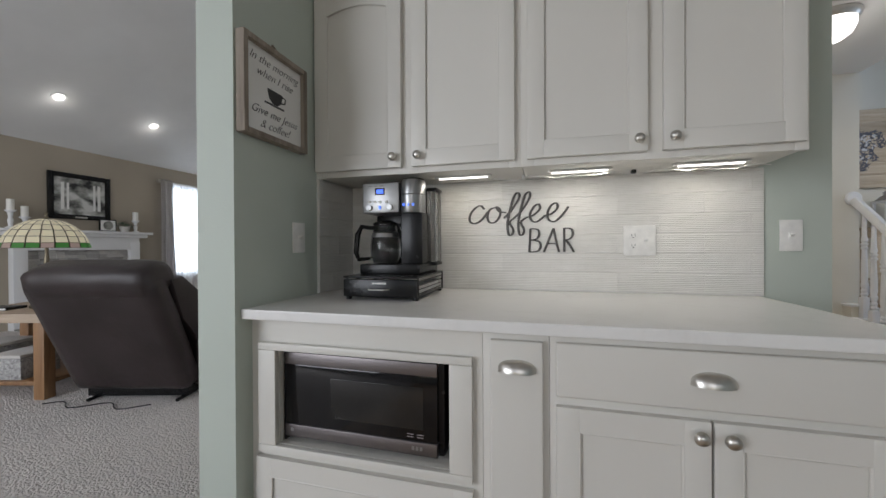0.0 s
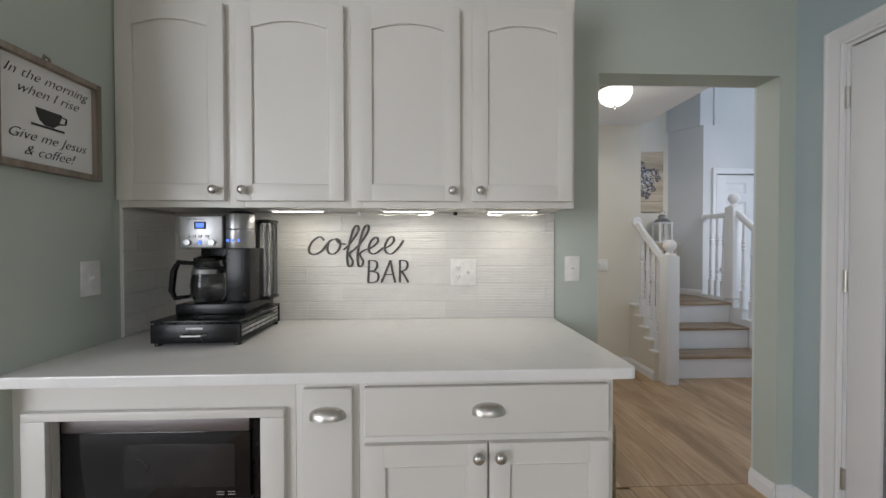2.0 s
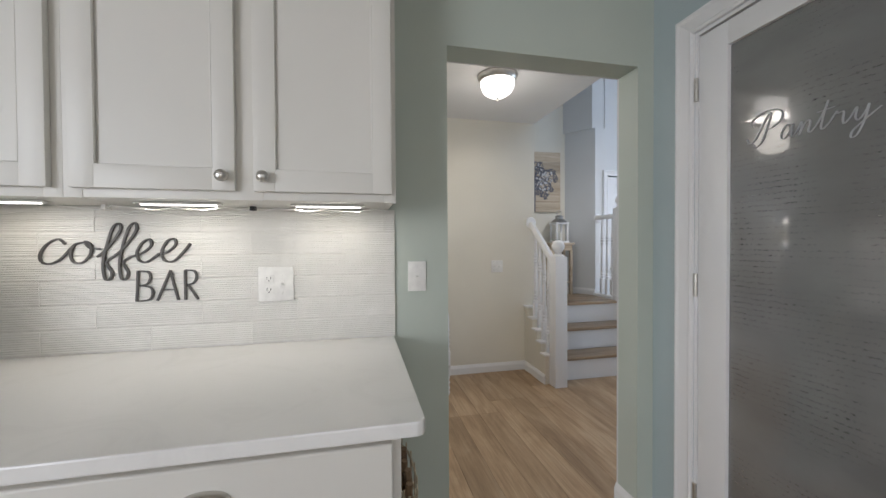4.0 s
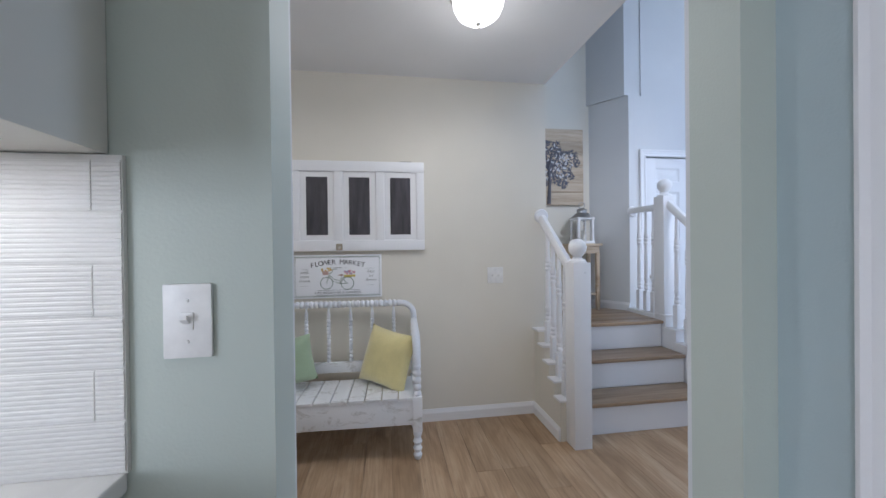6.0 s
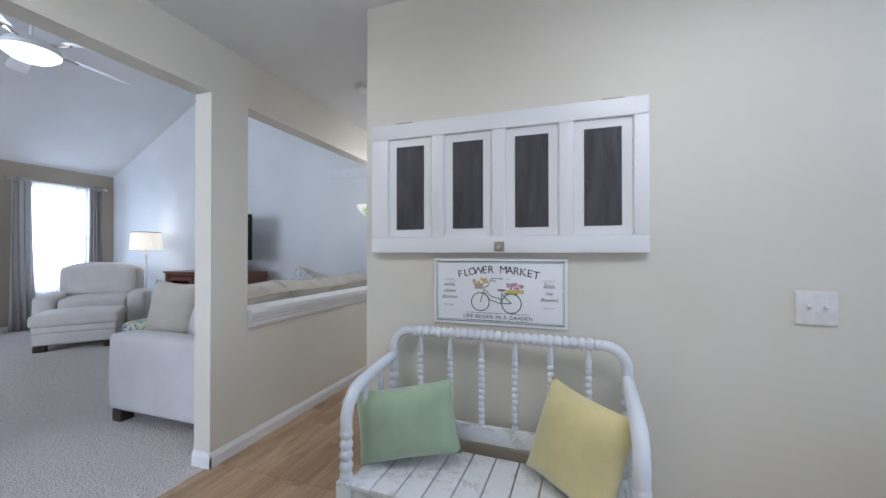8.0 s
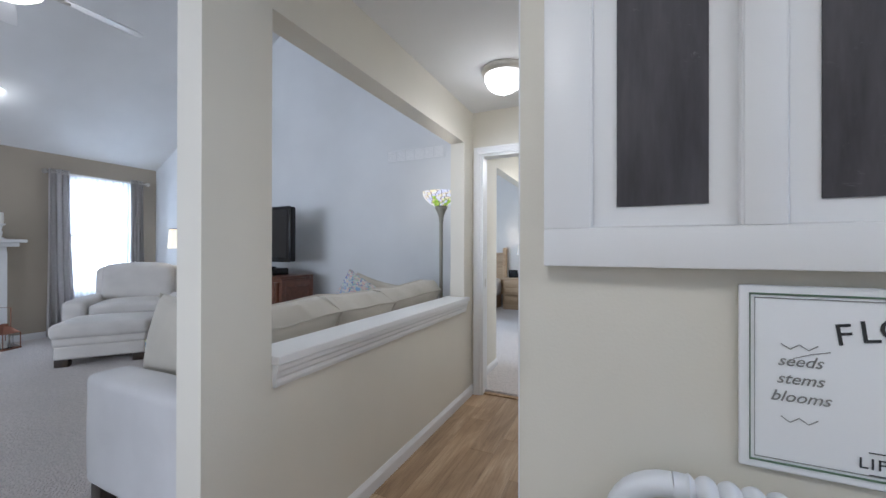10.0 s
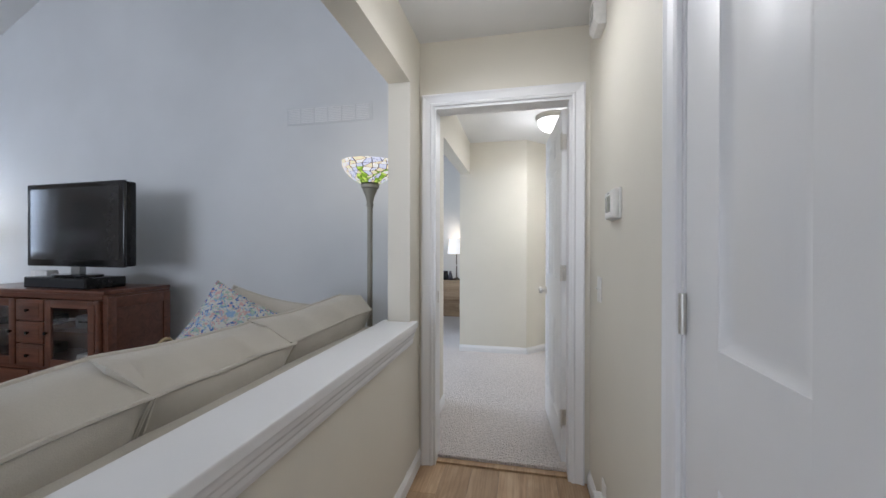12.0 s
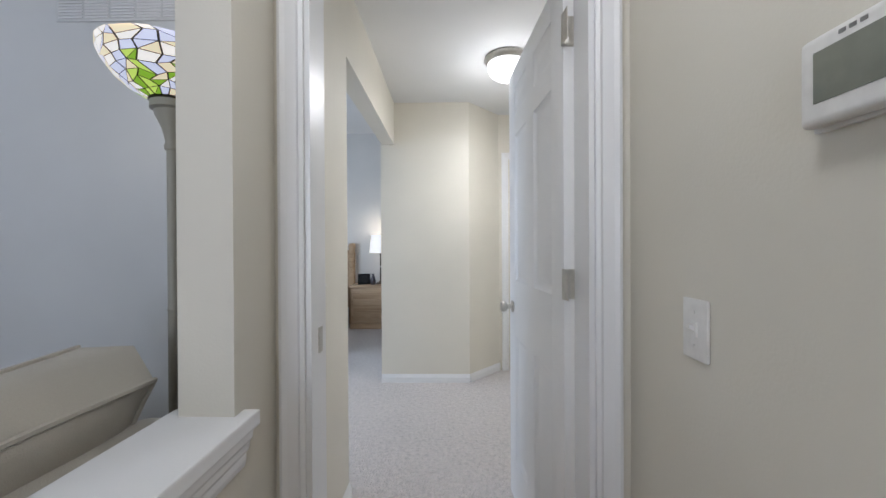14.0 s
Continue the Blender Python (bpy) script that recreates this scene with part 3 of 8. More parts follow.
def switch_plate(name, x, y, z, rz, gangs, label, w=0.070, h=0.115, toggles=()):
    """A wall plate that faces its own -y."""
    th = thing(name, x, y, z, label, "switch" if "switch" in name else "outlet", rz=rz)
    W = w if gangs == 1 else 0.117
    part("plate", box(-W / 2, -0.007, -h / 2, W / 2, -0.0005, h / 2, 0.003), WHITEP, th)
    for i in range(gangs):
        cx = (i - (gangs - 1) / 2) * 0.046
        kind = toggles[i]
        if kind == "t":
            part("toggle", prism([(-0.0075, 0.005), (-0.0195, 0.0105), (-0.0205, 0.004), (-0.0075, -0.005)], cx - 0.005, cx + 0.005, "x"), WHITEP, th)
            part("collar", box(cx - 0.009, -0.0085, -0.014, cx + 0.009, -0.006, 0.014, 0.001), WHITEP, th)
        else:
            for dz in (0.02, -0.02):
                soc = part("socket", box(cx - 0.0165, -0.0095, dz - 0.014, cx + 0.0165, -0.006, dz + 0.014, 0.002), WHITEP, th)
                b = bmesh.new()
                for sx in (-0.006, 0.006):
                    box(cx + sx - 0.001, -0.0102, dz - 0.002, cx + sx + 0.001, -0.0096, dz + 0.006, bm=b)
                box(cx - 0.002, -0.0102, dz - 0.009, cx + 0.002, -0.0096, dz - 0.006, bm=b)
                part("slots", b, BLACK, soc)
        for dz in (0.032, -0.032):
            part("screw", lathe([(0, 0), (0.003, 0), (0.0025, 0.0012), (0, 0.0015)], 10, m=pose(cx, -0.0072, dz, 90, 0, 0)), WHITEP, th)
    return th


def knob(parent, x, y, z, r=0.016):
    part("knob", lathe([(0.007, 0), (0.0055, 0.008), (0.006, 0.012), (r, 0.017), (r * 1.02, 0.022), (r * 0.85, 0.028), (r * 0.4, 0.0315), (0, 0.032)], 20, m=pose(x, y, z, 90, 0, 0)), NICKEL, parent, "round nickel knob")


def cup_pull(parent, x, y, z, w=0.049):
    b = bmesh.new()
    n, k = 16, 7
    g = [[b.verts.new((x - w * math.cos(a), y - 0.028 * math.sin(a) * math.cos(e), z - 0.012 + 0.032 * math.sin(e) * math.sin(a) ** 0.6)) for e in [math.pi / 2 * j / k for j in range(k + 1)]] for a in [math.pi * i / n for i in range(n + 1)]]
    for i in range(n):
        for j in range(k):
            b.faces.new((g[i][j], g[i + 1][j], g[i + 1][j + 1], g[i][j + 1]))
    bmesh.ops.remove_doubles(b, verts=b.verts[:], dist=0.0004)
    bmesh.ops.solidify(b, geom=b.faces[:], thickness=0.002)
    part("cup_pull", b, NICKEL, parent, "nickel cup pull")


def cabinet_door(parent, x0, x1, z0, z1, y, arch=0.0, stile=0.056, rail=0.060):
    """Frame door of thickness 0.02 whose face lies at y; arch lifts the panel's top edge in the middle."""
    zt = z1 - rail - arch
    n = 10
    curve = [(x0 + stile + (x1 - x0 - 2 * stile) * i / n, zt + arch * (1 - (2 * i / n - 1) ** 2)) for i in range(n + 1)]
    door = part("door", prism([(x0 + stile - 0.004, z0 + rail - 0.004)] + [(p[0], p[1] + 0.004) for p in curve] + [(x1 - stile + 0.004, z0 + rail - 0.004)], y + 0.009, y + 0.016, "y"), CAB, parent)
    part("stile", box(x0, y, z0, x0 + stile, y + 0.02, z1, 0.003), CAB, door)
    part("stile", box(x1 - stile, y, z0, x1, y + 0.02, z1, 0.003), CAB, door)
    part("bottom_rail", box(x0 + stile - 0.002, y + 0.0006, z0 + 0.0004, x1 - stile + 0.002, y + 0.02, z0 + rail, 0.003), CAB, door)
    part("top_rail", prism(curve + [(x1 - stile + 0.002, z1 - 0.0004), (x0 + stile - 0.002, z1 - 0.0004)], y + 0.0006, y + 0.02, "y"), CAB, door)
    # bead round the panel
    loop = [(x0 + stile, z0 + rail)] + curve + [(x1 - stile, z0 + rail)]
    part("bead", tube([(p[0], y + 0.004, p[1]) for p in loop], 0.0045, 6, closed=True), CAB, door)
    return door


# ---- kitchen: coffee bar ----
CZ = 0.895           # counter top
ct = setting("counter_top", prism([(-0.826, 0.905), (0.850, 0.905), (0.862, 0.910), (0.868, 0.922), (0.868, YK - 0.001), (-0.826, YK - 0.001)], CZ - 0.031, CZ, "z", 0.004), QUARTZ, "white quartz counter top with an eased edge", "counter top")
# wall cabinets: two units, each with two arched doors
for x0, x1, doors in ((-0.828, 0.008, ((-0.822, -0.444, -0.474), (-0.402, -0.014, -0.372))), (0.008, 0.850, ((0.030, 0.412, 0.384), (0.458, 0.836, 0.486)))):
    cab = thing("wall_cabinet", (x0 + x1) / 2, 1.46, 1.37, "warm white painted wall cabinet with two arched doors", "cabinet", "coffee bar wall cabinets")
    ox, oy, oz = (x0 + x1) / 2, 1.46, 1.37
    part("body", box(x0 + 0.001 - ox, 1.337 - oy, 0.006, x1 - 0.001 - ox, YK - 0.002 - oy, 0.80, 0.001), CAB, cab)
    fr = bmesh.new()
    xs = [x0, doors[0][0] + 0.02, doors[0][1] - 0.02, doors[1][0] + 0.02, doors[1][1] - 0.02, x1]
    for a, c in zip(xs[::2], xs[1::2]):
        box(a - ox, 1.315 - oy, 0, c - ox, 1.336 - oy, 0.80, 0.0015, bm=fr)
    box(x0 + 0.003 - ox, 1.3165 - oy, 0.0015, x1 - 0.003 - ox, 1.335 - oy, 0.045, 0.0015, bm=fr)
    box(x0 + 0.003 - ox, 1.3165 - oy, 0.72, x1 - 0.003 - ox, 1.335 - oy, 0.798, 0.0015, bm=fr)
    part("face_frame", fr, CAB, cab)
    for d0, d1, kx in doors:
        dr = cabinet_door(cab, d0 - ox, d1 - ox, 0.024, 0.738, 1.294 - oy, 0.026)
        knob(dr, kx - ox, 1.294 - oy, 0.062)
setting("crown_moulding", prism([(YK - 0.002, 2.1705), (1.312, 2.1705), (1.306, 2.188), (1.290, 2.205), (1.270, 2.222), (1.262, 2.24), (YK - 0.002, 2.24)], -0.827, 0.862, "x"), CAB, "warm white crown moulding above the wall cabinets", "trim")
# lamp strips and cables under the cabinets
for lx in (-0.234, 0.214, 0.644):
    st = thing("light_bar", lx, 1.45, 1.3745, "slim white lit strip lamp under the wall cabinet", "lamp", "under-cabinet lamps")
    part("housing", box(-0.115, -0.016, -0.006, 0.115, 0.016, 0.0, 0.002), WHITEP, st)
    part("diffuser", box(-0.10, -0.009, -0.0095, 0.10, 0.009, -0.005, 0.002), LEDGLOW, st)
    lamp_area("strip_lamp", (lx, 1.45, 1.363), (lx, 1.47, 0.9), 0.2, 0.02, 0.54, (1.0, 0.93, 0.80))
cable = thing("cable", 0.2, 1.45, 1.37, "thin white lamp cable clipped below the wall cabinets", "cable")
part("wire", tube([(-0.32 + 0.05 * i, 0.03 + 0.02 * math.sin(i * 1.3), -0.006 - 0.005 * (i % 3)) for i in range(20)], 0.0018, 6), WHITEP, cable)
part("clip", box(-0.20, 0.02, -0.016, -0.188, 0.05, 0.0, 0.002), WHITEP, cable)
part("plug", box(0.20, 0.025, -0.014, 0.216, 0.05, 0.0, 0.002), BLACK, cable)

# base cabinets
yb, yf = 0.955, 0.935


def base_box(name, x0, x1, label):
    c = thing(name, (x0 + x1) / 2, 1.28, 0, label, "cabinet", "coffee bar base cabinets")
    o = (x0 + x1) / 2
    part("toe_kick", box(x0 - o, 1.03 - 1.28, 0, x1 - o, 1.05 - 1.28, 0.10), CAB, c)
    return c, o


cab, o = base_box("base_cabinet", -0.828, -0.0755, "warm white base cabinet with a built-in microwave niche")
b = box(-0.828 - o, yb - 1.28, 0.10, -0.726 - o, yb - 1.26, CZ - 0.0315)
for x0, z0, x1, z1 in ((-0.166, 0.10, -0.0755, CZ - 0.0315), (-0.7265, 0.764, -0.1655, CZ - 0.0315), (-0.7265, 0.10, -0.1655, 0.466)):
    box(x0 - o, yb - 1.28, z0, x1 - o, yb - 1.26, z1, bm=b)
part("face_frame", b, CAB, cab)
b = box(-0.79 - o, yf - 1.28, 0.764, -0.101 - o, yf - 1.261, 0.787, 0.004)
for x0, z0, x1, z1 in ((-0.79, 0.466, -0.7265, 0.764), (-0.1655, 0.466, -0.101, 0.764), (-0.79, 0.441, -0.101, 0.466)):
    box(x0 - o, yf - 1.28, z0, x1 - o, yf - 1.261, z1, 0.004, bm=b)
part("niche_trim", b, CAB, cab)
part("side_panel", box(-0.828 - o, yb - 1.26, 0.10, -0.75 - o, 1.60 - 1.28, CZ - 0.033), CAB, cab)
part("side_panel", box(-0.15 - o, yb - 1.26, 0.10, -0.0755 - o, 1.60 - 1.28, CZ - 0.033), CAB, cab)
part("niche_floor", box(-0.7495 - o, yb - 1.26, 0.448, -0.1505 - o, 1.584 - 1.28, 0.4655), CAB, cab)
part("niche_top", box(-0.7495 - o, yb - 1.26, 0.775, -0.1505 - o, 1.584 - 1.28, 0.79), CAB, cab)
part("back_panel", box(-0.7495 - o, 1.585 - 1.28, 0.12, -0.1505 - o, 1.60 - 1.28, 0.80), CAB, cab)
# thin near-black sheets inside the niche, added to stand in for its shade
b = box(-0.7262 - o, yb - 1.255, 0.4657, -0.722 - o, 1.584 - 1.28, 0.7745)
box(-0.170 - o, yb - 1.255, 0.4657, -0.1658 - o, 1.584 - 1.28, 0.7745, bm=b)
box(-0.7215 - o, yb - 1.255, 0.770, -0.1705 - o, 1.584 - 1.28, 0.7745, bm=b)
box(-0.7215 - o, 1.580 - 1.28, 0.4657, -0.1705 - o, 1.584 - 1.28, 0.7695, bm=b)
part("niche_shade", b, plastic("niche_shade_black", (0.02, 0.018, 0.017), 0.5), cab, "thin dark sheets standing in for the shade inside the microwave niche")
cabinet_door(cab, -0.80 - o, -0.10 - o, 0.12, 0.425, yf - 1.28)
cab, o = base_box("base_cabinet", -0.0745, 0.0985, "narrow warm white base cabinet with a nickel cup pull")
part("body", box(-0.0745 - o, yb - 1.28, 0.10, 0.0985 - o, 0.32, CZ - 0.0315, 0.001), CAB, cab)
d = part("door", box(-0.053 - o, yf - 1.28, 0.12, 0.084 - o, yb - 1.2805, 0.840, 0.005, 3), CAB, cab)
cup_pull(d, 0.017 - o, yf - 1.28, 0.772)
cab, o = base_box("base_cabinet", 0.0995, 0.822, "warm white base cabinet with one drawer above two doors")
part("body", box(0.0995 - o, yb - 1.28, 0.10, 0.822 - o, 0.32, CZ - 0.0315, 0.001), CAB, cab)
d = part("drawer_front", box(0.115 - o, yf - 1.28, 0.704, 0.804 - o, yb - 1.2805, 0.841, 0.006, 3), CAB, cab)
cup_pull(d, 0.459 - o, yf - 1.28, 0.776, 0.046)
for x0, x1, kx in ((0.115, 0.4565, 0.430), (0.4625, 0.804, 0.491)):
    d = cabinet_door(cab, x0 - o, x1 - o, 0.12, 0.680, yf - 1.28)
    knob(d, kx - o, yf - 1.28, 0.648)

# microwave in its niche
mw = thing("microwave", -0.459, 1.196, 0.4657, "dark stainless microwave oven with a black glass door", "microwave", rz=-0.6)
mw.scale = (1.03, 1.0, 1.065)
part("body", box(-0.255, -0.205, 0.012, 0.262, 0.17, 0.272, 0.006), BLACK, mw)
dr = part("door", box(-0.252, -0.222, 0.052, 0.245, -0.204, 0.232, 0.004), BLACKGLASS, mw, "black glass door")
part("window", box(-0.09, -0.2235, 0.085, 0.205, -0.2215, 0.20, 0.001), plastic("smoked_window", (0.02, 0.019, 0.018), 0.12), dr)
part("top_band", box(-0.252, -0.225, 0.232, 0.245, -0.204, 0.268, 0.003), DARKSTEEL, mw, "dark steel band")
bb = part("bottom_band", box(-0.252, -0.225, 0.015, 0.245, -0.204, 0.052, 0.003), DARKSTEEL, mw, "dark steel band")
part("emblem", lathe([(0, 0), (0.006, 0), (0.006, 0.001), (0, 0.001)], 16, m=pose(-0.225, -0.225, 0.037, 90, 0, 0)), STEEL, bb)
b = bmesh.new()
for k in range(3):
    box(0.17 + 0.012 * k, -0.2258, 0.030, 0.178 + 0.012 * k, -0.2251, 0.040, bm=b)
part("lettering_bars", b, STEEL, bb)
b = bmesh.new()
for k in range(4):
    box(0.155 + 0.03 * (k % 2), -0.2228, 0.07 - 0.007 * (k // 2), 0.175 + 0.03 * (k % 2), -0.2221, 0.072 - 0.007 * (k // 2), bm=b)
part("key_legend", b, paint("legend_grey", (0.35, 0.3, 0.3), 0.5), dr)
for fx in (-0.22, 0.22):
    for fy in (-0.18, 0.14):
        part("foot", lathe([(0.014, 0), (0.012, 0.012), (0, 0.012)], 10, m=pose(fx, fy, 0.0005)), BLACK, mw)

# backsplash
splash = setting("backsplash", box(-0.8262, YK - 0.0085, CZ + 0.0005, 0.872, YK - 0.0005, 1.374), GROUT, "ridged off-white ceramic tile backsplash", "backsplash")
splash_side = setting("backsplash_side", box(-0.8275, 1.315, CZ + 0.0005, -0.822, YK - 0.0065, 1.374), GROUT, "ridged off-white ceramic tile backsplash on the side wall", "backsplash")


def script(strokes, width, parent, m, material, name="letter"):
    """Handwritten strokes as flat metal bands; a stroke is a list of (x, y) joined by a smooth curve."""
    for s in strokes:
        pts = [Vector((*p, 0)) for p in s]
        dense = []
        for i in range(len(pts) - 1):
            p0, p1, p2, p3 = pts[max(i - 1, 0)], pts[i], pts[i + 1], pts[min(i + 2, len(pts) - 1)]
            for k in range(6):
                u = k / 6
                dense.append(0.5 * (2 * p1 + (p2 - p0) * u + (2 * p0 - 5 * p1 + 4 * p2 - p3) * u * u + (3 * p1 - p0 - 3 * p2 + p3) * u ** 3))
        dense.append(pts[-1])
        rad = []
        for i, p in enumerate(dense):
            d = dense[min(i + 1, len(dense) - 1)] - dense[max(i - 1, 0)]
            rad.append(width * (0.45 + 0.55 * abs(d.y) / max(d.length, 1e-6)))
        b = tube(dense, rad, 8)
        for v in b.verts:
            v.co.z *= 0.004 / width
        b.transform(m)
        part(name, b, material, parent)


# the words coffee BAR in dark metal
word = thing("word_sign", -0.02, YK - 0.012, 1.16, "dark metal script words coffee BAR mounted on the tiles", "sign")
cm = pose(-0.225, -0.002, 0.03, 90, 0, 0)
script([[(0.075, 0.062), (0.055, 0.078), (0.025, 0.06), (0.008, 0.03), (0.012, 0.006), (0.035, 0.0), (0.065, 0.018), (0.09, 0.05)],
        [(0.13, 0.068), (0.10, 0.06), (0.088, 0.03), (0.097, 0.004), (0.122, 0.004), (0.142, 0.03), (0.143, 0.058), (0.128, 0.07), (0.14, 0.05), (0.17, 0.045)],
        [(0.16, 0.02), (0.19, 0.05), (0.225, 0.105), (0.222, 0.128), (0.205, 0.115), (0.188, 0.06), (0.176, 0.0), (0.18, -0.05), (0.195, -0.052), (0.20, -0.03), (0.185, 0.0), (0.205, 0.02)],
        [(0.205, 0.02), (0.235, 0.05), (0.27, 0.105), (0.268, 0.13), (0.25, 0.115), (0.233, 0.06), (0.222, 0.0), (0.226, -0.05), (0.24, -0.052), (0.246, -0.03), (0.232, 0.0), (0.255, 0.02)],
        [(0.255, 0.02), (0.285, 0.03), (0.312, 0.055), (0.308, 0.076), (0.288, 0.066), (0.272, 0.035), (0.277, 0.008), (0.30, 0.002), (0.335, 0.028)],
        [(0.335, 0.028), (0.36, 0.034), (0.384, 0.058), (0.38, 0.078), (0.36, 0.07), (0.344, 0.037), (0.35, 0.008), (0.375, 0.002), (0.405, 0.03), (0.428, 0.062)]], 0.0055, word, cm, CHARCOAL)
bm_ = pose(0.028, -0.002, -0.098, 90, 0, 0)
script([[(0.015, 0.0), (0.018, 0.05), (0.02, 0.1)], [(0.02, 0.1), (0.05, 0.096), (0.056, 0.076), (0.045, 0.056), (0.022, 0.052)], [(0.022, 0.052), (0.056, 0.044), (0.062, 0.022), (0.05, 0.004), (0.015, 0.0)],
        [(0.075, 0.0), (0.095, 0.05), (0.115, 0.1)], [(0.115, 0.1), (0.125, 0.05), (0.137, 0.0)], [(0.086, 0.035), (0.108, 0.036), (0.13, 0.035)],
        [(0.158, 0.0), (0.158, 0.05), (0.158, 0.1)], [(0.158, 0.1), (0.186, 0.096), (0.192, 0.075), (0.182, 0.056), (0.16, 0.05)], [(0.166, 0.05), (0.182, 0.025), (0.196, 0.0)]], 0.0050, word, bm_, CHARCOAL)

switch_plate("wall_outlet", 0.452, YK - 0.0105, 1.107, 0, 2, "white two-gang outlet and switch plate on the backsplash", toggles=("o", "t"), h=0.12)
switch_plate("light_switch", 0.957, YK - 0.0005, 1.121, 0, 1, "white single light switch on the sage wall", toggles=("t",))
switch_plate("light_switch", -0.8275, 1.190, 1.124, 90, 1, "white single light switch on the sage wall beside the cabinet", toggles=("t",))

# wooden framed saying on the side wall
sg = thing("framed_sign", -0.827, 1.049, 1.603, "white framed wooden sign with black script and a cup", "sign", rz=90)
W, H = 0.157, 0.158
for x0, z0, x1, z1 in ((-W, -H, -W + 0.018, H), (W - 0.018, -H, W, H), (-W + 0.018, -H, W - 0.018, -H + 0.018), (-W + 0.018, H - 0.018, W - 0.018, H)):
    part("frame_bar", box(x0, -0.034, z0, x1, -0.001, z1, 0.002), GREYWOOD, sg)
bd = part("board", box(-W + 0.017, -0.016, -H + 0.017, W - 0.017, -0.004, H - 0.017), SIGNWHITE, sg)
for k, (txt, size, z) in enumerate((("In the morning", 0.040, 0.092), ("when I rise", 0.040, 0.050), ("Give me Jesus", 0.040, -0.076), ("& coffee!", 0.040, -0.118))):
    part("lettering", join(bmesh.new(), text_mesh(txt, size, 0.0006, 0.45, -0.0007), pose(0, -0.0168, z, 90, 0, 0)), INK, bd)
part("cup", lathe([(0.012, -0.02), (0.028, -0.008), (0.036, 0.012), (0.038, 0.026), (0, 0.026)], 20, m=Matrix.Translation((0, -0.0165, -0.004)) @ Matrix.Diagonal((1, 0.02, 1, 1))), INK, bd)
part("cup_handle", tube([(0.034, -0.017, 0.016), (0.052, -0.017, 0.014), (0.048, -0.017, -0.004), (0.030, -0.017, -0.008)], 0.0025, 6), INK, bd)
part("saucer", box(-0.05, -0.0172, -0.031, 0.045, -0.0161, -0.025), INK, bd)
part("hanger", tube([(-0.01, -0.012, H), (-0.006, -0.012, H + 0.022), (0.008, -0.012, H + 0.018), (0.01, -0.012, H)], 0.004, 6), GREYWOOD, sg)

# coffee maker on a pod drawer
PX, PY = -0.488, 1.372
pd = thing("pod_drawer", PX, PY, CZ, "black wire-sided coffee pod drawer on the counter", "drawer", rz=1)
part("top_plate", box(-0.165, -0.17, 0.098, 0.165, 0.16, 0.108, 0.004), BLACK, pd)
fr = part("drawer_front", box(-0.163, -0.172, 0.014, 0.163, -0.160, 0.094, 0.005), BLACK, pd)
part("handle", tube([(-0.045, -0.173, 0.05), (-0.035, -0.19, 0.05), (0.035, -0.19, 0.05), (0.045, -0.173, 0.05)], 0.004, 8), NICKEL, fr, "nickel bar handle")
b = bmesh.new()
for k in range(6):
    box(-0.03 + k * 0.0105, -0.1728, 0.072, -0.022 + k * 0.0105, -0.1718, 0.080, bm=b)
part("lettering_bars", b, WHITEP, fr)
part("base_plate", box(-0.163, -0.16, 0.012, 0.163, 0.158, 0.018, 0.002), BLACK, pd)
for sx in (-0.163, 0.157):
    for sy in (-0.155, 0.15):
        part("post", box(sx, sy, 0.01, sx + 0.006, sy + 0.006, 0.10), BLACK, pd)
    for k in range(4):
        part("side_wire", tube([(sx + 0.003, -0.155, 0.03 + k * 0.018), (sx + 0.003, 0.155, 0.03 + k * 0.018)], 0.002, 6), BLACK, pd)
for k in range(7):
    part("coffee_pod", lathe([(0.019, 0), (0.023, 0.04), (0.026, 0.041), (0.026, 0.043), (0, 0.043)], 12, m=pose(0.125, -0.125 + k * 0.042, 0.019)), WHITEP, pd)
for sx in (-0.15, 0.15):
    for sy in (-0.15, 0.14):
        part("foot", lathe([(0.012, 0), (0.010, 0.013), (0, 0.013)], 10, m=pose(sx, sy, 0.0)), BLACK, pd)
pd.scale = (0.87, 1.12, 0.80)
cmk = thing("coffee_maker", PX - 0.006, PY + 0.04, CZ + 0.0865, "black and stainless coffee maker with a glass carafe", "coffee maker", rz=1)
cmk.scale = (0.97, 1.0, 0.915)
part("base", box(-0.128, -0.125, 0, 0.128, 0.13, 0.042, 0.006), BLACK, cmk)
part("rear_tower", box(-0.125, 0.03, 0.04, 0.102, 0.13, 0.385, 0.008), BLACK, cmk)
hd = part("brew_head", box(-0.128, -0.10, 0.262, 0.032, 0.06, 0.392, 0.008), STEEL, cmk, "stainless control panel")
part("display", box(-0.064, -0.1032, 0.345, -0.034, -0.099, 0.363, 0.001), LCD, hd, "blue lit display")
b = bmesh.new()
for bx, bz in ((-0.095, 0.31), (-0.072, 0.31), (-0.05, 0.31), (-0.022, 0.31)):
    box(bx - 0.006, -0.104, bz - 0.005, bx + 0.006, -0.0995, bz + 0.005, 0.001, bm=b)
part("keys", b, WHITEP, hd)
part("display_bezel", box(-0.070, -0.1022, 0.339, -0.028, -0.099, 0.369, 0.001), BLACK, hd)
part("blue_key", box(-0.054, -0.104, 0.278, -0.046, -0.0995, 0.292, 0.001), LCD, hd)
for bx in (-0.095, -0.005):
    part("dial", lathe([(0.013, 0), (0.012, 0.009), (0, 0.01)], 16, m=pose(bx, -0.1, 0.285, 90, 0, 0)), STEEL, hd)
b = bmesh.new()
for k in range(3):
    box(-0.10 + k * 0.024, -0.1008, 0.376, -0.082 + k * 0.024, -0.0999, 0.381, bm=b)
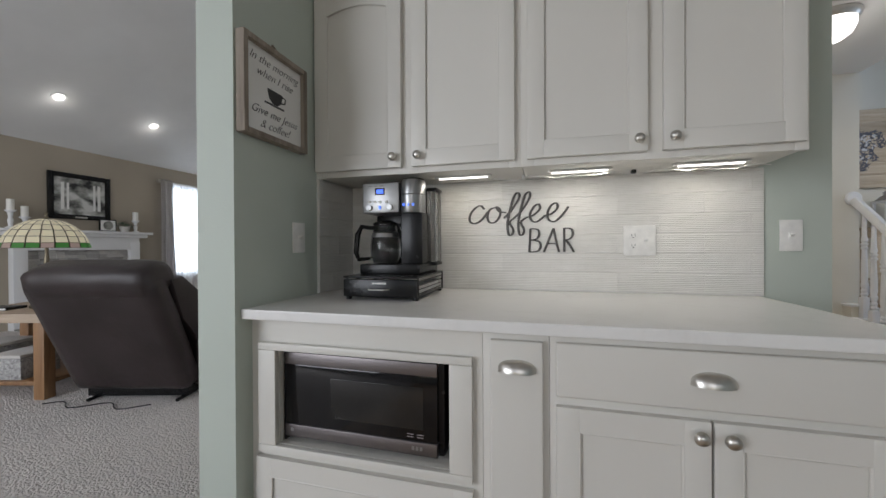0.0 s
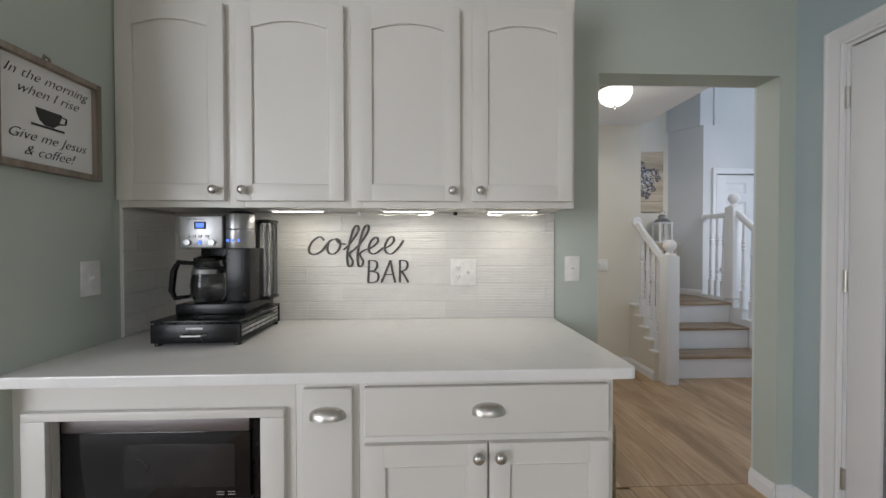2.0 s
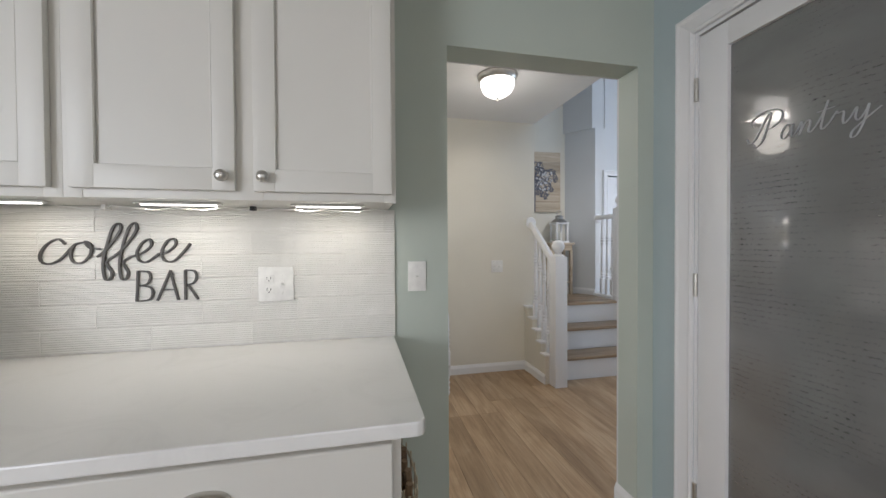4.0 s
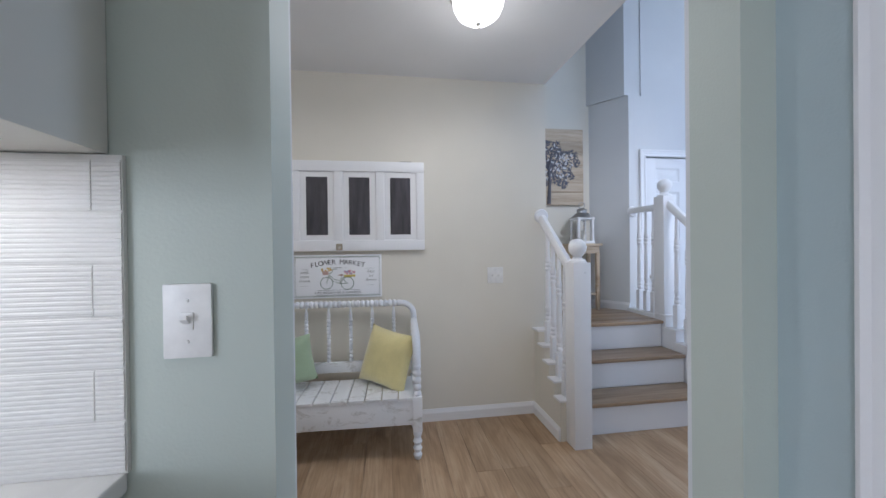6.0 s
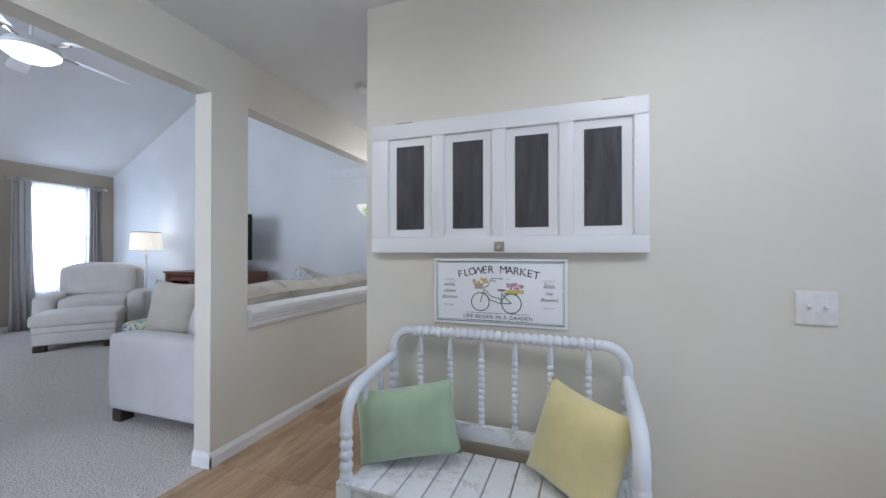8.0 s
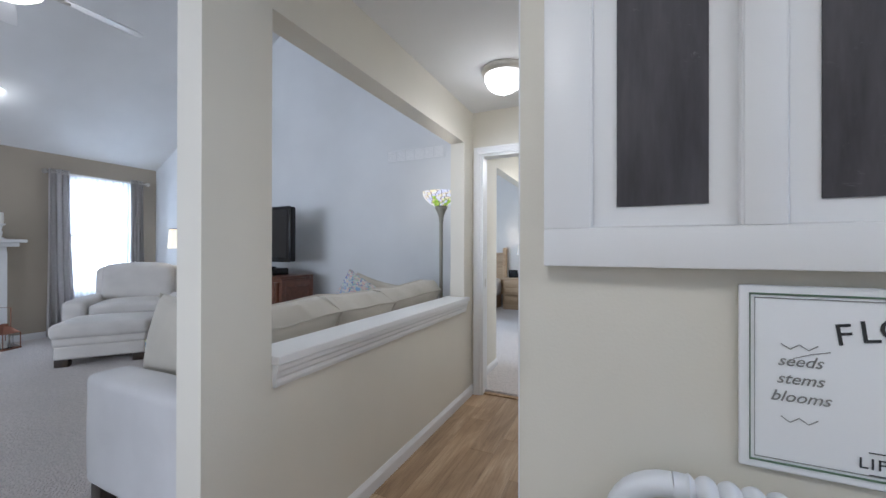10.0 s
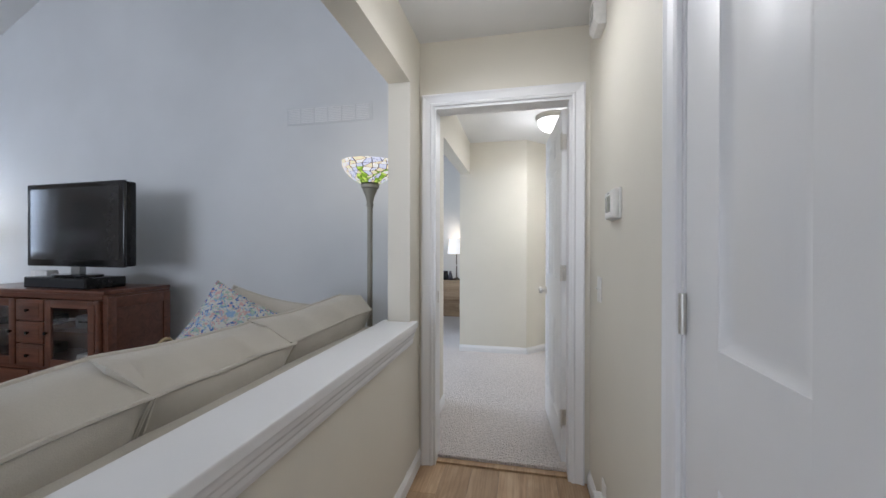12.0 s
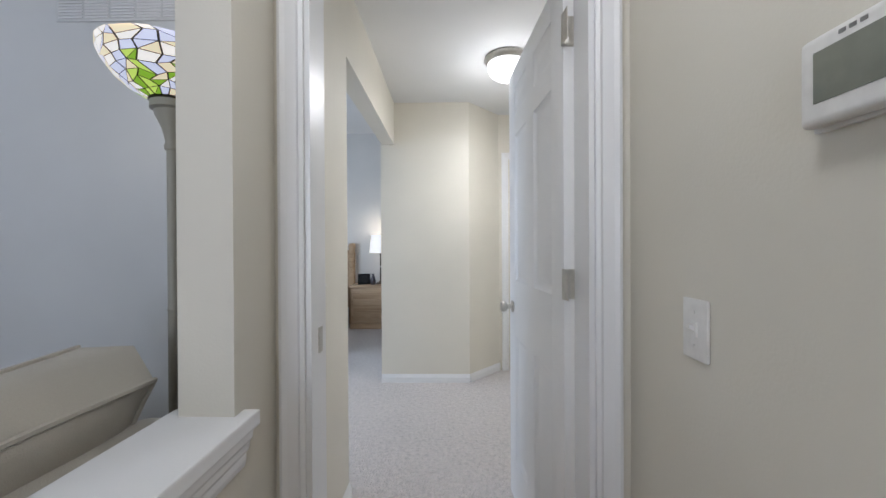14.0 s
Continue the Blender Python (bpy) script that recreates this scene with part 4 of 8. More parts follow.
part("lettering_bars", b, GREYINK, hd)
pb = part("pod_brewer", lathe([(0.048, 0.262), (0.05, 0.268), (0.05, 0.335), (0.047, 0.338), (0.05, 0.341), (0.05, 0.395), (0.046, 0.402), (0, 0.404)], 28, m=Matrix.Translation((0.078, -0.055, 0)) @ Matrix.Diagonal((1, 1.15, 1, 1))), STEEL, cmk, "stainless pod brew head")
b = bmesh.new()
for k in range(3):
    box(0.053 + k * 0.020, -0.1145, 0.288, 0.060 + k * 0.020, -0.108, 0.298, 0.001, bm=b)
part("blue_keys", b, LCD, pb)
part("lid", lathe([(0.042, 0), (0.045, 0.006), (0.03, 0.012), (0, 0.013)], 20, m=pose(0.078, -0.05, 0.402)), BLACK, pb)
part("drip_column", box(0.034, -0.085, 0.042, 0.126, 0.04, 0.263, 0.006), BLACK, cmk)
cf = part("carafe", lathe([(0.0, 0.0), (0.05, 0.0), (0.062, 0.02), (0.064, 0.07), (0.057, 0.12), (0.048, 0.15), (0.048, 0.165)], 28, m=pose(-0.05, -0.045, 0.046)), GLASS, cmk, "clear glass carafe")
part("carafe_lid", lathe([(0.05, 0.165), (0.052, 0.175), (0.03, 0.185), (0, 0.186)], 24, m=pose(-0.05, -0.045, 0.046)), BLACK, cf)
part("carafe_band", lathe([(0.0585, 0.112), (0.0598, 0.112), (0.0555, 0.13), (0.054, 0.13)], 24, m=pose(-0.05, -0.045, 0.046)), STEEL, cf)
part("carafe_handle", tube([(-0.095, -0.06, 0.20), (-0.145, -0.075, 0.205), (-0.160, -0.08, 0.17), (-0.165, -0.085, 0.09), (-0.155, -0.08, 0.06), (-0.11, -0.065, 0.065)], [0.009, 0.011, 0.012, 0.011, 0.010, 0.007], 8), BLACK, cf, "black carafe handle")
tank = part("water_tank", box(0.104, 0.045, 0.045, 0.146, 0.135, 0.372, 0.010, 3), glass("smoked_tank", (0.62, 0.62, 0.62), 0.12), cmk, "smoked clear water tank")
part("tank_lid", box(0.102, 0.042, 0.3725, 0.149, 0.138, 0.388, 0.006), BLACK, tank)
part("tank_foot", box(0.102, 0.042, 0.030, 0.149, 0.138, 0.0445, 0.004), BLACK, tank)

# wire basket on the far side of the cabinets
wb = thing("wire_basket", 0.851, 1.13, 0.40, "rusty wire basket hung on the base cabinet's side", "basket")
RUST = metal("pale_wire", (0.50, 0.44, 0.33), 0.5)
for k in range(6):
    part("ring", tube([(0.024 * math.cos(a * math.pi / 8), 0.13 * math.sin(a * math.pi / 8), 0.01 + k * 0.05) for a in range(16)], 0.003, 6, closed=True), RUST, wb)
for k in range(14):
    a = 2 * math.pi * k / 14
    part("wire", tube([(0.024 * math.cos(a), 0.13 * math.sin(a), 0.0), (0.024 * math.cos(a), 0.13 * math.sin(a), 0.28)], 0.0022, 6), RUST, wb)

BARK = wood("bark", (0.10, 0.06, 0.035), (0.30, 0.20, 0.12), "z", 0.8)
for k in range(9):
    y = -0.10 + 0.025 * k
    part("stick", tube([(0.006 * (-1) ** k, y, 0.004), (-0.006 * (-1) ** k, y + 0.008, 0.15), (0.004, y, 0.22 + 0.02 * (k % 4))], [0.010, 0.012, 0.009], 7), BARK, wb)

# pantry door
casing("pantry_casing", "x", XP, PD0, PD1, PDH, -1, 0.075)
setting("pantry_jamb", box(XP - 0.0, PD1 - 0.014, 0, XP + 0.11, PD1 - 0.0005, PDH - 0.0005, bm=box(XP, PD0 + 0.0005, 0, XP + 0.11, PD0 + 0.014, PDH - 0.0005, bm=box(XP, PD0 + 0.014, PDH - 0.014, XP + 0.11, PD1 - 0.014, PDH - 0.0005))), TRIM, "white door jamb", "jamb")
dy0, dy1 = PD0 + 0.016, PD1 - 0.016
pdr = thing("door_pantry", XP + 0.02, dy1, 0.008, "white pantry door with a full frosted glass pane lettered Pantry", "door", kind="structure")
gl0, gl1, gz0, gz1 = -(dy1 - dy0) + 0.115, -0.115, 0.24, 1.945
b = box(-0.018, -(dy1 - dy0), 0, 0.018, gl0, 2.03, 0.002)
box(-0.018, gl1, 0, 0.018, 0, 2.03, 0.002, bm=b)
box(-0.0175, gl0, 0, 0.0175, gl1, gz0, 0.002, bm=b)
box(-0.0175, gl0, gz1, 0.0175, gl1, 2.03, 0.002, bm=b)
part("door_leaf", b, TRIM, pdr)


def frosted():
    """Grey translucent film printed with lines of faint handwriting."""
    m, t, b = nt("frosted_pane")
    big = node(t, "TexNoise", Scale=2.2, Detail=4)
    t.links.new(coords(t, 1, 1, 1.8), big.inputs["Vector"])
    line = node(t, "TexWave", Scale=17.0, Distortion=1.6, Detail=3)
    line.bands_direction = "Z"
    pen, para = node(t, "TexNoise", Scale=1.0, Detail=4, Roughness=0.75), node(t, "TexNoise", Scale=3.1, Detail=2)
    t.links.new(coords(t), line.inputs["Vector"])
    t.links.new(coords(t, 1, 85, 160), pen.inputs["Vector"])
    t.links.new(coords(t, 1, 1.0, 1.5), para.inputs["Vector"])
    ink = ramp(t, line.outputs[0], [(0.72, (0, 0, 0)), (0.92, (1, 1, 1))])
    for n, lo, hi in ((pen, 0.50, 0.60), (para, 0.46, 0.58)):
        x = t.nodes.new("ShaderNodeMath")
        x.operation = "MULTIPLY"
        t.links.new(ink, x.inputs[0])
        t.links.new(ramp(t, n.outputs[0], [(lo, (0, 0, 0)), (hi, (1, 1, 1))]), x.inputs[1])
        ink = x.outputs[0]
    mx = t.nodes.new("ShaderNodeMix")
    mx.data_type = "RGBA"
    t.links.new(ink, mx.inputs[0])
    t.links.new(ramp(t, big.outputs[0], [(0.3, (0.34, 0.34, 0.33)), (0.7, (0.50, 0.50, 0.49))]), mx.inputs[6])
    mx.inputs[7].default_value = (0.14, 0.14, 0.14, 1)
    t.links.new(mx.outputs[2], b.inputs["Base Color"])
    b.inputs["Transmission Weight"].default_value = 0.55
    b.inputs["Coat Weight"].default_value = 1.0
    b.inputs["Coat Roughness"].default_value = 0.03
    b.inputs["Coat IOR"].default_value = 1.6
    b.inputs["Roughness"].default_value = 0.16
    return m


pane = part("pane", box(-0.004, gl0 + 0.001, gz0 + 0.001, 0.004, gl1 - 0.001, gz1 - 0.001), frosted(), pdr, "streaked frosted glass pane")
# the word Pantry in etched script
ETCH = paint("etched_letters", (0.42, 0.43, 0.44), 0.6)
script([[(-0.045, 0.035), (-0.035, 0.015), (-0.01, 0.03), (0.03, 0.10), (0.045, 0.112), (0.035, 0.07), (0.012, 0.012), (-0.008, -0.004), (-0.018, 0.004)],
        [(-0.02, 0.078), (-0.03, 0.095), (0.0, 0.118), (0.05, 0.125), (0.082, 0.108), (0.08, 0.078), (0.05, 0.056), (0.026, 0.058)],
        [(0.118, 0.046), (0.10, 0.05), (0.083, 0.028), (0.083, 0.006), (0.096, 0.004), (0.112, 0.028), (0.121, 0.048), (0.114, 0.014), (0.119, 0.003), (0.135, 0.02)],
        [(0.135, 0.02), (0.149, 0.047), (0.146, 0.022), (0.141, 0.002), (0.155, 0.034), (0.17, 0.047), (0.175, 0.036), (0.169, 0.010), (0.176, 0.003), (0.192, 0.02)],
        [(0.192, 0.02), (0.214, 0.06), (0.226, 0.095), (0.215, 0.055), (0.206, 0.012), (0.213, 0.003), (0.232, 0.022)], [(0.196, 0.064), (0.243, 0.068)],
        [(0.232, 0.022), (0.25, 0.05), (0.252, 0.042), (0.268, 0.044), (0.266, 0.02), (0.270, 0.003), (0.288, 0.022)],
        [(0.288, 0.022), (0.302, 0.047), (0.298, 0.016), (0.306, 0.004), (0.323, 0.026), (0.331, 0.047), (0.320, 0.0), (0.302, -0.042), (0.287, -0.046), (0.292, -0.026), (0.325, 0.004), (0.36, 0.03)]],
       0.0028, pane, pose(-0.006, 1.17 - dy1, 1.56, 90, 0, -90) @ Matrix.Scale(0.84, 4), ETCH, "letter")
for hz in (0.24, 1.07, 1.83):
    part("hinge", tube([(-0.022, 0.009, hz - 0.045), (-0.022, 0.009, hz + 0.045)], 0.008, 10), NICKEL, pdr, "nickel hinge")
for k, z in enumerate((0.47, 0.89, 1.295, 1.725)):
    tagged(mesh("pantry_shelf", box(XP + 0.09, 0.21, z, XP + 0.895, YF - 0.01, z + 0.035), TRIM), "plain wooden pantry shelf on the wall", "shelf", "pantry shelves")
baseboard("baseboard_kitchen_right", OX1 + 0.001, YK, XP, YK, -1)
baseboard("baseboard_pantry", XP, YK - 0.014, XP, PD1 + 0.077, -1)
baseboard("baseboard_doorway", OX1, YF + 0.012, OX1, YK, -1)
baseboard("baseboard_kitchen", 0.87, YK, OX0, YK, -1)

# tiles
random.seed(5)
tl, th_, gap = 0.308, 0.0775, 0.0018
tile_cache = {}


def tile_piece(length, height):
    key = (round(length, 3), round(height, 4))
    if key not in tile_cache:
        me = bpy.data.meshes.new("tile")
        # rounded ridges run along the tile; its edges are eased
        prof = [(-0.001, 0.0), (-0.0062, 0.0), (-0.0072, 0.0012)]
        for i in range(10):
            z0, dz = 0.002 + i * (height - 0.004) / 10, (height - 0.004) / 10
            q = 0.0003 * math.sin(i * 2.4 + length * 40)
            prof += [(-0.0070, z0 + 0.02 * dz), (-0.0081 + q, z0 + 0.28 * dz), (-0.0081 + q, z0 + 0.68 * dz), (-0.0070, z0 + 0.94 * dz)]
        prof += [(-0.0072, height - 0.0012), (-0.0062, height), (-0.001, height)]
        b = prism(prof, -length / 2, length / 2, "x")
        b.to_mesh(me)
        b.free()
        me.materials.append(TILE)
        tile_cache[key] = me
    return tile_cache[key]


TJ = (0.192, 0.040)   # end pieces of even and odd courses
for r in range(6):
    z0 = CZ + 0.004 + r * (th_ + 0.0008)
    x = 0.871 - TJ[r % 2] - tl * 6
    while x < 0.87:
        a, c = max(x, -0.8215), min(x + tl, 0.871)
        if c - a > 0.012:
            t_ = new("tile", tile_piece(c - a - gap, th_ - gap))
            t_.parent = splash
            t_.location = ((a + c) / 2, YK - 0.0030, z0)
        x += tl
    y = 1.315 - (0.2, 0.06, 0.15, 0.0, 0.24, 0.1)[r]
    while y < 1.60:
        a, c = max(y, 1.316), min(y + tl, YK - 0.014)
        if c - a > 0.012:
            t_ = new("tile", tile_piece(c - a - gap, th_ - gap))
            t_.parent = splash_side
            t_.matrix_basis = pose(-0.8245, (a + c) / 2, z0, 0, 0, 90)
        y += tl


# ---- foyer ----
def dome_light(x, y, r, label, watts, color=(1.0, 0.94, 0.84), top=CH):
    """Flush ceiling lamp: nickel pan, frosted bowl, finial."""
    th = thing("ceiling_light", x, y, top, label, "ceiling light")
    part("pan", lathe([(0, 0), (r, 0), (r * 1.02, -0.012), (r * 0.96, -0.03), (r * 0.9, -0.042), (r * 0.6, -0.042)], 40), NICKEL, th, "brushed nickel pan")
    part("bowl", lathe([(r * 0.86, -0.042), (r * 0.85, -0.07), (r * 0.72, -0.11), (r * 0.45, -0.138), (0.012, -0.15)], 40), BOWLGLOW, th, "lit frosted glass bowl")
    part("finial", lathe([(0.008, -0.148), (0.012, -0.155), (0.006, -0.165), (0.009, -0.172), (0, -0.178)], 14), NICKEL, th)
    lamp_area("ceiling_lamp", (x, y, top - 0.19), (x, y + 0.001, 0), 0.26, 0.26, watts * 0.65, color)
    lamp_point("ceiling_lamp", (x, y, top - 0.36), watts * 0.45, color, 0.12)


dome_light(1.70, 2.68, 0.138, "brushed nickel flush ceiling light with lit frosted bowl", 8.5, (1.0, 0.93, 0.81))
dome_light(0.126, 2.52, 0.138, "brushed nickel flush ceiling light near the living room opening", 7, (1.0, 0.93, 0.81))
dome_light(-0.215, 5.22, 0.145, "brushed nickel flush ceiling light above the hall", 5.6)
dome_light(0.17, 7.42, 0.145, "brushed nickel flush ceiling light beyond the hall door", 19, top=CV)


def bobbin(L, r, pitch, lo=0.62, ends=0.02):
    """Radii along a bobbin-turned bar: beads of one pitch between plain ends."""
    n = int(L / pitch * 10)
    out = []
    for i in range(n + 1):
        s = L * i / n
        k = abs(math.sin(math.pi * s / pitch)) ** 0.7
        out.append((s, r * (lo + (1 - lo) * k) if ends < s < L - ends else r * 0.85))
    return out


def bobbin_tube(p0, p1, r, pitch, lo=0.62, seg=12, bm=None, ends=0.02):
    p0, p1 = Vector(p0), Vector(p1)
    L = (p1 - p0).length
    pr = bobbin(L, r, pitch, lo, ends)
    return tube([p0 + (p1 - p0) * (s / L) for s, _ in pr], [q for _, q in pr], seg, bm)


# white bench made from an old spindle bed
BW, BD = 0.98, 0.375
bench = thing("bench", 0.945, 3.345, 0.0, "distressed white bench with bobbin-turned back and arms", "bench", rz=-1.8)
hw, hd = BW / 2, BD / 2
# back: posts bend into the bobbin top rail
part("top_rail", bobbin_tube((-hw + 0.085, hd, 0.856), (hw - 0.085, hd, 0.856), 0.0245, 0.030, 0.55), BENCHW, bench)
for s in (-1, 1):
    bend = [(s * (hw - 0.085) + s * 0.085 * math.sin(a), hd, 0.771 + 0.085 * math.cos(a)) for a in [math.pi / 2 * i / 8 for i in range(9)]]
    part("rail_bend", tube(bend + [(s * hw, hd, 0.70)], 0.020, 12), BENCHW, bench)
    part("back_post", bobbin_tube((s * hw, hd, 0.38), (s * hw, hd, 0.71), 0.024, 0.040), BENCHW, bench)
    # arm: rises from the front post, bends back to the rear post
    arm = [(s * hw, -hd, 0.555), (s * hw, -hd, 0.60), (s * hw, -hd + 0.015, 0.645), (s * hw, -hd + 0.05, 0.68), (s * hw, -hd + 0.10, 0.697), (s * hw, 0.0, 0.712), (s * hw, hd - 0.02, 0.735)]
    part("arm", tube(arm, [0.022, 0.023, 0.024, 0.025, 0.025, 0.024, 0.022], 12), BENCHW, bench)
    part("front_post", bobbin_tube((s * hw, -hd, 0.36), (s * hw, -hd, 0.565), 0.025, 0.040), BENCHW, bench)
    for y in (-hd, hd):
        part("corner_block", box(s * hw - 0.027, y - 0.027, 0.165, s * hw + 0.027, y + 0.027, 0.37, 0.004), WORN, bench)
        part("leg", lathe([(0.010, 0), (0.020, 0.008), (0.026, 0.03), (0.017, 0.045), (0.027, 0.066), (0.017, 0.086), (0.027, 0.107), (0.018, 0.128), (0.026, 0.147), (0.022, 0.166)], 16, m=pose(s * hw, y, 0)), BENCHW, bench)
    for k in range(2):
        y = -hd + 0.13 + 0.12 * k
        part("arm_spindle", bobbin_tube((s * hw, y, 0.36), (s * hw, y, 0.70), 0.012, 0.028), BENCHW, bench)
for k in range(6):
    x = -hw + 0.135 + k * (BW - 0.27) / 5
    b = bobbin_tube((x, hd, 0.42), (x, hd, 0.785), 0.0135, 0.0262, 0.55, 12)
    tube([(x, hd, 0.78), (x, hd, 0.79), (x, hd, 0.81), (x, hd, 0.846)], [0.0115, 0.0115, 0.008, 0.004], 10, b)
    part("spindle", b, BENCHW, bench)
part("back_rail", box(-hw + 0.02, hd - 0.012, 0.405, hw - 0.02, hd + 0.012, 0.475, 0.004), WORN, bench)
part("apron", box(-hw + 0.025, -hd - 0.012, 0.205, hw - 0.025, -hd + 0.012, 0.345, 0.003), WORN, bench)
for s in (-1, 1):
    part("side_apron", box(s * hw - 0.011, -hd + 0.025, 0.215, s * hw + 0.011, hd - 0.025, 0.345, 0.003), WORN, bench)
n = 10
for k in range(n):
    w = (BW - 0.03) / n
    part("seat_slat", box(-hw + 0.015 + k * w + 0.0032, -hd - 0.018, 0.346, -hw + 0.015 + (k + 1) * w - 0.0032, hd - 0.03, 0.364, 0.002), WORN, bench)

gp = tagged(mesh("throw_pillow", cushion(0.41, 0.28, 0.15, 0.5, 18, 0.05, 3), GREENV), "soft green velvet lumbar pillow leaning on the bench", "pillow")
gp.matrix_world = pose(0.612, 3.355, 0.528, 78, -9, 15)
yp = tagged(mesh("throw_pillow", cushion(0.36, 0.36, 0.15, 0.5, 18, 0.08, 7), YELLOWV), "pale yellow velvet square pillow leaning in the bench corner", "pillow")
yp.matrix_world = pose(1.262, 3.37, 0.530, 74, 8, -38)

# old door with chalkboard panes hung sideways
dd = thing("chalkboard_door", 0.931, YB, 1.5125, "white salvaged panelled door hung sideways with chalkboard panes", "wall decor")
X0, X1, Z0, Z1 = -0.596, 0.596, -0.3025, 0.3025
cells = ((-0.513, -0.287), (-0.235, -0.009), (0.043, 0.268), (0.319, 0.545))
yf_ = -0.038
edges = [X0] + [v for c in cells for v in c] + [X1]
part("bottom_rail", box(X0, yf_, Z0, X1, -0.001, Z0 + 0.07, 0.003), TRIM, dd)
part("top_rail", box(X0, yf_, Z1 - 0.07, X1, -0.001, Z1, 0.003), TRIM, dd)
for a, c in zip(edges[::2], edges[1::2]):
    part("stile", box(a, yf_ + 0.0005, Z0 + 0.07, c, -0.001, Z1 - 0.07, 0.003), TRIM, dd)
for a, c in cells:
    p = part("panel", box(a + 0.001, -0.024, Z0 + 0.071, c - 0.001, -0.004, Z1 - 0.071), TRIM, dd)
    b = bmesh.new()
    x0, x1, z0, z1 = a, c, Z0 + 0.07, Z1 - 0.07
    tube([(x0, -0.030, z0), (x1, -0.030, z0), (x1, -0.030, z1), (x0, -0.030, z1)], 0.006, 6, b, True)
    part("bead", b, TRIM, p)
    part("chalk_pane", box(a + 0.044, -0.0275, Z0 + 0.108, c - 0.044, -0.0235, Z1 - 0.108, 0.001), CHALK, p, "dark chalkboard pane")
part("latch", box(0.0, yf_ - 0.006, Z0 + 0.006, 0.042, yf_, Z0 + 0.048, 0.002), metal("worn_brass", (0.45, 0.40, 0.32), 0.4), dd, "small worn metal latch")
part("latch_bolt", lathe([(0.008, 0), (0.007, 0.014), (0, 0.015)], 12, m=pose(0.021, yf_ - 0.006, Z0 + 0.022, 90, 0, 0)), NICKEL, dd)
for hx in (-0.47, 0.43):
    part("hinge_leaf", box(hx, -0.034, Z1 - 0.001, hx + 0.08, -0.008, Z1 + 0.004, 0.001), metal("old_hinge", (0.2, 0.18, 0.16), 0.5), dd)

# printed metal sign
FM = thing("metal_sign", 0.937, YB, 1.038, "white metal flower market sign with a painted bicycle", "sign", rz=0)
hw_, hh = 0.293, 0.147
plate = part("plate", box(-hw_, -0.010, -hh, hw_, -0.004, hh, 0.012, 3), paint("enamel_white", (0.88, 0.89, 0.90), 0.3, 0.02, 0.015), FM)
GREENINK = paint("green_paint", (0.10, 0.17, 0.10), 0.5)
yy = -0.0112
for inset, rr, mt in ((0.014, 0.0018, GREENINK), (0.020, 0.0009, GREYINK)):
    part("border", tube([(-hw_ + inset, yy, -hh + inset), (hw_ - inset, yy, -hh + inset), (hw_ - inset, yy, hh - inset), (-hw_ + inset, yy, hh - inset)], rr, 6, closed=True), mt, plate)
word_ = "FLOWER MARKET"
for i, ch in enumerate(word_):
    if ch != " ":
        a = (i - 6) / 6
        part("lettering", join(bmesh.new(), text_mesh(ch, 0.046, 0.0004, 0, 0.0), pose(a * 0.165, yy, 0.083 - 0.022 * a * a, 90, a * 8, 0)), INK, plate)
part("lettering", join(bmesh.new(), text_mesh("LIFE BEGAN IN A GARDEN", 0.0225, 0.0004, 0, 0.0, spacing=1.16), pose(0, yy, -0.117, 90, 0, 0)), INK, plate)
b = bmesh.new()
for k in range(7):
    box(-0.028 + k * 0.008, yy - 0.0004, 0.056, -0.0225 + k * 0.008, yy + 0.0004, 0.0605, bm=b)
part("lettering_bars", b, GREYINK, plate)
for sx in (-1, 1):
    part("flourish", tube([(sx * 0.040, yy, 0.058), (sx * 0.060, yy, 0.058)], 0.0006, 5), GREYINK, plate)
    part("flourish", tube([(sx * 0.182, yy, 0.048), (sx * 0.205, yy, 0.042), (sx * 0.225, yy, 0.034)], 0.0006, 5), GREYINK, plate)
part("rule", box(-0.14, yy - 0.0004, -0.094, 0.14, yy + 0.0004, -0.0925), INK, plate)
part("rule", box(-0.14, yy - 0.0004, -0.126, 0.14, yy + 0.0004, -0.1248), INK, plate)
for lines, x in ((("seeds", "stems", "blooms"), -0.218), (("fresh", "cut", "flowers"), 0.218)):
    for k, wd in enumerate(lines):
        part("lettering", join(bmesh.new(), text_mesh(wd, 0.024, 0.0004, 0.35), pose(x, yy, 0.022 - 0.028 * k, 90, 0, 0)), GREYINK, plate)
    for z in (0.052, -0.062):
        part("flourish", tube([(x - 0.022 + 0.011 * i, yy, z + 0.004 * (-1) ** i) for i in range(5)], 0.0008, 5), GREYINK, plate)
bike = part("bicycle_wheel", tube([(-0.075 + 0.040 * math.cos(a * math.pi / 12), yy, -0.045 + 0.040 * math.sin(a * math.pi / 12)) for a in range(24)], 0.0018, 6, closed=True), GREENINK, plate)
part("bicycle_wheel", tube([(0.062 + 0.042 * math.cos(a * math.pi / 12), yy, -0.048 + 0.042 * math.sin(a * math.pi / 12)) for a in range(24)], 0.0020, 6, closed=True), GREENINK, plate)
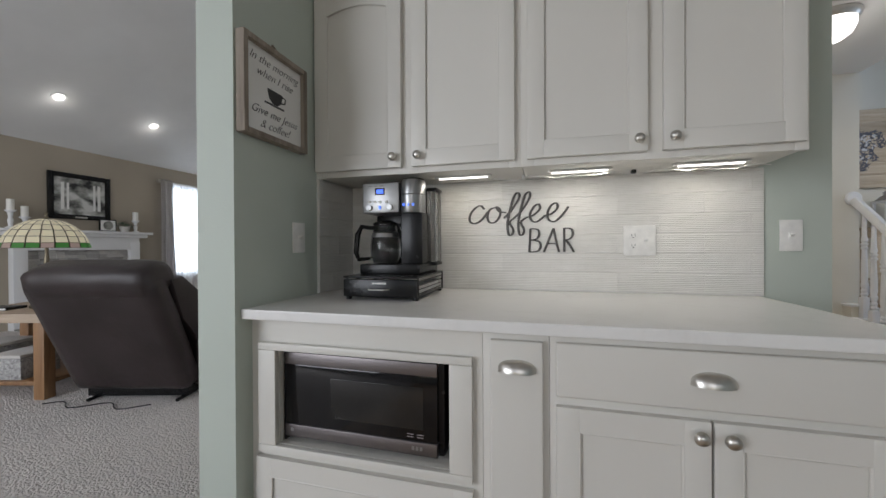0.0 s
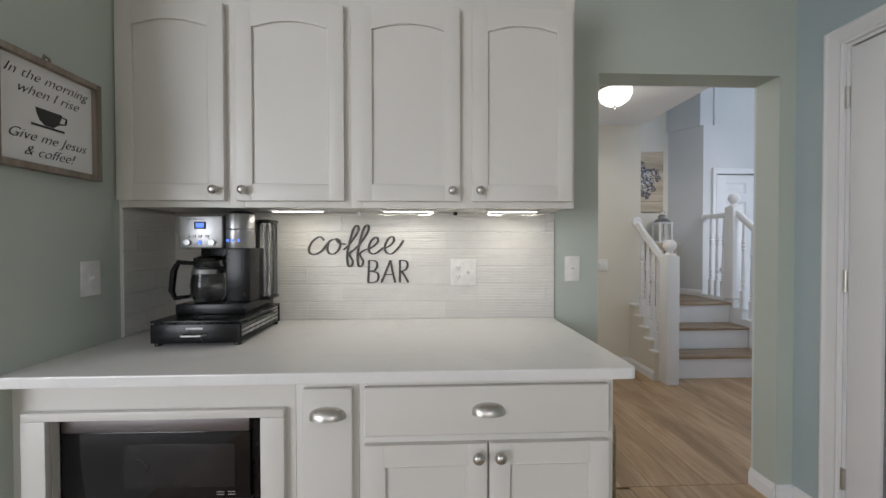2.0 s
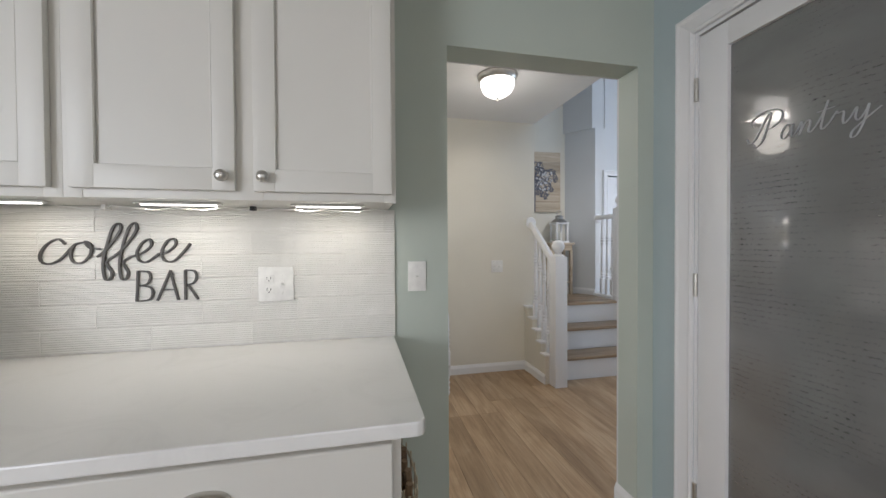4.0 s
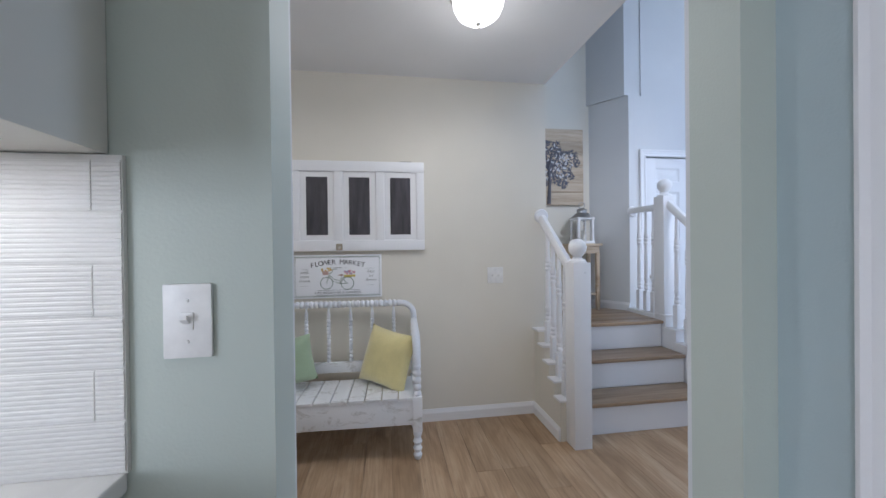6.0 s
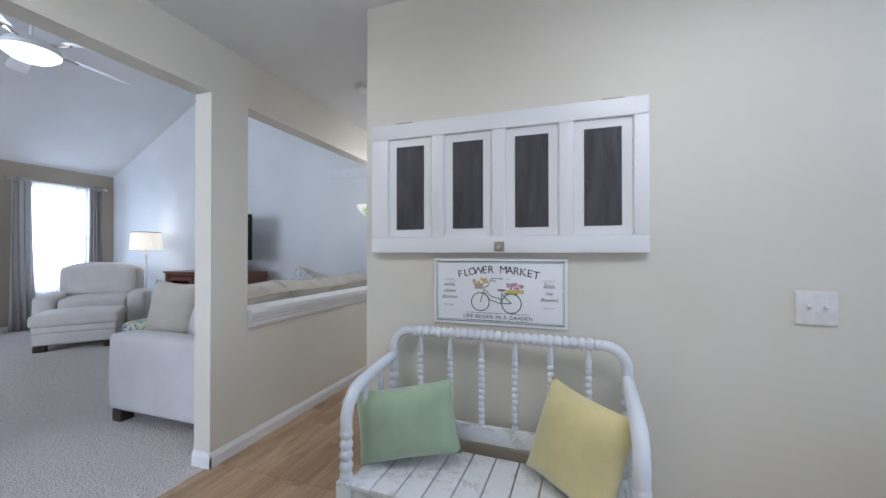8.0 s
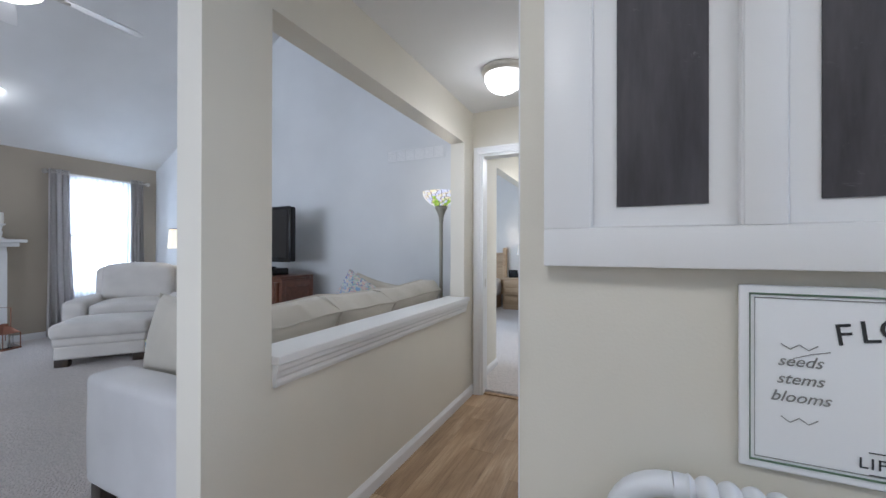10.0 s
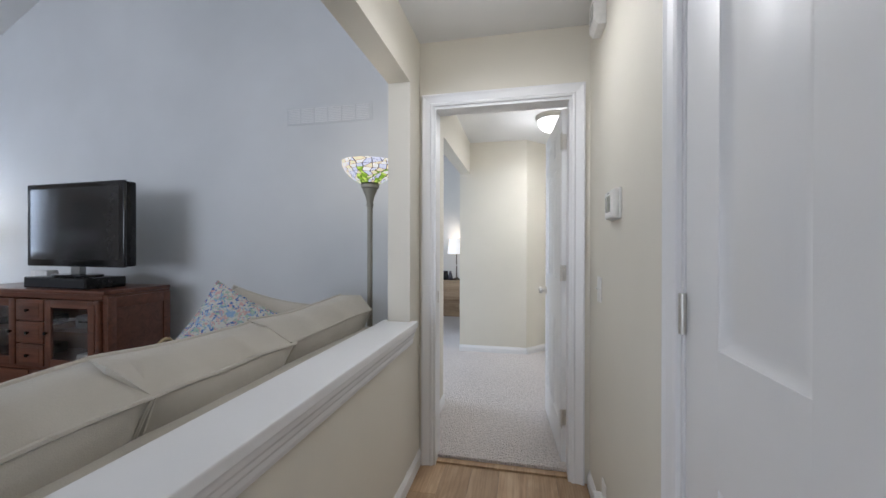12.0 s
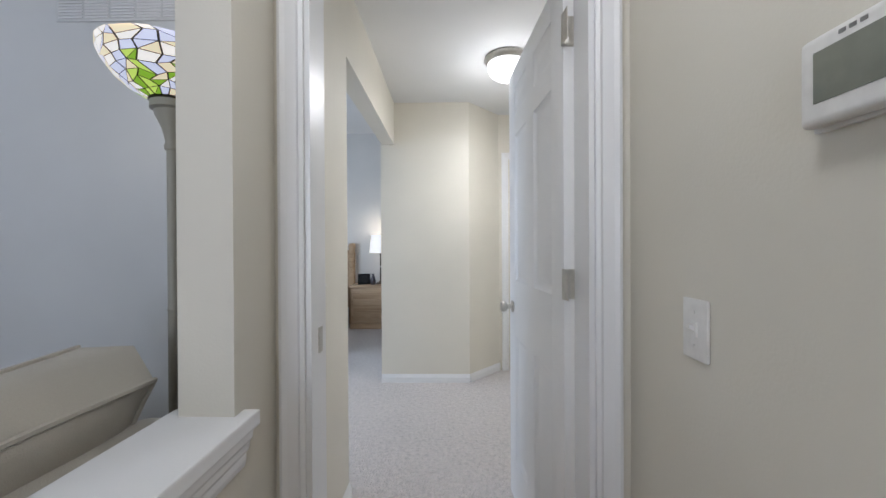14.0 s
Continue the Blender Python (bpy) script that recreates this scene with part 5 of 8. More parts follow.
for p in ([(-0.075, -0.045), (-0.055, 0.02), (-0.04, 0.027)], [(-0.055, 0.01), (-0.03, -0.018), (0.02, -0.032)], [(-0.058, -0.002), (-0.03, -0.035), (0.015, -0.05)], [(0.015, -0.05), (0.022, 0.0)], [(0.015, -0.05), (0.062, -0.048)], [(0.022, -0.01), (0.062, -0.048)], [(0.03, -0.006), (0.09, -0.006)], [(-0.04, 0.027), (-0.03, 0.05), (-0.005, 0.048)]):
    part("bicycle_bar", tube([(q[0], yy, q[1]) for q in p], 0.0017, 6), GREENINK, plate)
part("saddle", box(0.004, yy - 0.001, 0.005, 0.035, yy + 0.0005, 0.012), paint("saddle_brown", (0.28, 0.12, 0.06), 0.5), plate)
part("flower_basket", box(-0.100, yy - 0.0008, 0.012, -0.062, yy + 0.0005, 0.036), paint("basket_pink", (0.55, 0.38, 0.33), 0.5), plate)
random.seed(11)
for cx, cz, n_, cols in ((-0.078, 0.045, 9, ((0.62, 0.42, 0.10), (0.70, 0.50, 0.16))), (0.075, 0.028, 16, ((0.62, 0.28, 0.33), (0.66, 0.42, 0.48), (0.42, 0.36, 0.52)))):
    mats = [paint("petal_colour", c, 0.5) for c in cols]
    for k in range(n_):
        a, r = random.random() * 6.28, random.random() ** 0.5
        part("blossom", lathe([(0, 0), (0.0065, 0), (0.006, 0.0006), (0, 0.0007)], 8, m=pose(cx + 0.034 * r * math.cos(a), yy + 0.0004 - 0.0001 * k, cz + 0.017 * r * math.sin(a), 90, 0, 0)), mats[k % len(mats)], plate)
part("yellow_blossoms", box(0.04, yy - 0.0006, -0.004, 0.115, yy + 0.0004, 0.010), paint("petal_yellow", (0.66, 0.55, 0.14), 0.5), plate)

switch_plate("light_switch", 2.04, YB - 0.0005, 1.02, 0, 2, "white double light switch on the cream wall", toggles=("t", "t"))
baseboard("baseboard_bench", HX1, YB, 2.33, YB, -1)
baseboard("baseboard_foyer_south", OX0 - 0.001, YF + 0.012, -0.66, YF + 0.012, -1)

# ---- stairs ----
RISE, RUN, NY = 0.207, 0.228, 3.195
SX0, SX1 = 2.46, 3.43
stairs = thing("staircase", 2.95, 3.5, 0, "short white staircase with stained oak treads", "stairs", kind="structure")
ox, oy = 2.95, 3.5
for k in range(3):
    y = NY + RUN * k
    z = RISE * (k + 1)
    part("riser", box(SX0 - ox, y + 0.022 - oy, z - RISE + 0.001, SX1 - ox, y + 0.040 - oy, z - 0.0265), TRIM, stairs)
    if k < 2:
        part("tread", box(SX0 - ox, y - oy, z - 0.026, SX1 - ox, y + RUN + 0.021 - oy, z, 0.008, 3), OAK, stairs, "stained oak tread")
LZ = 3 * RISE
for k in range(5):
    y0 = NY + 2 * RUN + (0 if k == 0 else 0.09 + 0.14 * (k - 1))
    y1 = NY + 2 * RUN + 0.09 + 0.14 * k
    part("landing_board", box(2.437 - ox, y0 + 0.001 - oy, LZ - 0.026, 3.438 - ox, min(y1, 4.425) - oy, LZ, 0.008 if k == 0 else 0.0015), OAK, stairs, "stained oak landing board")
part("landing_base", box(2.437 - ox, NY + 2 * RUN + 0.045 - oy, 0, 3.43 - ox, 4.40 - oy, LZ - 0.03), TRIM, stairs)


def curb(x0, x1, ya, za, yb_, zb, n, name="curb"):
    """A side string whose top is stepped into small pads."""
    out, pads = [(ya, 0.0)], []
    for i in range(n):
        a, c = ya + (yb_ - ya) * i / n, ya + (yb_ - ya) * (i + 1) / n
        z = za + (zb - za) * (i + 0.5) / n
        out += [(a, z), (c, z)]
        pads.append((a, c, z))
    part(name, prism([(p[0] - oy, p[1]) for p in out + [(yb_, 0.0)]], x0 - ox, x1 - ox, "x"), CREAM if x0 < 3 else TRIM, stairs)
    for a, c, z in pads:
        part("pad", box(x0 - 0.012 - ox, a - 0.012 - oy, z + 0.0005, x1 + 0.008 - ox, c + 0.004 - oy, z + 0.016, 0.004), TRIM, stairs)
    return pads


def baluster(x, y, z0, z1):
    """Square foot and head with turned shaft."""
    L, h = z1 - z0, 0.0215
    b = box(x - h - ox, y - h - oy, z0, x + h - ox, y + h - oy, z0 + 0.20 * L, 0.003)
    prof = [(0.0205, 0.20), (0.014, 0.212), (0.0215, 0.222), (0.0215, 0.236), (0.015, 0.246), (0.0205, 0.258), (0.0205, 0.270), (0.014, 0.282), (0.0175, 0.298), (0.0215, 0.318), (0.0215, 0.332), (0.016, 0.345), (0.0195, 0.38), (0.0185, 0.50), (0.0155, 0.62), (0.0135, 0.66), (0.0205, 0.672), (0.0205, 0.686), (0.014, 0.696), (0.0215, 0.708), (0.0215, 0.722), (0.014, 0.732), (0.0205, 0.744), (0.0195, 0.758), (0.0145, 0.80), (0.0125, 1.0)]
    lathe([(r, z0 + L * q) for r, q in prof], 16, b, pose(x - ox, y - oy, 0))
    part("baluster", b, TRIM, stairs)


def newel(x, y, z0, zsq, w=0.056, lab="white newel post with a ball top"):
    nw = part("newel_post", box(x - w - ox, y - w - oy, z0, x + w - ox, y + w - oy, zsq, 0.005), TRIM, stairs)
    part("ball_cap", lathe([(w * 0.95, zsq), (w * 0.95, zsq + 0.008), (w * 0.8, zsq + 0.016), (w * 0.55, zsq + 0.022), (w * 0.45, zsq + 0.034), (w * 0.62, zsq + 0.044), (w * 0.9, zsq + 0.068), (w * 0.98, zsq + 0.092), (w * 0.85, zsq + 0.118), (w * 0.5, zsq + 0.138), (0, zsq + 0.144)], 24, m=pose(x - ox, y - oy, 0)), TRIM, nw)
    for hz in (0.06, zsq - 0.06):
        part("bolt_plug", lathe([(0.008, 0), (0.008, 0.003), (0, 0.004)], 10, m=pose(x - ox + 0.02, y - w - oy, z0 * 0 + hz if hz > z0 else z0 + 0.08, 90, 0, 0)), TRIM, nw)


def rail(p0, p1, name="handrail"):
    p0, p1 = Vector(p0), Vector(p1)
    prof = [(-0.026, -0.024), (0.026, -0.024), (0.030, -0.008), (0.026, 0.012), (0.014, 0.026), (-0.014, 0.026), (-0.026, 0.012), (-0.030, -0.008)]
    d = (p1 - p0).normalized()
    side = d.cross(Vector((0, 0, 1))).normalized()
    up = side.cross(d)
    b = bmesh.new()
    rs = [[b.verts.new(p + side * u + up * v - Vector((ox, oy, 0))) for u, v in prof] for p in (p0, p1)]
    for i in range(8):
        b.faces.new((rs[0][i], rs[0][(i + 1) % 8], rs[1][(i + 1) % 8], rs[1][i]))
    b.faces.new(rs[0])
    b.faces.new(rs[1])
    part(name, b, TRIM, stairs)


pads = curb(2.33, 2.452, 3.175, 0.20, YB - 0.001, 0.66, 5)
newel(2.42, 3.12, 0.0, 1.125)
rail((2.42, 3.17, 1.055), (2.395, YB - 0.02, 1.432))
part("rosette", lathe([(0.052, 0), (0.055, 0.008), (0.045, 0.02), (0, 0.022)], 24, m=pose(2.393 - ox, YB - oy, 1.445, 90, 0, 0)), TRIM, stairs)
for a, c, z in pads[:4]:
    y = (a + c) / 2 + 0.02
    baluster(2.395, y, z + 0.016, 1.03 + (y - 3.17) * 0.87)
pads = curb(3.44, 3.56, 3.10, 0.13, 3.746, 0.70, 6)
newel(3.50, 3.05, 0.0, 1.125)
newel(3.50, 3.71, 0.40, 1.615)
rail((3.50, 3.09, 1.075), (3.50, 3.67, 1.555))
for a, c, z in pads[1:6]:
    y = (a + c) / 2
    baluster(3.50, y, z + 0.016, 1.05 + (y - 3.09) * 0.825)
part("landing_curb", box(3.44 - ox, 3.775 - oy, 0, 3.56 - ox, 4.115 - oy, LZ + 0.03, 0.004), TRIM, stairs)
rail((3.50, 3.75, 1.535), (3.487, 4.10, 1.535))
part("rosette", lathe([(0.048, 0), (0.052, 0.008), (0.04, 0.02), (0, 0.022)], 24, m=pose(3.50 - ox, 4.118 - oy, 1.53, 90, 0, 0)), TRIM, stairs)
for k in range(3):
    baluster(3.50, 3.84 + 0.09 * k, LZ + 0.03, 1.515)
baseboard("baseboard_stair_side", 2.33, YB - 0.016, 2.33, 3.18, -1)
ob = baseboard("baseboard_landing", AW0[0], AW0[1], AW1[0], AW1[1], -1, 0.075)
ob.location.z = LZ
ob = baseboard("baseboard_landing_back", 2.437, 4.43, 3.26, 4.43, -1, 0.075)
ob.location.z = LZ

# panelled door behind the stairs
def panel_door(name, w, label, parent_pose, handle=True, kind="structure", st=0.11):
    """Six-panel door leaf: hinge edge at local x=0, leaf along +x, thickness along y, both faces panelled."""
    th = new(name)
    th.matrix_world = parent_pose
    tagged(th, label, "door", kind=kind)
    h, t_ = 2.02, 0.017
    mid = 0.10
    rows = ((0.22, 0.79), (1.045, 1.71), (1.80, 1.93))
    cols = ((st, (w - mid) / 2), ((w + mid) / 2, w - st))
    part("stile", box(0, -t_, 0, st, t_, h, 0.002), TRIM, th)
    part("stile", box(w - st, -t_, 0, w, t_, h, 0.002), TRIM, th)
    part("mullion", box((w - mid) / 2, -t_ + 0.0004, 0.0, (w + mid) / 2, t_ - 0.0004, h), TRIM, th)
    zs = [0.0] + [v for r in rows for v in r] + [h]
    for z0, z1 in zip(zs[::2], zs[1::2]):
        for c0, c1 in cols:
            part("rail", box(c0, -t_ + 0.0002, z0, c1, t_ - 0.0002, z1), TRIM, th)
    for z0, z1 in rows:
        for c0, c1 in cols:
            q = bmesh.new()
            for s in (-1, 1):
                ring = []
                for ins, y in ((0.0, t_ - 0.002), (0.014, t_ - 0.011), (0.030, t_ - 0.011), (0.052, t_ - 0.004)):
                    ring.append([q.verts.new((x, s * y, z)) for x, z in ((c0 + ins, z0 + ins), (c1 - ins, z0 + ins), (c1 - ins, z1 - ins), (c0 + ins, z1 - ins))])
                for r0, r1 in zip(ring, ring[1:]):
                    for i in range(4):
                        q.faces.new((r0[i], r0[(i + 1) % 4], r1[(i + 1) % 4], r1[i]))
                q.faces.new(ring[-1])
            part("panel", q, TRIM, th)
    if handle:
        for s in (-1, 1):
            part("knob", lathe([(0.027, 0), (0.027, 0.006), (0.012, 0.010), (0.011, 0.026), (0.022, 0.034), (0.026, 0.046), (0.022, 0.056), (0, 0.060)], 20, m=pose(w - 0.065, s * t_, 0.92, -90 * s, 0, 0)), NICKEL, th, "satin nickel door knob")
    return th


def hinges(th, zs, x, y, leaf_dir=0):
    for z in zs:
        hg = part("hinge", tube([(x, y, z - 0.045), (x, y, z + 0.045)], 0.007, 10), NICKEL, th, "satin nickel hinge")


casing("closet_casing_entry", "y", 4.12, UD0, UD1, 2.04, -1)
ud = panel_door("door_entry_closet", UD1 - UD0 - 0.006, "white six-panel door behind the stairs", pose(UD1 - 0.003, 4.145, 0.008, 0, 0, 180))
hinges(ud, (0.25, 1.02, 1.80), -0.002, 0.024)

# landing: table, lantern, tree picture
tb = thing("side_table", 3.09, 4.30, LZ, "small honey-coloured wooden table on the landing", "table")
part("tabletop", box(-0.16, -0.11, 0.60, 0.16, 0.11, 0.622, 0.004), PINE, tb)
part("apron", box(-0.14, -0.09, 0.53, 0.14, 0.09, 0.599, 0.002), PINE, tb)
for sx in (-0.125, 0.125):
    for sy in (-0.08, 0.08):
        part("leg", box(sx - 0.016, sy - 0.016, 0, sx + 0.016, sy + 0.016, 0.53, 0.003), PINE, tb)
part("shelf", box(-0.13, -0.085, 0.14, 0.13, 0.085, 0.155, 0.002), PINE, tb)
ln = thing("lantern", 3.10, 4.29, LZ + 0.622, "white wooden candle lantern with a metal top", "lantern")
part("base", box(-0.085, -0.085, 0, 0.085, 0.085, 0.022, 0.003), TRIM, ln)
for sx in (-0.07, 0.07):
    for sy in (-0.07, 0.07):
        part("post", box(sx - 0.009, sy - 0.009, 0.022, sx + 0.009, sy + 0.009, 0.225, 0.001), TRIM, ln)
part("top_frame", box(-0.085, -0.085, 0.225, 0.085, 0.085, 0.245, 0.003), TRIM, ln)
for s in (-1, 1):
    part("pane", box(-0.062, s * 0.07 - 0.001, 0.022, 0.062, s * 0.07 + 0.001, 0.225), GLASS, ln)
part("roof", lathe([(0.10, 0.245), (0.06, 0.285), (0.045, 0.29), (0.045, 0.315), (0.05, 0.32), (0.02, 0.335), (0, 0.336)], 24), STEEL, ln, "galvanised metal top")
part("ring", tube([(0.03 * math.cos(a * math.pi / 8), 0, 0.36 + 0.03 * math.sin(a * math.pi / 8)) for a in range(16)], 0.003, 6, closed=True), STEEL, ln)
part("candle", lathe([(0.03, 0.022), (0.03, 0.13), (0, 0.132)], 18), paint("candle_wax", (0.8, 0.78, 0.7), 0.5), ln)
pt = thing("tree_picture", 2.825, 4.428, 1.99, "pine board picture of a dark cut-out tree", "picture")
for k in range(6):
    part("board", box(-0.36, -0.022, -0.37 + k * 0.1235, 0.36, -0.004, -0.37 + (k + 1) * 0.1235 - 0.002, 0.002), PINE, pt)
TREEINK = paint("tree_grey", (0.10, 0.10, 0.12), 0.6)
part("trunk", tube([(0.0, -0.025, -0.36), (0.01, -0.025, -0.15), (0.0, -0.025, 0.0), (0.03, -0.025, 0.12)], [0.02, 0.014, 0.010, 0.004], 6), TREEINK, pt)
for k in range(6):
    a = radians(20 + 28 * k)
    part("branch", tube([(0.005, -0.025, -0.12 + 0.02 * k), (0.12 * math.cos(a), -0.025, -0.02 + 0.13 * math.sin(a)), (0.24 * math.cos(a), -0.025, 0.0 + 0.23 * math.sin(a))], [0.007, 0.005, 0.002], 5), TREEINK, pt)
random.seed(21)
leaves, pale = bmesh.new(), bmesh.new()
for k in range(900):
    a, r = random.random() * 6.283, random.random() ** 0.55
    rr = 1 + 0.16 * math.sin(5 * a) + 0.08 * math.sin(11 * a + 1)
    x, z, s = 0.30 * r * rr * math.cos(a), 0.02 + 0.215 * r * rr * math.sin(a), 0.014 + 0.012 * random.random()
    c = random.random() * 6.28
    tgt = pale if k % 6 == 0 and r < 0.85 else leaves
    y = -0.0228 - 0.0022 * random.random() - (0.003 if tgt is pale else 0)
    tgt.faces.new([tgt.verts.new((x + s * q * math.cos(c) - s * w_ * 0.5 * math.sin(c), y, z + s * q * math.sin(c) + s * w_ * 0.5 * math.cos(c))) for q, w_ in ((-1, 0), (0, 0.7), (1, 0), (0, -0.7))])
tagged(part("leaves", leaves, TREEINK, pt), kind="stuff")
tagged(part("pale_leaves", pale, paint("leaf_white", (0.6, 0.6, 0.6), 0.6), pt), kind="stuff")


# ---- hall ----
setting("low_wall_cap", box(-0.835, 3.802, 0.818, -0.643, 5.722, 0.852, 0.005), TRIM, "white painted cap on the low wall", "trim")
for x, s in ((HX0, 1), (-0.80, -1)):
    setting("cap_moulding", prism([(x, 0.735), (x + s * 0.010, 0.735), (x + s * 0.014, 0.75), (x + s * 0.014, 0.765), (x + s * 0.020, 0.775), (x + s * 0.022, 0.79), (x + s * 0.028, 0.80), (x + s * 0.030, 0.817), (x, 0.817)], 3.803, 5.70, "y"), TRIM, "white moulding below the low wall cap", "trim")
baseboard("baseboard_low_wall", HX0, 3.531, HX0, YE, 1 * -1)
baseboard("baseboard_column_end", HX0 + 0.014, 3.545, -0.80, 3.545, 1)
baseboard("baseboard_hall_east", HX1, CD1 + 0.064, HX1, YE - 0.02, 1)
casing("hall_door_casing", "y", YE, BD0, BD1, 2.05, -1, 0.064)
setting("hall_door_jamb", box(BD0 + 0.0005, YE - 0.002, 0, BD0 + 0.015, YE + 0.112, 2.049, bm=box(BD1 - 0.015, YE - 0.002, 0, BD1 - 0.0005, YE + 0.112, 2.049, bm=box(BD0 + 0.015, YE - 0.002, 2.034, BD1 - 0.015, YE + 0.112, 2.049))), TRIM, "white door jamb", "jamb")
setting("threshold", box(BD0 + 0.016, YE + 0.02, 0.0, BD1 - 0.016, YE + 0.065, 0.012, 0.002), VINYL, "wooden strip between plank floor and carpet", "threshold")
bdr = panel_door("door_bedroom", 0.725, "open white six-panel door with a nickel knob", pose(BD1 - 0.022, YE + 0.135, 0.012, 0, 0, 93.5))
for z in (0.27, 1.09, 1.835):
    hg = part("hinge", tube([(-0.008, 0.019, z - 0.045), (-0.008, 0.019, z + 0.045)], 0.007, 10), NICKEL, bdr, "satin nickel hinge")
    part("hinge_leaf", box(-0.004, -0.016, z - 0.044, -0.001, 0.016, z + 0.044), NICKEL, hg)
    part("hinge_leaf", box(-0.05, 0.0215, z - 0.044, -0.006, 0.0245, z + 0.044, 0.001), NICKEL, hg)
setting("strike_plate", box(BD0 + 0.015, YE + 0.05, 0.92, BD0 + 0.017, YE + 0.08, 0.99), NICKEL, "nickel strike plate on the jamb", "strike plate")

casing("closet_casing", "x", HX1, CD0, CD1, 2.05, -1, 0.064)
setting("closet_jamb", box(HX1 - 0.001, CD1 - 0.014, 0, HX1 + 0.12, CD1 - 0.0005, 2.049, bm=box(HX1 - 0.001, CD0 + 0.0005, 0, HX1 + 0.12, CD0 + 0.014, 2.049, bm=box(HX1 - 0.001, CD0 + 0.014, 2.036, HX1 + 0.12, CD1 - 0.014, 2.049))), TRIM, "white door jamb", "jamb")
cdr = panel_door("door_closet", CD1 - CD0 - 0.034, "closed white six-panel closet door with a lever handle", pose(HX1 + 0.019, CD1 - 0.017, 0.010, 0, 0, -90), handle=False, st=0.138)
for z in (0.30, 1.09, 1.90):
    part("hinge", tube([(0.0, -0.024, z - 0.045), (0.0, -0.024, z + 0.045)], 0.008, 10), NICKEL, cdr, "satin nickel hinge")
lev = part("lever", tube([(0.765, -0.018, 0.93), (0.765, -0.055, 0.93), (0.75, -0.062, 0.93), (0.68, -0.06, 0.925), (0.65, -0.056, 0.92)], [0.011, 0.010, 0.010, 0.008, 0.007], 10), NICKEL, cdr, "satin nickel lever handle")
part("rose", lathe([(0.032, 0), (0.032, 0.006), (0.02, 0.012), (0, 0.012)], 24, m=pose(0.765, -0.017, 0.93, 90, 0, 0)), NICKEL, lev)

tm = thing("thermostat", HX1 - 0.0005, 5.30, 1.408, "white wall thermostat with a grey display", "thermostat", rz=-90)
tm.scale = (0.92, 0.9, 0.92)
part("back_plate", box(-0.078, -0.010, -0.062, 0.078, 0, 0.062, 0.004), WHITEP, tm)
hs_ = part("housing", box(-0.074, -0.034, -0.058, 0.074, -0.009, 0.058, 0.010, 3), WHITEP, tm)
part("display", box(-0.052, -0.0352, -0.030, 0.030, -0.0335, 0.036, 0.001), plastic("lcd_grey", (0.22, 0.23, 0.19), 0.2), hs_)
b = bmesh.new()
for k in range(3):
    box(-0.02 + 0.012 * k, -0.0349, 0.044, -0.012 + 0.012 * k, -0.0338, 0.049, bm=b)
part("lettering_bars", b, GREYINK, hs_)
switch_plate("light_switch", HX1 - 0.0005, 5.605, 1.055, -90, 1, "white single light switch on the hall wall", toggles=("t",))
switch_plate("light_switch", -0.6995, 6.28, 1.067, 90, 1, "white light switch beyond the hall door", toggles=("t",))
ch_ = thing("door_chime", HX1 - 0.0005, 5.55, 2.28, "white plastic door chime box high on the wall", "door chime", rz=-90)
part("cover", prism([(0, -0.075), (-0.035, -0.075), (-0.050, -0.055), (-0.050, 0.06), (-0.04, 0.075), (0, 0.075)], -0.06, 0.06, "x", 0.003), WHITEP, ch_)
for k in range(5):
    part("slot", box(-0.04, -0.0512, -0.03 + k * 0.015, 0.04, -0.0498, -0.026 + k * 0.015), GREYINK, ch_)
nl = thing("night_light", HX1 - 0.0005, 5.50, 0.18, "white plug-in night light near the floor", "night light", rz=-90)
part("wall_plate", box(-0.035, -0.006, -0.058, 0.035, 0, 0.058, 0.003), WHITEP, nl)
part("lamp_body", box(-0.028, -0.045, -0.075, 0.028, -0.006, 0.0, 0.008, 3), WHITEP, nl)
part("sensor", lathe([(0.006, 0), (0.005, 0.004), (0, 0.005)], 12, m=pose(0, -0.045, -0.05, 90, 0, 0)), BLACK, nl)
sd = thing("smoke_detector", -0.18, 4.36, CH, "white round smoke detector on the hall ceiling", "smoke detector")
part("base", lathe([(0, 0), (0.068, 0), (0.068, -0.012), (0.06, -0.016)], 32), WHITEP, sd)
part("cover", lathe([(0.06, -0.014), (0.056, -0.03), (0.04, -0.038), (0, -0.04)], 32), WHITEP, sd)

# beyond the hall door
for nm, x0, y0, x1, y1 in (("baseboard_vestibule_back", -0.82, 8.17, -0.047, 8.17), ("baseboard_vestibule_angle", -0.047, 8.17, 0.255, 8.50), ("baseboard_vestibule_left", -0.70, YE + 0.115, -0.70, 6.65)):
    baseboard(nm, x0, y0, x1, y1, -1).location.z = FC - 0.012
casing("bathroom_casing", "y", 8.50, 0.345, 0.395, 2.05, -1)
ns = thing("nightstand", -1.36, 10.52, FC, "light pine nightstand with three drawers", "nightstand")
LPINE = wood("light_pine", (0.34, 0.22, 0.12), (0.58, 0.42, 0.26), "x", 0.5)
part("body", box(-0.30, -0.20, 0.08, 0.30, 0.20, 0.60, 0.004), LPINE, ns)
part("top", box(-0.33, -0.23, 0.60, 0.33, 0.22, 0.635, 0.008), LPINE, ns)
part("plinth", box(-0.315, -0.215, 0.0, 0.315, 0.205, 0.08, 0.004), LPINE, ns)
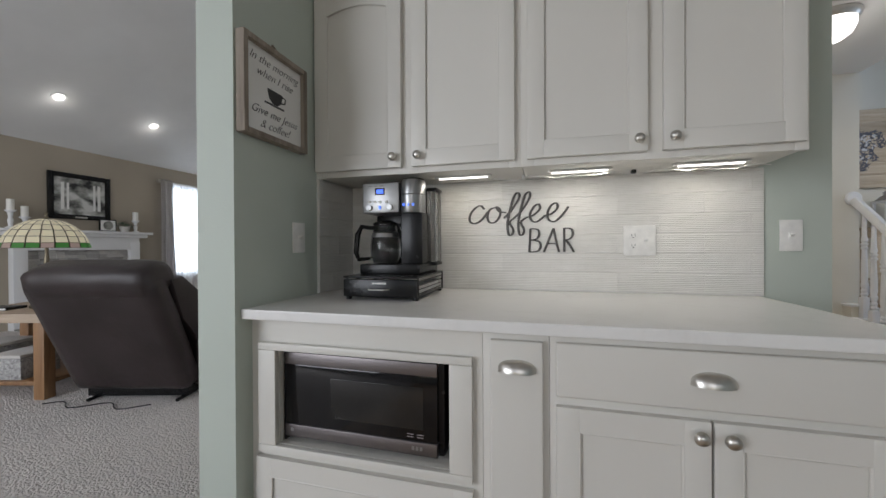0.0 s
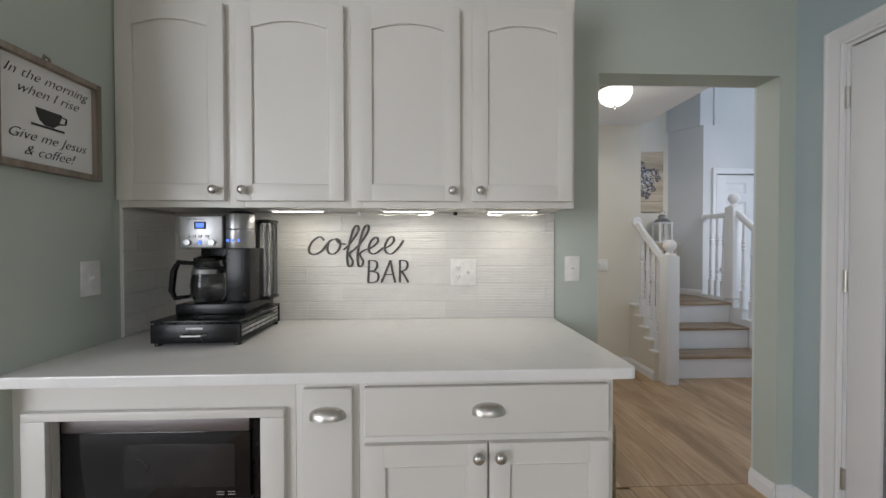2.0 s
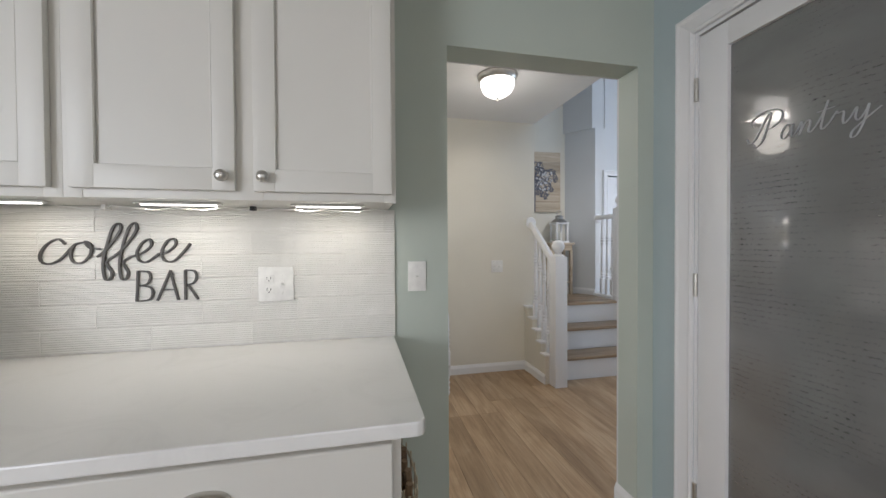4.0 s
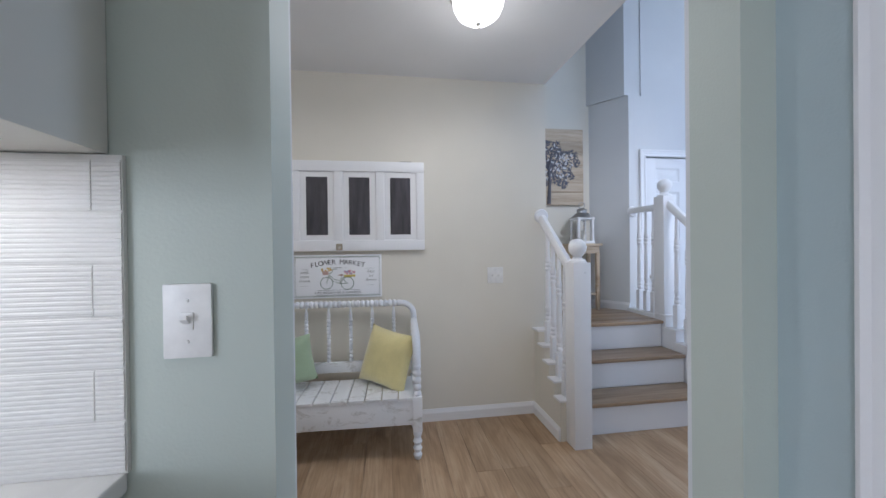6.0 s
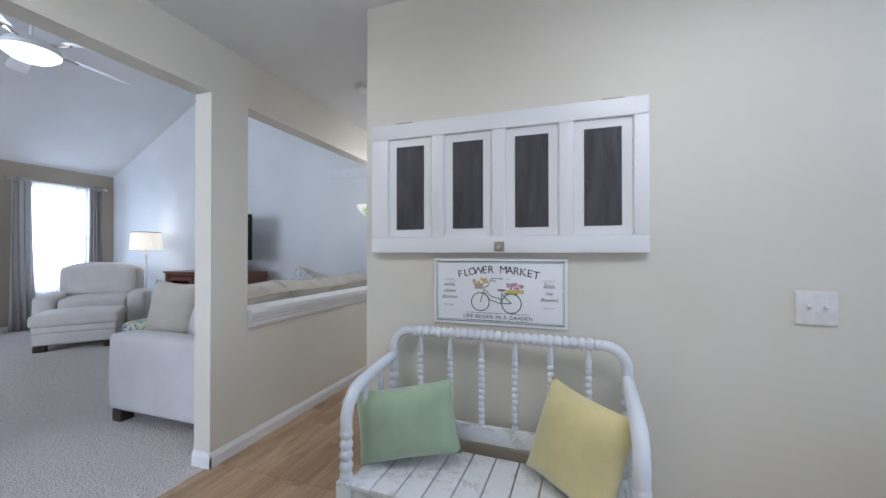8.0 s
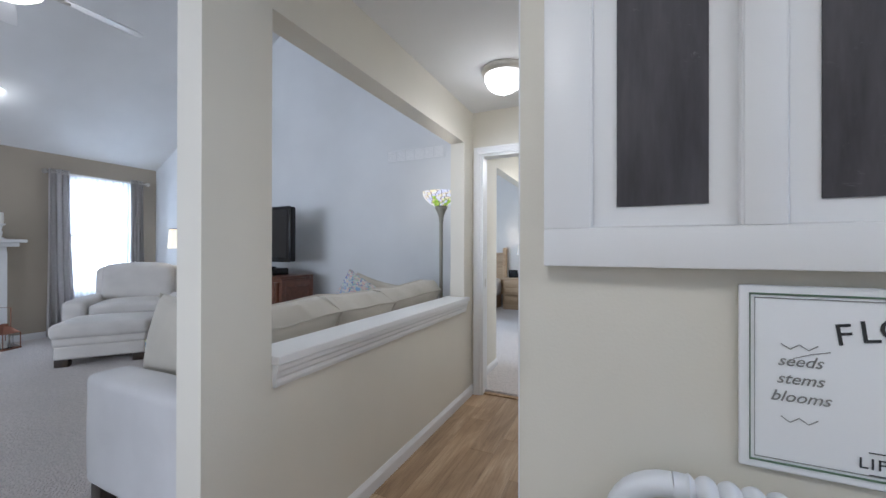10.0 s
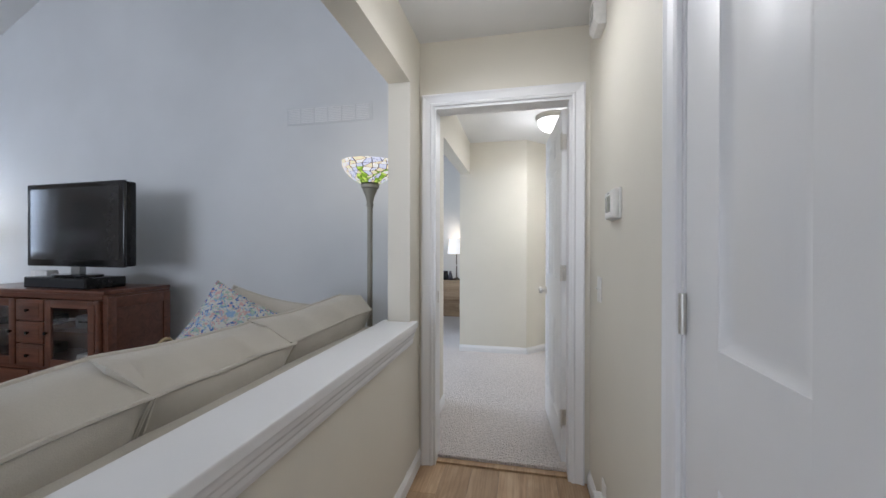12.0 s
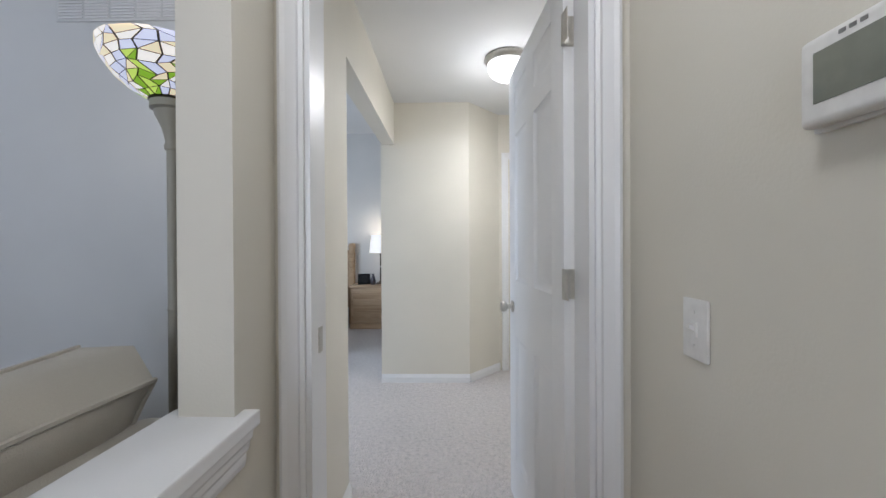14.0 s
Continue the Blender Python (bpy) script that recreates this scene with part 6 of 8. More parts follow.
for k in range(3):
    d = part("drawer", box(-0.27, -0.212, 0.11 + k * 0.163, 0.27, -0.199, 0.26 + k * 0.163, 0.005), LPINE, ns)
    for kx in (-0.14, 0.14):
        part("knob", lathe([(0.008, 0), (0.014, 0.012), (0.016, 0.02), (0, 0.026)], 14, m=pose(kx, -0.212, 0.185 + k * 0.163, 90, 0, 0)), LPINE, d)
tl_ = thing("table_lamp", -1.27, 10.55, FC + 0.636, "slim metal table lamp with a lit white shade", "table lamp")
part("base", lathe([(0.09, 0), (0.09, 0.012), (0.03, 0.03), (0.012, 0.05), (0.010, 0.50), (0, 0.50)], 24), metal("dark_bronze", (0.12, 0.10, 0.08), 0.4), tl_)
part("stem_ring", lathe([(0.02, 0.25), (0.024, 0.262), (0.02, 0.275)], 18), NICKEL, tl_)
part("shade", lathe([(0.165, 0.47), (0.135, 0.74), (0.133, 0.74), (0.163, 0.47)], 32), glow("lit_shade", (1.0, 0.93, 0.82), 0.7), tl_, "lit white fabric shade")
lamp_point("bedside_lamp", (-1.27, 10.55, 1.45), 4, WARM, 0.08)
ck = thing("picture_frame", -1.50, 10.46, FC + 0.636, "small dark tabletop photo frame on the nightstand", "photo frame", rz=10)
part("frame", box(-0.09, -0.01, 0, 0.09, 0.01, 0.16, 0.004), BLACK, ck)
part("glass", box(-0.07, -0.0115, 0.02, 0.07, -0.0095, 0.14), BLACKGLASS, ck)
vase = thing("vase", -1.36, 10.42, FC + 0.636, "small dark vase on the nightstand", "vase")
part("body", lathe([(0.03, 0), (0.045, 0.05), (0.03, 0.11), (0.018, 0.14), (0.022, 0.16)], 20), plastic("dark_glaze", (0.06, 0.05, 0.06), 0.2), vase)
bed = thing("bed", -2.58, 10.0, FC, "pine bed with a tall headboard and pale cover", "bed")
part("headboard", box(-0.80, 0.70, 0.25, 0.80, 0.76, 1.15, 0.01), LPINE, bed)
for s in (-0.83, 0.83):
    part("bed_post", lathe([(0.05, 0), (0.05, 0.5), (0.04, 0.55), (0.05, 0.6), (0.05, 1.18), (0.06, 1.2), (0.045, 1.25), (0, 1.26)], 18, m=pose(s, 0.73, 0)), LPINE, bed)
mb = soft_box(1.55, 1.9, 0.35, 0.08, 0.03, 3, 4)
mb.transform(Matrix.Translation((0, -0.27, 0.25)))
part("mattress", mb, cloth("bed_cover", (0.66, 0.62, 0.56)), bed)
part("bed_base", box(-0.76, -1.2, 0.0, 0.76, 0.68, 0.25, 0.01), LPINE, bed)


# ---- living room ----
LINEN = cloth("oatmeal_linen", (0.52, 0.485, 0.415), 380, 0.08)
IVORY = cloth("pale_upholstery", (0.60, 0.57, 0.53), 380, 0.07)
ARMGREY = cloth("pale_grey_upholstery", (0.60, 0.59, 0.585), 380, 0.06)
CHERRY = wood("cherry_wood", (0.060, 0.022, 0.012), (0.165, 0.062, 0.034), "x", 0.3, 0.08)
DARKWOOD = wood("dark_foot", (0.02, 0.014, 0.01), (0.05, 0.035, 0.025), "z", 0.35)


def leather():
    m, t, b = nt("dark_brown_leather")
    v = coords(t)
    vo, n = node(t, "TexVoronoi", Scale=170), node(t, "TexNoise", Scale=3.5, Detail=6)
    for k in (vo, n):
        t.links.new(v, k.inputs["Vector"])
    t.links.new(ramp(t, n.outputs[0], [(0.3, (0.018, 0.012, 0.012)), (0.75, (0.042, 0.030, 0.030))]), b.inputs["Base Color"])
    b.inputs["Roughness"].default_value = 0.36
    a = t.nodes.new("ShaderNodeMath")
    a.operation = "MULTIPLY_ADD"
    a.inputs[1].default_value = 0.12
    t.links.new(vo.outputs["Distance"], a.inputs[0])
    t.links.new(n.outputs[0], a.inputs[2])
    bump(t, b, a.outputs[0], 0.5, 0.02)
    return m


LEATHER = leather()


def floral(name, base, cols, scale=26):
    m, t, b = nt(name)
    vo = node(t, "TexVoronoi", Scale=scale)
    n = node(t, "TexNoise", Scale=scale * 0.5, Detail=3)
    v = coords(t)
    mixv = t.nodes.new("ShaderNodeVectorMath")
    mixv.operation = "ADD"
    t.links.new(v, n.inputs["Vector"])
    t.links.new(v, mixv.inputs[0])
    sc = t.nodes.new("ShaderNodeVectorMath")
    sc.operation = "SCALE"
    sc.inputs["Scale"].default_value = 0.08
    t.links.new(n.outputs["Color"], sc.inputs[0])
    t.links.new(sc.outputs[0], mixv.inputs[1])
    t.links.new(mixv.outputs[0], vo.inputs["Vector"])
    sep = t.nodes.new("ShaderNodeSeparateColor")
    t.links.new(vo.outputs["Color"], sep.inputs[0])
    stops = [(0.0, base)] + [(0.35 + 0.6 * i / len(cols), c) for i, c in enumerate(cols)]
    r = ramp(t, sep.outputs[0], stops)
    r.node.color_ramp.interpolation = "CONSTANT"
    t.links.new(r, b.inputs["Base Color"])
    b.inputs["Roughness"].default_value = 0.9
    bump(t, b, n.outputs[0], 0.1)
    return m


FLORAL = floral("floral_print", (0.62, 0.62, 0.58), ((0.10, 0.18, 0.45), (0.28, 0.42, 0.62), (0.62, 0.62, 0.58), (0.36, 0.50, 0.42), (0.62, 0.40, 0.38)), 75)
FLORALG = floral("green_print", (0.60, 0.60, 0.52), ((0.20, 0.32, 0.14), (0.14, 0.24, 0.34), (0.55, 0.52, 0.18), (0.60, 0.60, 0.52)), 30)


def piped(name, sx, sy, sz, material, label, m, category="pillow", puff=0.5, pinch=0.05, seed=1, group=""):
    """A cushion with piping round its seam."""
    th = new(name)
    th.matrix_world = m
    tagged(th, label, category, group)
    part("cover", cushion(sx, sy, sz, puff, 16, pinch, seed), material, th)
    n = 40
    pts = []
    for s in range(4):
        for i in range(n // 4):
            u = -1 + 2 * i / (n // 4)
            a, c = ((u, -1), (1, u), (-u, 1), (-1, -u))[s]
            pts.append((a * sx / 2 * (1 - pinch * (1 - c * c) * abs(a) ** 3), c * sy / 2 * (1 - pinch * (1 - a * a) * abs(c) ** 3), 0))
    part("piping", tube(pts, 0.006, 6, closed=True), material, th)
    return th


def boxed_cushion(name, w, h, d, material, label, m, seed, group):
    """A boxed cushion: two crowned faces, a band between them, piping on both seams. Lies in x and y."""
    th = new(name)
    th.matrix_world = m
    tagged(th, label, "cushion", group)
    b = bmesh.new()
    n = 14
    grid = {}

    def rim(u, v, side):
        k = 1 - 0.05 * (1 - v * v) * abs(u) ** 3
        l = 1 - 0.04 * (1 - u * u) * abs(v) ** 3
        sag = 0.010 * noise.noise(Vector((u * 1.7 + seed, v * 1.7, side)))
        return Vector((u * w / 2 * k, v * h / 2 * l + sag, side * d / 2 * (1 + 0.10 * (u * u * v * v))))
    for side in (1, -1):
        for i in range(n + 1):
            for j in range(n + 1):
                u, v = 2 * i / n - 1, 2 * j / n - 1
                p = rim(u, v, side)
                p.z += side * ((0.06 if side > 0 else 0.028) * (max(0, 1 - u ** 4) * max(0, 1 - v ** 4)) ** 0.7 + 0.012 * noise.noise(Vector((u * 3 + seed, v * 3, side * 2.0))) * (1 - u * u) * (1 - v * v))
                grid[side, i, j] = b.verts.new(p)
        for i in range(n):
            for j in range(n):
                q = (grid[side, i, j], grid[side, i + 1, j], grid[side, i + 1, j + 1], grid[side, i, j + 1])
                b.faces.new(q if side > 0 else q[::-1])
    edge = [(i, 0) for i in range(n)] + [(n, j) for j in range(n)] + [(n - i, n) for i in range(n)] + [(0, n - j) for j in range(n)]
    mid = []
    for i, j in edge:
        a, c = grid[1, i, j].co, grid[-1, i, j].co
        p = (a + c) / 2
        o = Vector((p.x / (w / 2), p.y / (h / 2), 0))
        mid.append(b.verts.new(p + 0.034 * o * (1 + 0.5 * noise.noise(Vector((i * 0.6 + seed, j * 0.6, 1.0))))))
    for k in range(len(edge)):
        k2 = (k + 1) % len(edge)
        b.faces.new((grid[1, *edge[k]], mid[k], mid[k2], grid[1, *edge[k2]]))
        b.faces.new((mid[k], grid[-1, *edge[k]], grid[-1, *edge[k2]], mid[k2]))
    for side in (1, -1):
        part("piping", tube([tuple(grid[side, i, j].co + Vector((0, 0, side * 0.002))) for i, j in edge], 0.007, 6, closed=True), material, th)
    bmesh.ops.recalc_face_normals(b, faces=b.faces)
    part("cover", b, material, th)
    return th


# sofa with its back to the low wall
sofa = thing("sofa", -1.34, 4.86, 0.0, "oatmeal linen three-seat sofa backed against the low wall", "sofa")
for nm, sx, sy, sz, x, y, z, bev, mt in (("seat_base", 0.86, 1.94, 0.30, -0.02, -0.06, 0.09, 0.04, LINEN), ("back_frame", 0.16, 2.08, 0.70, 0.40, -0.06, 0.09, 0.05, LINEN), ("arm", 1.05, 0.20, 0.54, -0.05, -1.01, 0.085, 0.045, ARMGREY), ("arm", 0.80, 0.16, 0.50, -0.10, 0.90, 0.085, 0.045, LINEN)):
    b = soft_box(sx, sy, sz, bev, 0.012, 3, 5, 0.004, y)
    b.transform(Matrix.Translation((x, y, z)))
    part(nm, b, mt, sofa)
for k in range(3):
    b = soft_box(0.68, 0.60, 0.16, 0.05, 0.03, 3, 5, 0.006, k * 3.1)
    b.transform(Matrix.Translation((-0.08, -0.605 + 0.58 * k, 0.385)))
    part("seat_cushion", b, LINEN, sofa)
for sx in (-0.50, 0.36):
    for sy in (-1.05, 0.90):
        part("foot", box(sx - 0.045, sy - 0.045, 0, sx + 0.045, sy + 0.045, 0.088, 0.006), DARKWOOD, sofa)
for k, (cy, cw) in enumerate(((4.225, 0.57), (4.79, 0.60), (5.45, 0.71))):
    boxed_cushion("sofa_back_cushion", cw, 0.42, 0.19, LINEN, "plump oatmeal linen back cushion with piped seams on the sofa", pose(-1.13, cy, 0.725, 69, (2, -2, 2)[k], -90 + (-2, 2, -3)[k]), k * 5 + 2, "sofa back cushions")
piped("throw_pillow", 0.46, 0.46, 0.17, LINEN, "beige piped throw pillow leaning on the sofa arm", pose(-1.70, 4.07, 0.750, 80, 3, 4), "pillow", 0.5, 0.09, 4)
piped("throw_pillow", 0.40, 0.40, 0.15, ARMGREY, "pale grey throw pillow beside the sofa arm", pose(-1.44, 4.12, 0.695, 74, -6, -8), "pillow", 0.5, 0.08, 8)
piped("throw_pillow", 0.44, 0.44, 0.15, FLORALG, "green and blue patterned throw pillow on the sofa", pose(-1.74, 4.30, 0.715, 50, 0, 6), "pillow", 0.5, 0.09, 6)
piped("throw_pillow", 0.44, 0.44, 0.15, FLORAL, "blue floral throw pillow at the sofa's far end", pose(-1.60, 5.49, 0.775, 68, 32, 35), "pillow", 0.5, 0.09, 12)
piped("throw_pillow", 0.46, 0.46, 0.17, LINEN, "beige throw pillow at the sofa's far end", pose(-1.58, 5.68, 0.745, 76, 16, 22), "pillow", 0.5, 0.09, 15)
bl = thing("folded_blanket", -1.75, 5.50, 0.586, "folded turquoise blanket laid over a woven basket", "blanket")
for k in range(3):
    b = soft_box(0.34 - 0.02 * k, 0.40, 0.035, 0.015, 0.006, 2, 5, 0.006, k * 2.0)
    b.transform(Matrix.Translation((0.0, 0.02 * k, 0.036 * k)))
    part("fold", b, cloth("turquoise_knit", (0.13, 0.34, 0.40), 150, 0.25), bl)
bl.matrix_world = pose(-2.02, 5.50, 0.562, 0, 4, -38)
bk = thing("basket", -2.04, 5.52, 0.0, "woven basket with a rope handle beside the sofa", "basket")
part("body", lathe([(0.13, 0), (0.16, 0.05), (0.19, 0.54), (0.195, 0.56), (0.18, 0.56), (0.15, 0.06), (0, 0.05)], 28), wood("woven_cane", (0.2, 0.13, 0.07), (0.42, 0.3, 0.18), "z", 0.8), bk)
part("handle", tube([(-0.16 + 0.03 * math.sin(a * math.pi / 10), 0.10 + 0.08 * math.cos(a * math.pi / 10), 0.55 + 0.15 * math.sin(a * math.pi / 10)) for a in range(11)], 0.011, 8), wood("rope", (0.35, 0.25, 0.14), (0.5, 0.38, 0.22), "z", 0.9), bk)
# patterned floor ottoman in front of the sofa
po = thing("pouf", -3.30, 5.10, 0.0, "floral upholstered footstool in front of the sofa", "footstool")
b = soft_box(0.70, 0.50, 0.30, 0.07, 0.05, 3, 6, 0.006, 2)
b.transform(Matrix.Translation((0, 0, 0.10)))
part("cushion_top", b, FLORALG, po)
for sx in (-0.28, 0.28):
    for sy in (-0.18, 0.18):
        part("leg", lathe([(0.015, 0), (0.02, 0.08), (0.03, 0.102), (0, 0.102)], 12, m=pose(sx, sy, 0)), DARKWOOD, po)

# television and its cabinet
tv_c = thing("tv_cabinet", -3.735, 6.16, 0.0, "dark cherry television cabinet with glass doors and drawers", "cabinet")
w2, d2 = 0.70, 0.245
part("top", box(-w2 - 0.03, -d2 - 0.03, 0.90, w2 + 0.03, d2, 0.93, 0.008), CHERRY, tv_c)
for s in (-1, 1):
    part("side_panel", box(s * w2 - 0.02, -d2, 0.0, s * w2 + 0.02, d2, 0.90, 0.003), CHERRY, tv_c)
    part("corner_column", lathe([(0.028, 0.22), (0.03, 0.24), (0.024, 0.26), (0.024, 0.82), (0.03, 0.84), (0.028, 0.86)], 16, m=pose(s * (w2 - 0.045), -d2 - 0.004, 0)), CHERRY, tv_c)
part("back_panel", box(-w2 + 0.02, d2 - 0.02, 0.04, w2 - 0.02, d2 - 0.005, 0.90), CHERRY, tv_c)
part("bottom_panel", box(-w2 + 0.02, -d2 + 0.01, 0.02, w2 - 0.02, d2 - 0.02, 0.06), CHERRY, tv_c)
part("mid_shelf", box(-w2 + 0.02, -d2 + 0.01, 0.315, w2 - 0.02, d2 - 0.02, 0.34), CHERRY, tv_c)
b = bmesh.new()
for y0, y1, z0, z1 in ((-d2 + 0.002, -d2 + 0.06, 0.06, 0.88), (d2 - 0.06, d2 - 0.002, 0.06, 0.88), (-d2 + 0.058, d2 - 0.058, 0.06, 0.14), (-d2 + 0.058, d2 - 0.058, 0.80, 0.88)):
    box(w2 + 0.0205, y0, z0, w2 + 0.029, y1, z1, 0.002, bm=b)
part("side_frame", b, CHERRY, tv_c)
part("top_rail", box(-w2 + 0.02, -d2 - 0.002, 0.862, w2 - 0.02, -d2 + 0.02, 0.899), CHERRY, tv_c)
for k in range(2):
    d = part("bottom_drawer", box(-w2 + 0.03 + k * 0.665, -d2 - 0.015, 0.08, -w2 + 0.685 + k * 0.665, -d2 + 0.005, 0.315, 0.006), CHERRY, tv_c)
    part("knob", lathe([(0.006, 0), (0.012, 0.014), (0.013, 0.022), (0, 0.026)], 12, m=pose(-0.34 + 0.68 * k, -d2 - 0.015, 0.20, 90, 0, 0)), BLACK, d)
for k in range(3):
    d = part("drawer", box(-0.135, -d2 - 0.015, 0.35 + k * 0.170, 0.135, -d2 + 0.02, 0.512 + k * 0.170, 0.006), CHERRY, tv_c)
    part("drawer_panel", box(-0.10, -d2 - 0.018, 0.376 + k * 0.170, 0.10, -d2 - 0.014, 0.486 + k * 0.170, 0.003), CHERRY, d)
    part("knob", lathe([(0.006, 0), (0.012, 0.014), (0.013, 0.022), (0, 0.026)], 12, m=pose(0, -d2 - 0.018, 0.431 + k * 0.170, 90, 0, 0)), BLACK, d)
for s in (-1, 1):
    x0, x1 = sorted((s * 0.15, s * (w2 - 0.08)))
    b = box(x0, -d2 - 0.015, 0.35, x0 + 0.06, -d2 + 0.006, 0.855, 0.004)
    box(x1 - 0.06, -d2 - 0.015, 0.35, x1, -d2 + 0.006, 0.855, 0.004, bm=b)
    box(x0 + 0.058, -d2 - 0.0145, 0.35, x1 - 0.058, -d2 + 0.006, 0.41, 0.004, bm=b)
    box(x0 + 0.058, -d2 - 0.0145, 0.795, x1 - 0.058, -d2 + 0.006, 0.855, 0.004, bm=b)
    d = part("glass_door", b, CHERRY, tv_c)
    part("pane", box(x0 + 0.058, -d2 - 0.006, 0.41, x1 - 0.058, -d2 - 0.003, 0.795), GLASS, d)
    part("knob", lathe([(0.006, 0), (0.012, 0.014), (0.013, 0.022), (0, 0.026)], 12, m=pose(s * 0.18, -d2 - 0.015, 0.605, 90, 0, 0)), BLACK, d)
    part("inner_shelf", box(x0, -d2 + 0.03, 0.595, x1, d2 - 0.03, 0.61), CHERRY, tv_c)
for x, z, sx, sz, mt, lb in ((-0.4, 0.61, 0.36, 0.06, BLACK, "black media player inside the cabinet"), (-0.4, 0.34, 0.34, 0.09, BLACK, "black receiver inside the cabinet"), (0.4, 0.34, 0.30, 0.07, WHITEP, "white game console inside the cabinet"), (0.4, 0.61, 0.32, 0.10, STEEL, "silver player inside the cabinet")):
    e = thing("media_player", -3.735 + x, 6.16, z, lb, "electronics", "devices in the cabinet")
    part("case", box(-sx / 2, -0.12, 0.001, sx / 2, 0.14, sz, 0.006), mt, e)
    part("front_slot", box(-sx * 0.4, -0.1215, sz * 0.5, sx * 0.2, -0.1195, sz * 0.6), BLACKGLASS, e)
tv = thing("television", -3.56, 6.10, 0.93, "black flat-screen television on a stand", "television", rz=-3)
part("stand_foot", prism([(0.22 * math.cos(a * math.pi / 12), 0.12 * math.sin(a * math.pi / 12)) for a in range(24)], 0.086, 0.10, "z", 0.003), BLACKGLASS, tv)
part("neck", box(-0.05, -0.02, 0.10, 0.05, 0.03, 0.20, 0.008), STEEL, tv)
part("housing", box(-0.53, -0.005, 0.165, 0.53, 0.07, 0.82, 0.02, 3), BLACK, tv)
part("bezel", box(-0.535, -0.03, 0.16, 0.535, -0.004, 0.825, 0.012, 3), plastic("gloss_black", (0.010, 0.010, 0.011), 0.1), tv)
part("screen", box(-0.485, -0.0325, 0.215, 0.485, -0.029, 0.785, 0.001), plastic("screen_glass", (0.022, 0.021, 0.021), 0.2), tv, "dark switched-off screen")
sb = thing("sound_bar", -3.56, 6.10, 0.93, "flat black speaker base under the television", "speaker", rz=-3)
part("case", box(-0.34, -0.15, 0.001, 0.34, 0.12, 0.084, 0.006), BLACK, sb)
part("grille", box(-0.32, -0.153, 0.01, 0.32, -0.149, 0.075, 0.002), plastic("speaker_cloth", (0.02, 0.02, 0.022), 0.9), sb)
rt = thing("router", -4.08, 6.2, 0.93, "small white network box beside the television", "router")
part("case", box(-0.09, -0.04, 0.0, 0.09, 0.05, 0.12, 0.012, 3), WHITEP, rt)

# air return grille
vg = thing("wall_vent", -1.66, YT, 2.345, "white return air grille high on the wall", "vent")
part("frame", box(-0.385, -0.008, -0.075, 0.385, -0.001, 0.075, 0.003), PALE, vg)
for k in range(6):
    for j in range(9):
        part("slat", box(-0.365 + k * 0.123, -0.014, -0.062 + j * 0.0138, -0.254 + k * 0.123, -0.0075, -0.055 + j * 0.0138), TRIM, vg)


def stained_shade(parent, prof, seg, cols, lead, up, wild=0.75):
    """A leaded shade: irregular shards of coloured glass between dark strips."""
    mats = [glow("stained_glass", c, s) for c, s in cols]
    rows = len(prof) - 1

    def knot(r, k):
        k = k % seg
        a = 2 * math.pi * (k + 0.4 * wild * (r % 2) + wild * noise.noise(Vector((k * 1.73 + 0.4, r * 2.31 + 0.7, seg + 0.5)))) / seg
        s = r + (wild * noise.noise(Vector((k * 2.17 + 0.3, r * 1.39 + 0.6, seg + 7.5))) if 0 < r < rows else 0)
        s = min(max(s, 0), rows - 1e-4)
        i = int(s)
        (r0, z0), (r1, z1) = prof[i], prof[i + 1]
        q = r0 + (r1 - r0) * (s - i)
        return Vector((q * math.cos(a), q * math.sin(a), z0 + (z1 - z0) * (s - i)))
    for r in range(rows):
        for k in range(seg):
            ps = [knot(r, k), knot(r, k + 1), knot(r + 1, k + 1), knot(r + 1, k)]
            shards = [ps] if wild < 0.2 or (k * 3 + r * 5) % 4 else [[ps[0], ps[1], ps[2]], [ps[0], ps[2], ps[3]]]
            for n, sh in enumerate(shards):
                c = sum(sh, Vector()) / len(sh)
                b = bmesh.new()
                out = Vector((c.x, c.y, 0)).normalized() * 0.007
                f = b.faces.new([b.verts.new(c + (p - c) * 0.91 + out) for p in sh])
                bmesh.ops.solidify(b, geom=[f], thickness=0.002)
                part("glass_pane", b, mats[(up(r, k) + n) % len(mats)], parent)
    sh = part("leading", lathe([(p[0] - 0.0035, p[1]) for p in prof] + [(p[0] - 0.0045, p[1] + 0.001) for p in prof[::-1]], 36), lead, parent)


LEAD = metal("lead_came", (0.09, 0.08, 0.065), 0.5)
ANTIQUE = metal("antique_brass", (0.22, 0.19, 0.14), 0.45)
# torchiere behind the sofa
TX, TY = -1.03, 5.98
fl = thing("floor_lamp", TX, TY, 0.0, "tall taupe floor lamp with a lit leaded glass bowl", "floor lamp")
TAUPEM = paint("taupe_metal", (0.35, 0.33, 0.27), 0.45)
part("base", lathe([(0.13, 0), (0.13, 0.015), (0.09, 0.035), (0.03, 0.05), (0.02, 0.08), (0, 0.08)], 30), TAUPEM, fl)
part("pole", lathe([(0.0165, 0.07), (0.0165, 1.03), (0.018, 1.033), (0.018, 1.037), (0.0165, 1.04), (0.0165, 1.50), (0.021, 1.502), (0.023, 1.512), (0.019, 1.522), (0.022, 1.54), (0.028, 1.565), (0.044, 1.60), (0.047, 1.612), (0.056, 1.618), (0.056, 1.638), (0, 1.638)], 24), TAUPEM, fl)
shd = part("shade", lathe([(0.05, 1.637), (0.06, 1.641), (0.05, 1.645)], 24), ANTIQUE, fl, "leaded glass bowl in green, white and lilac")
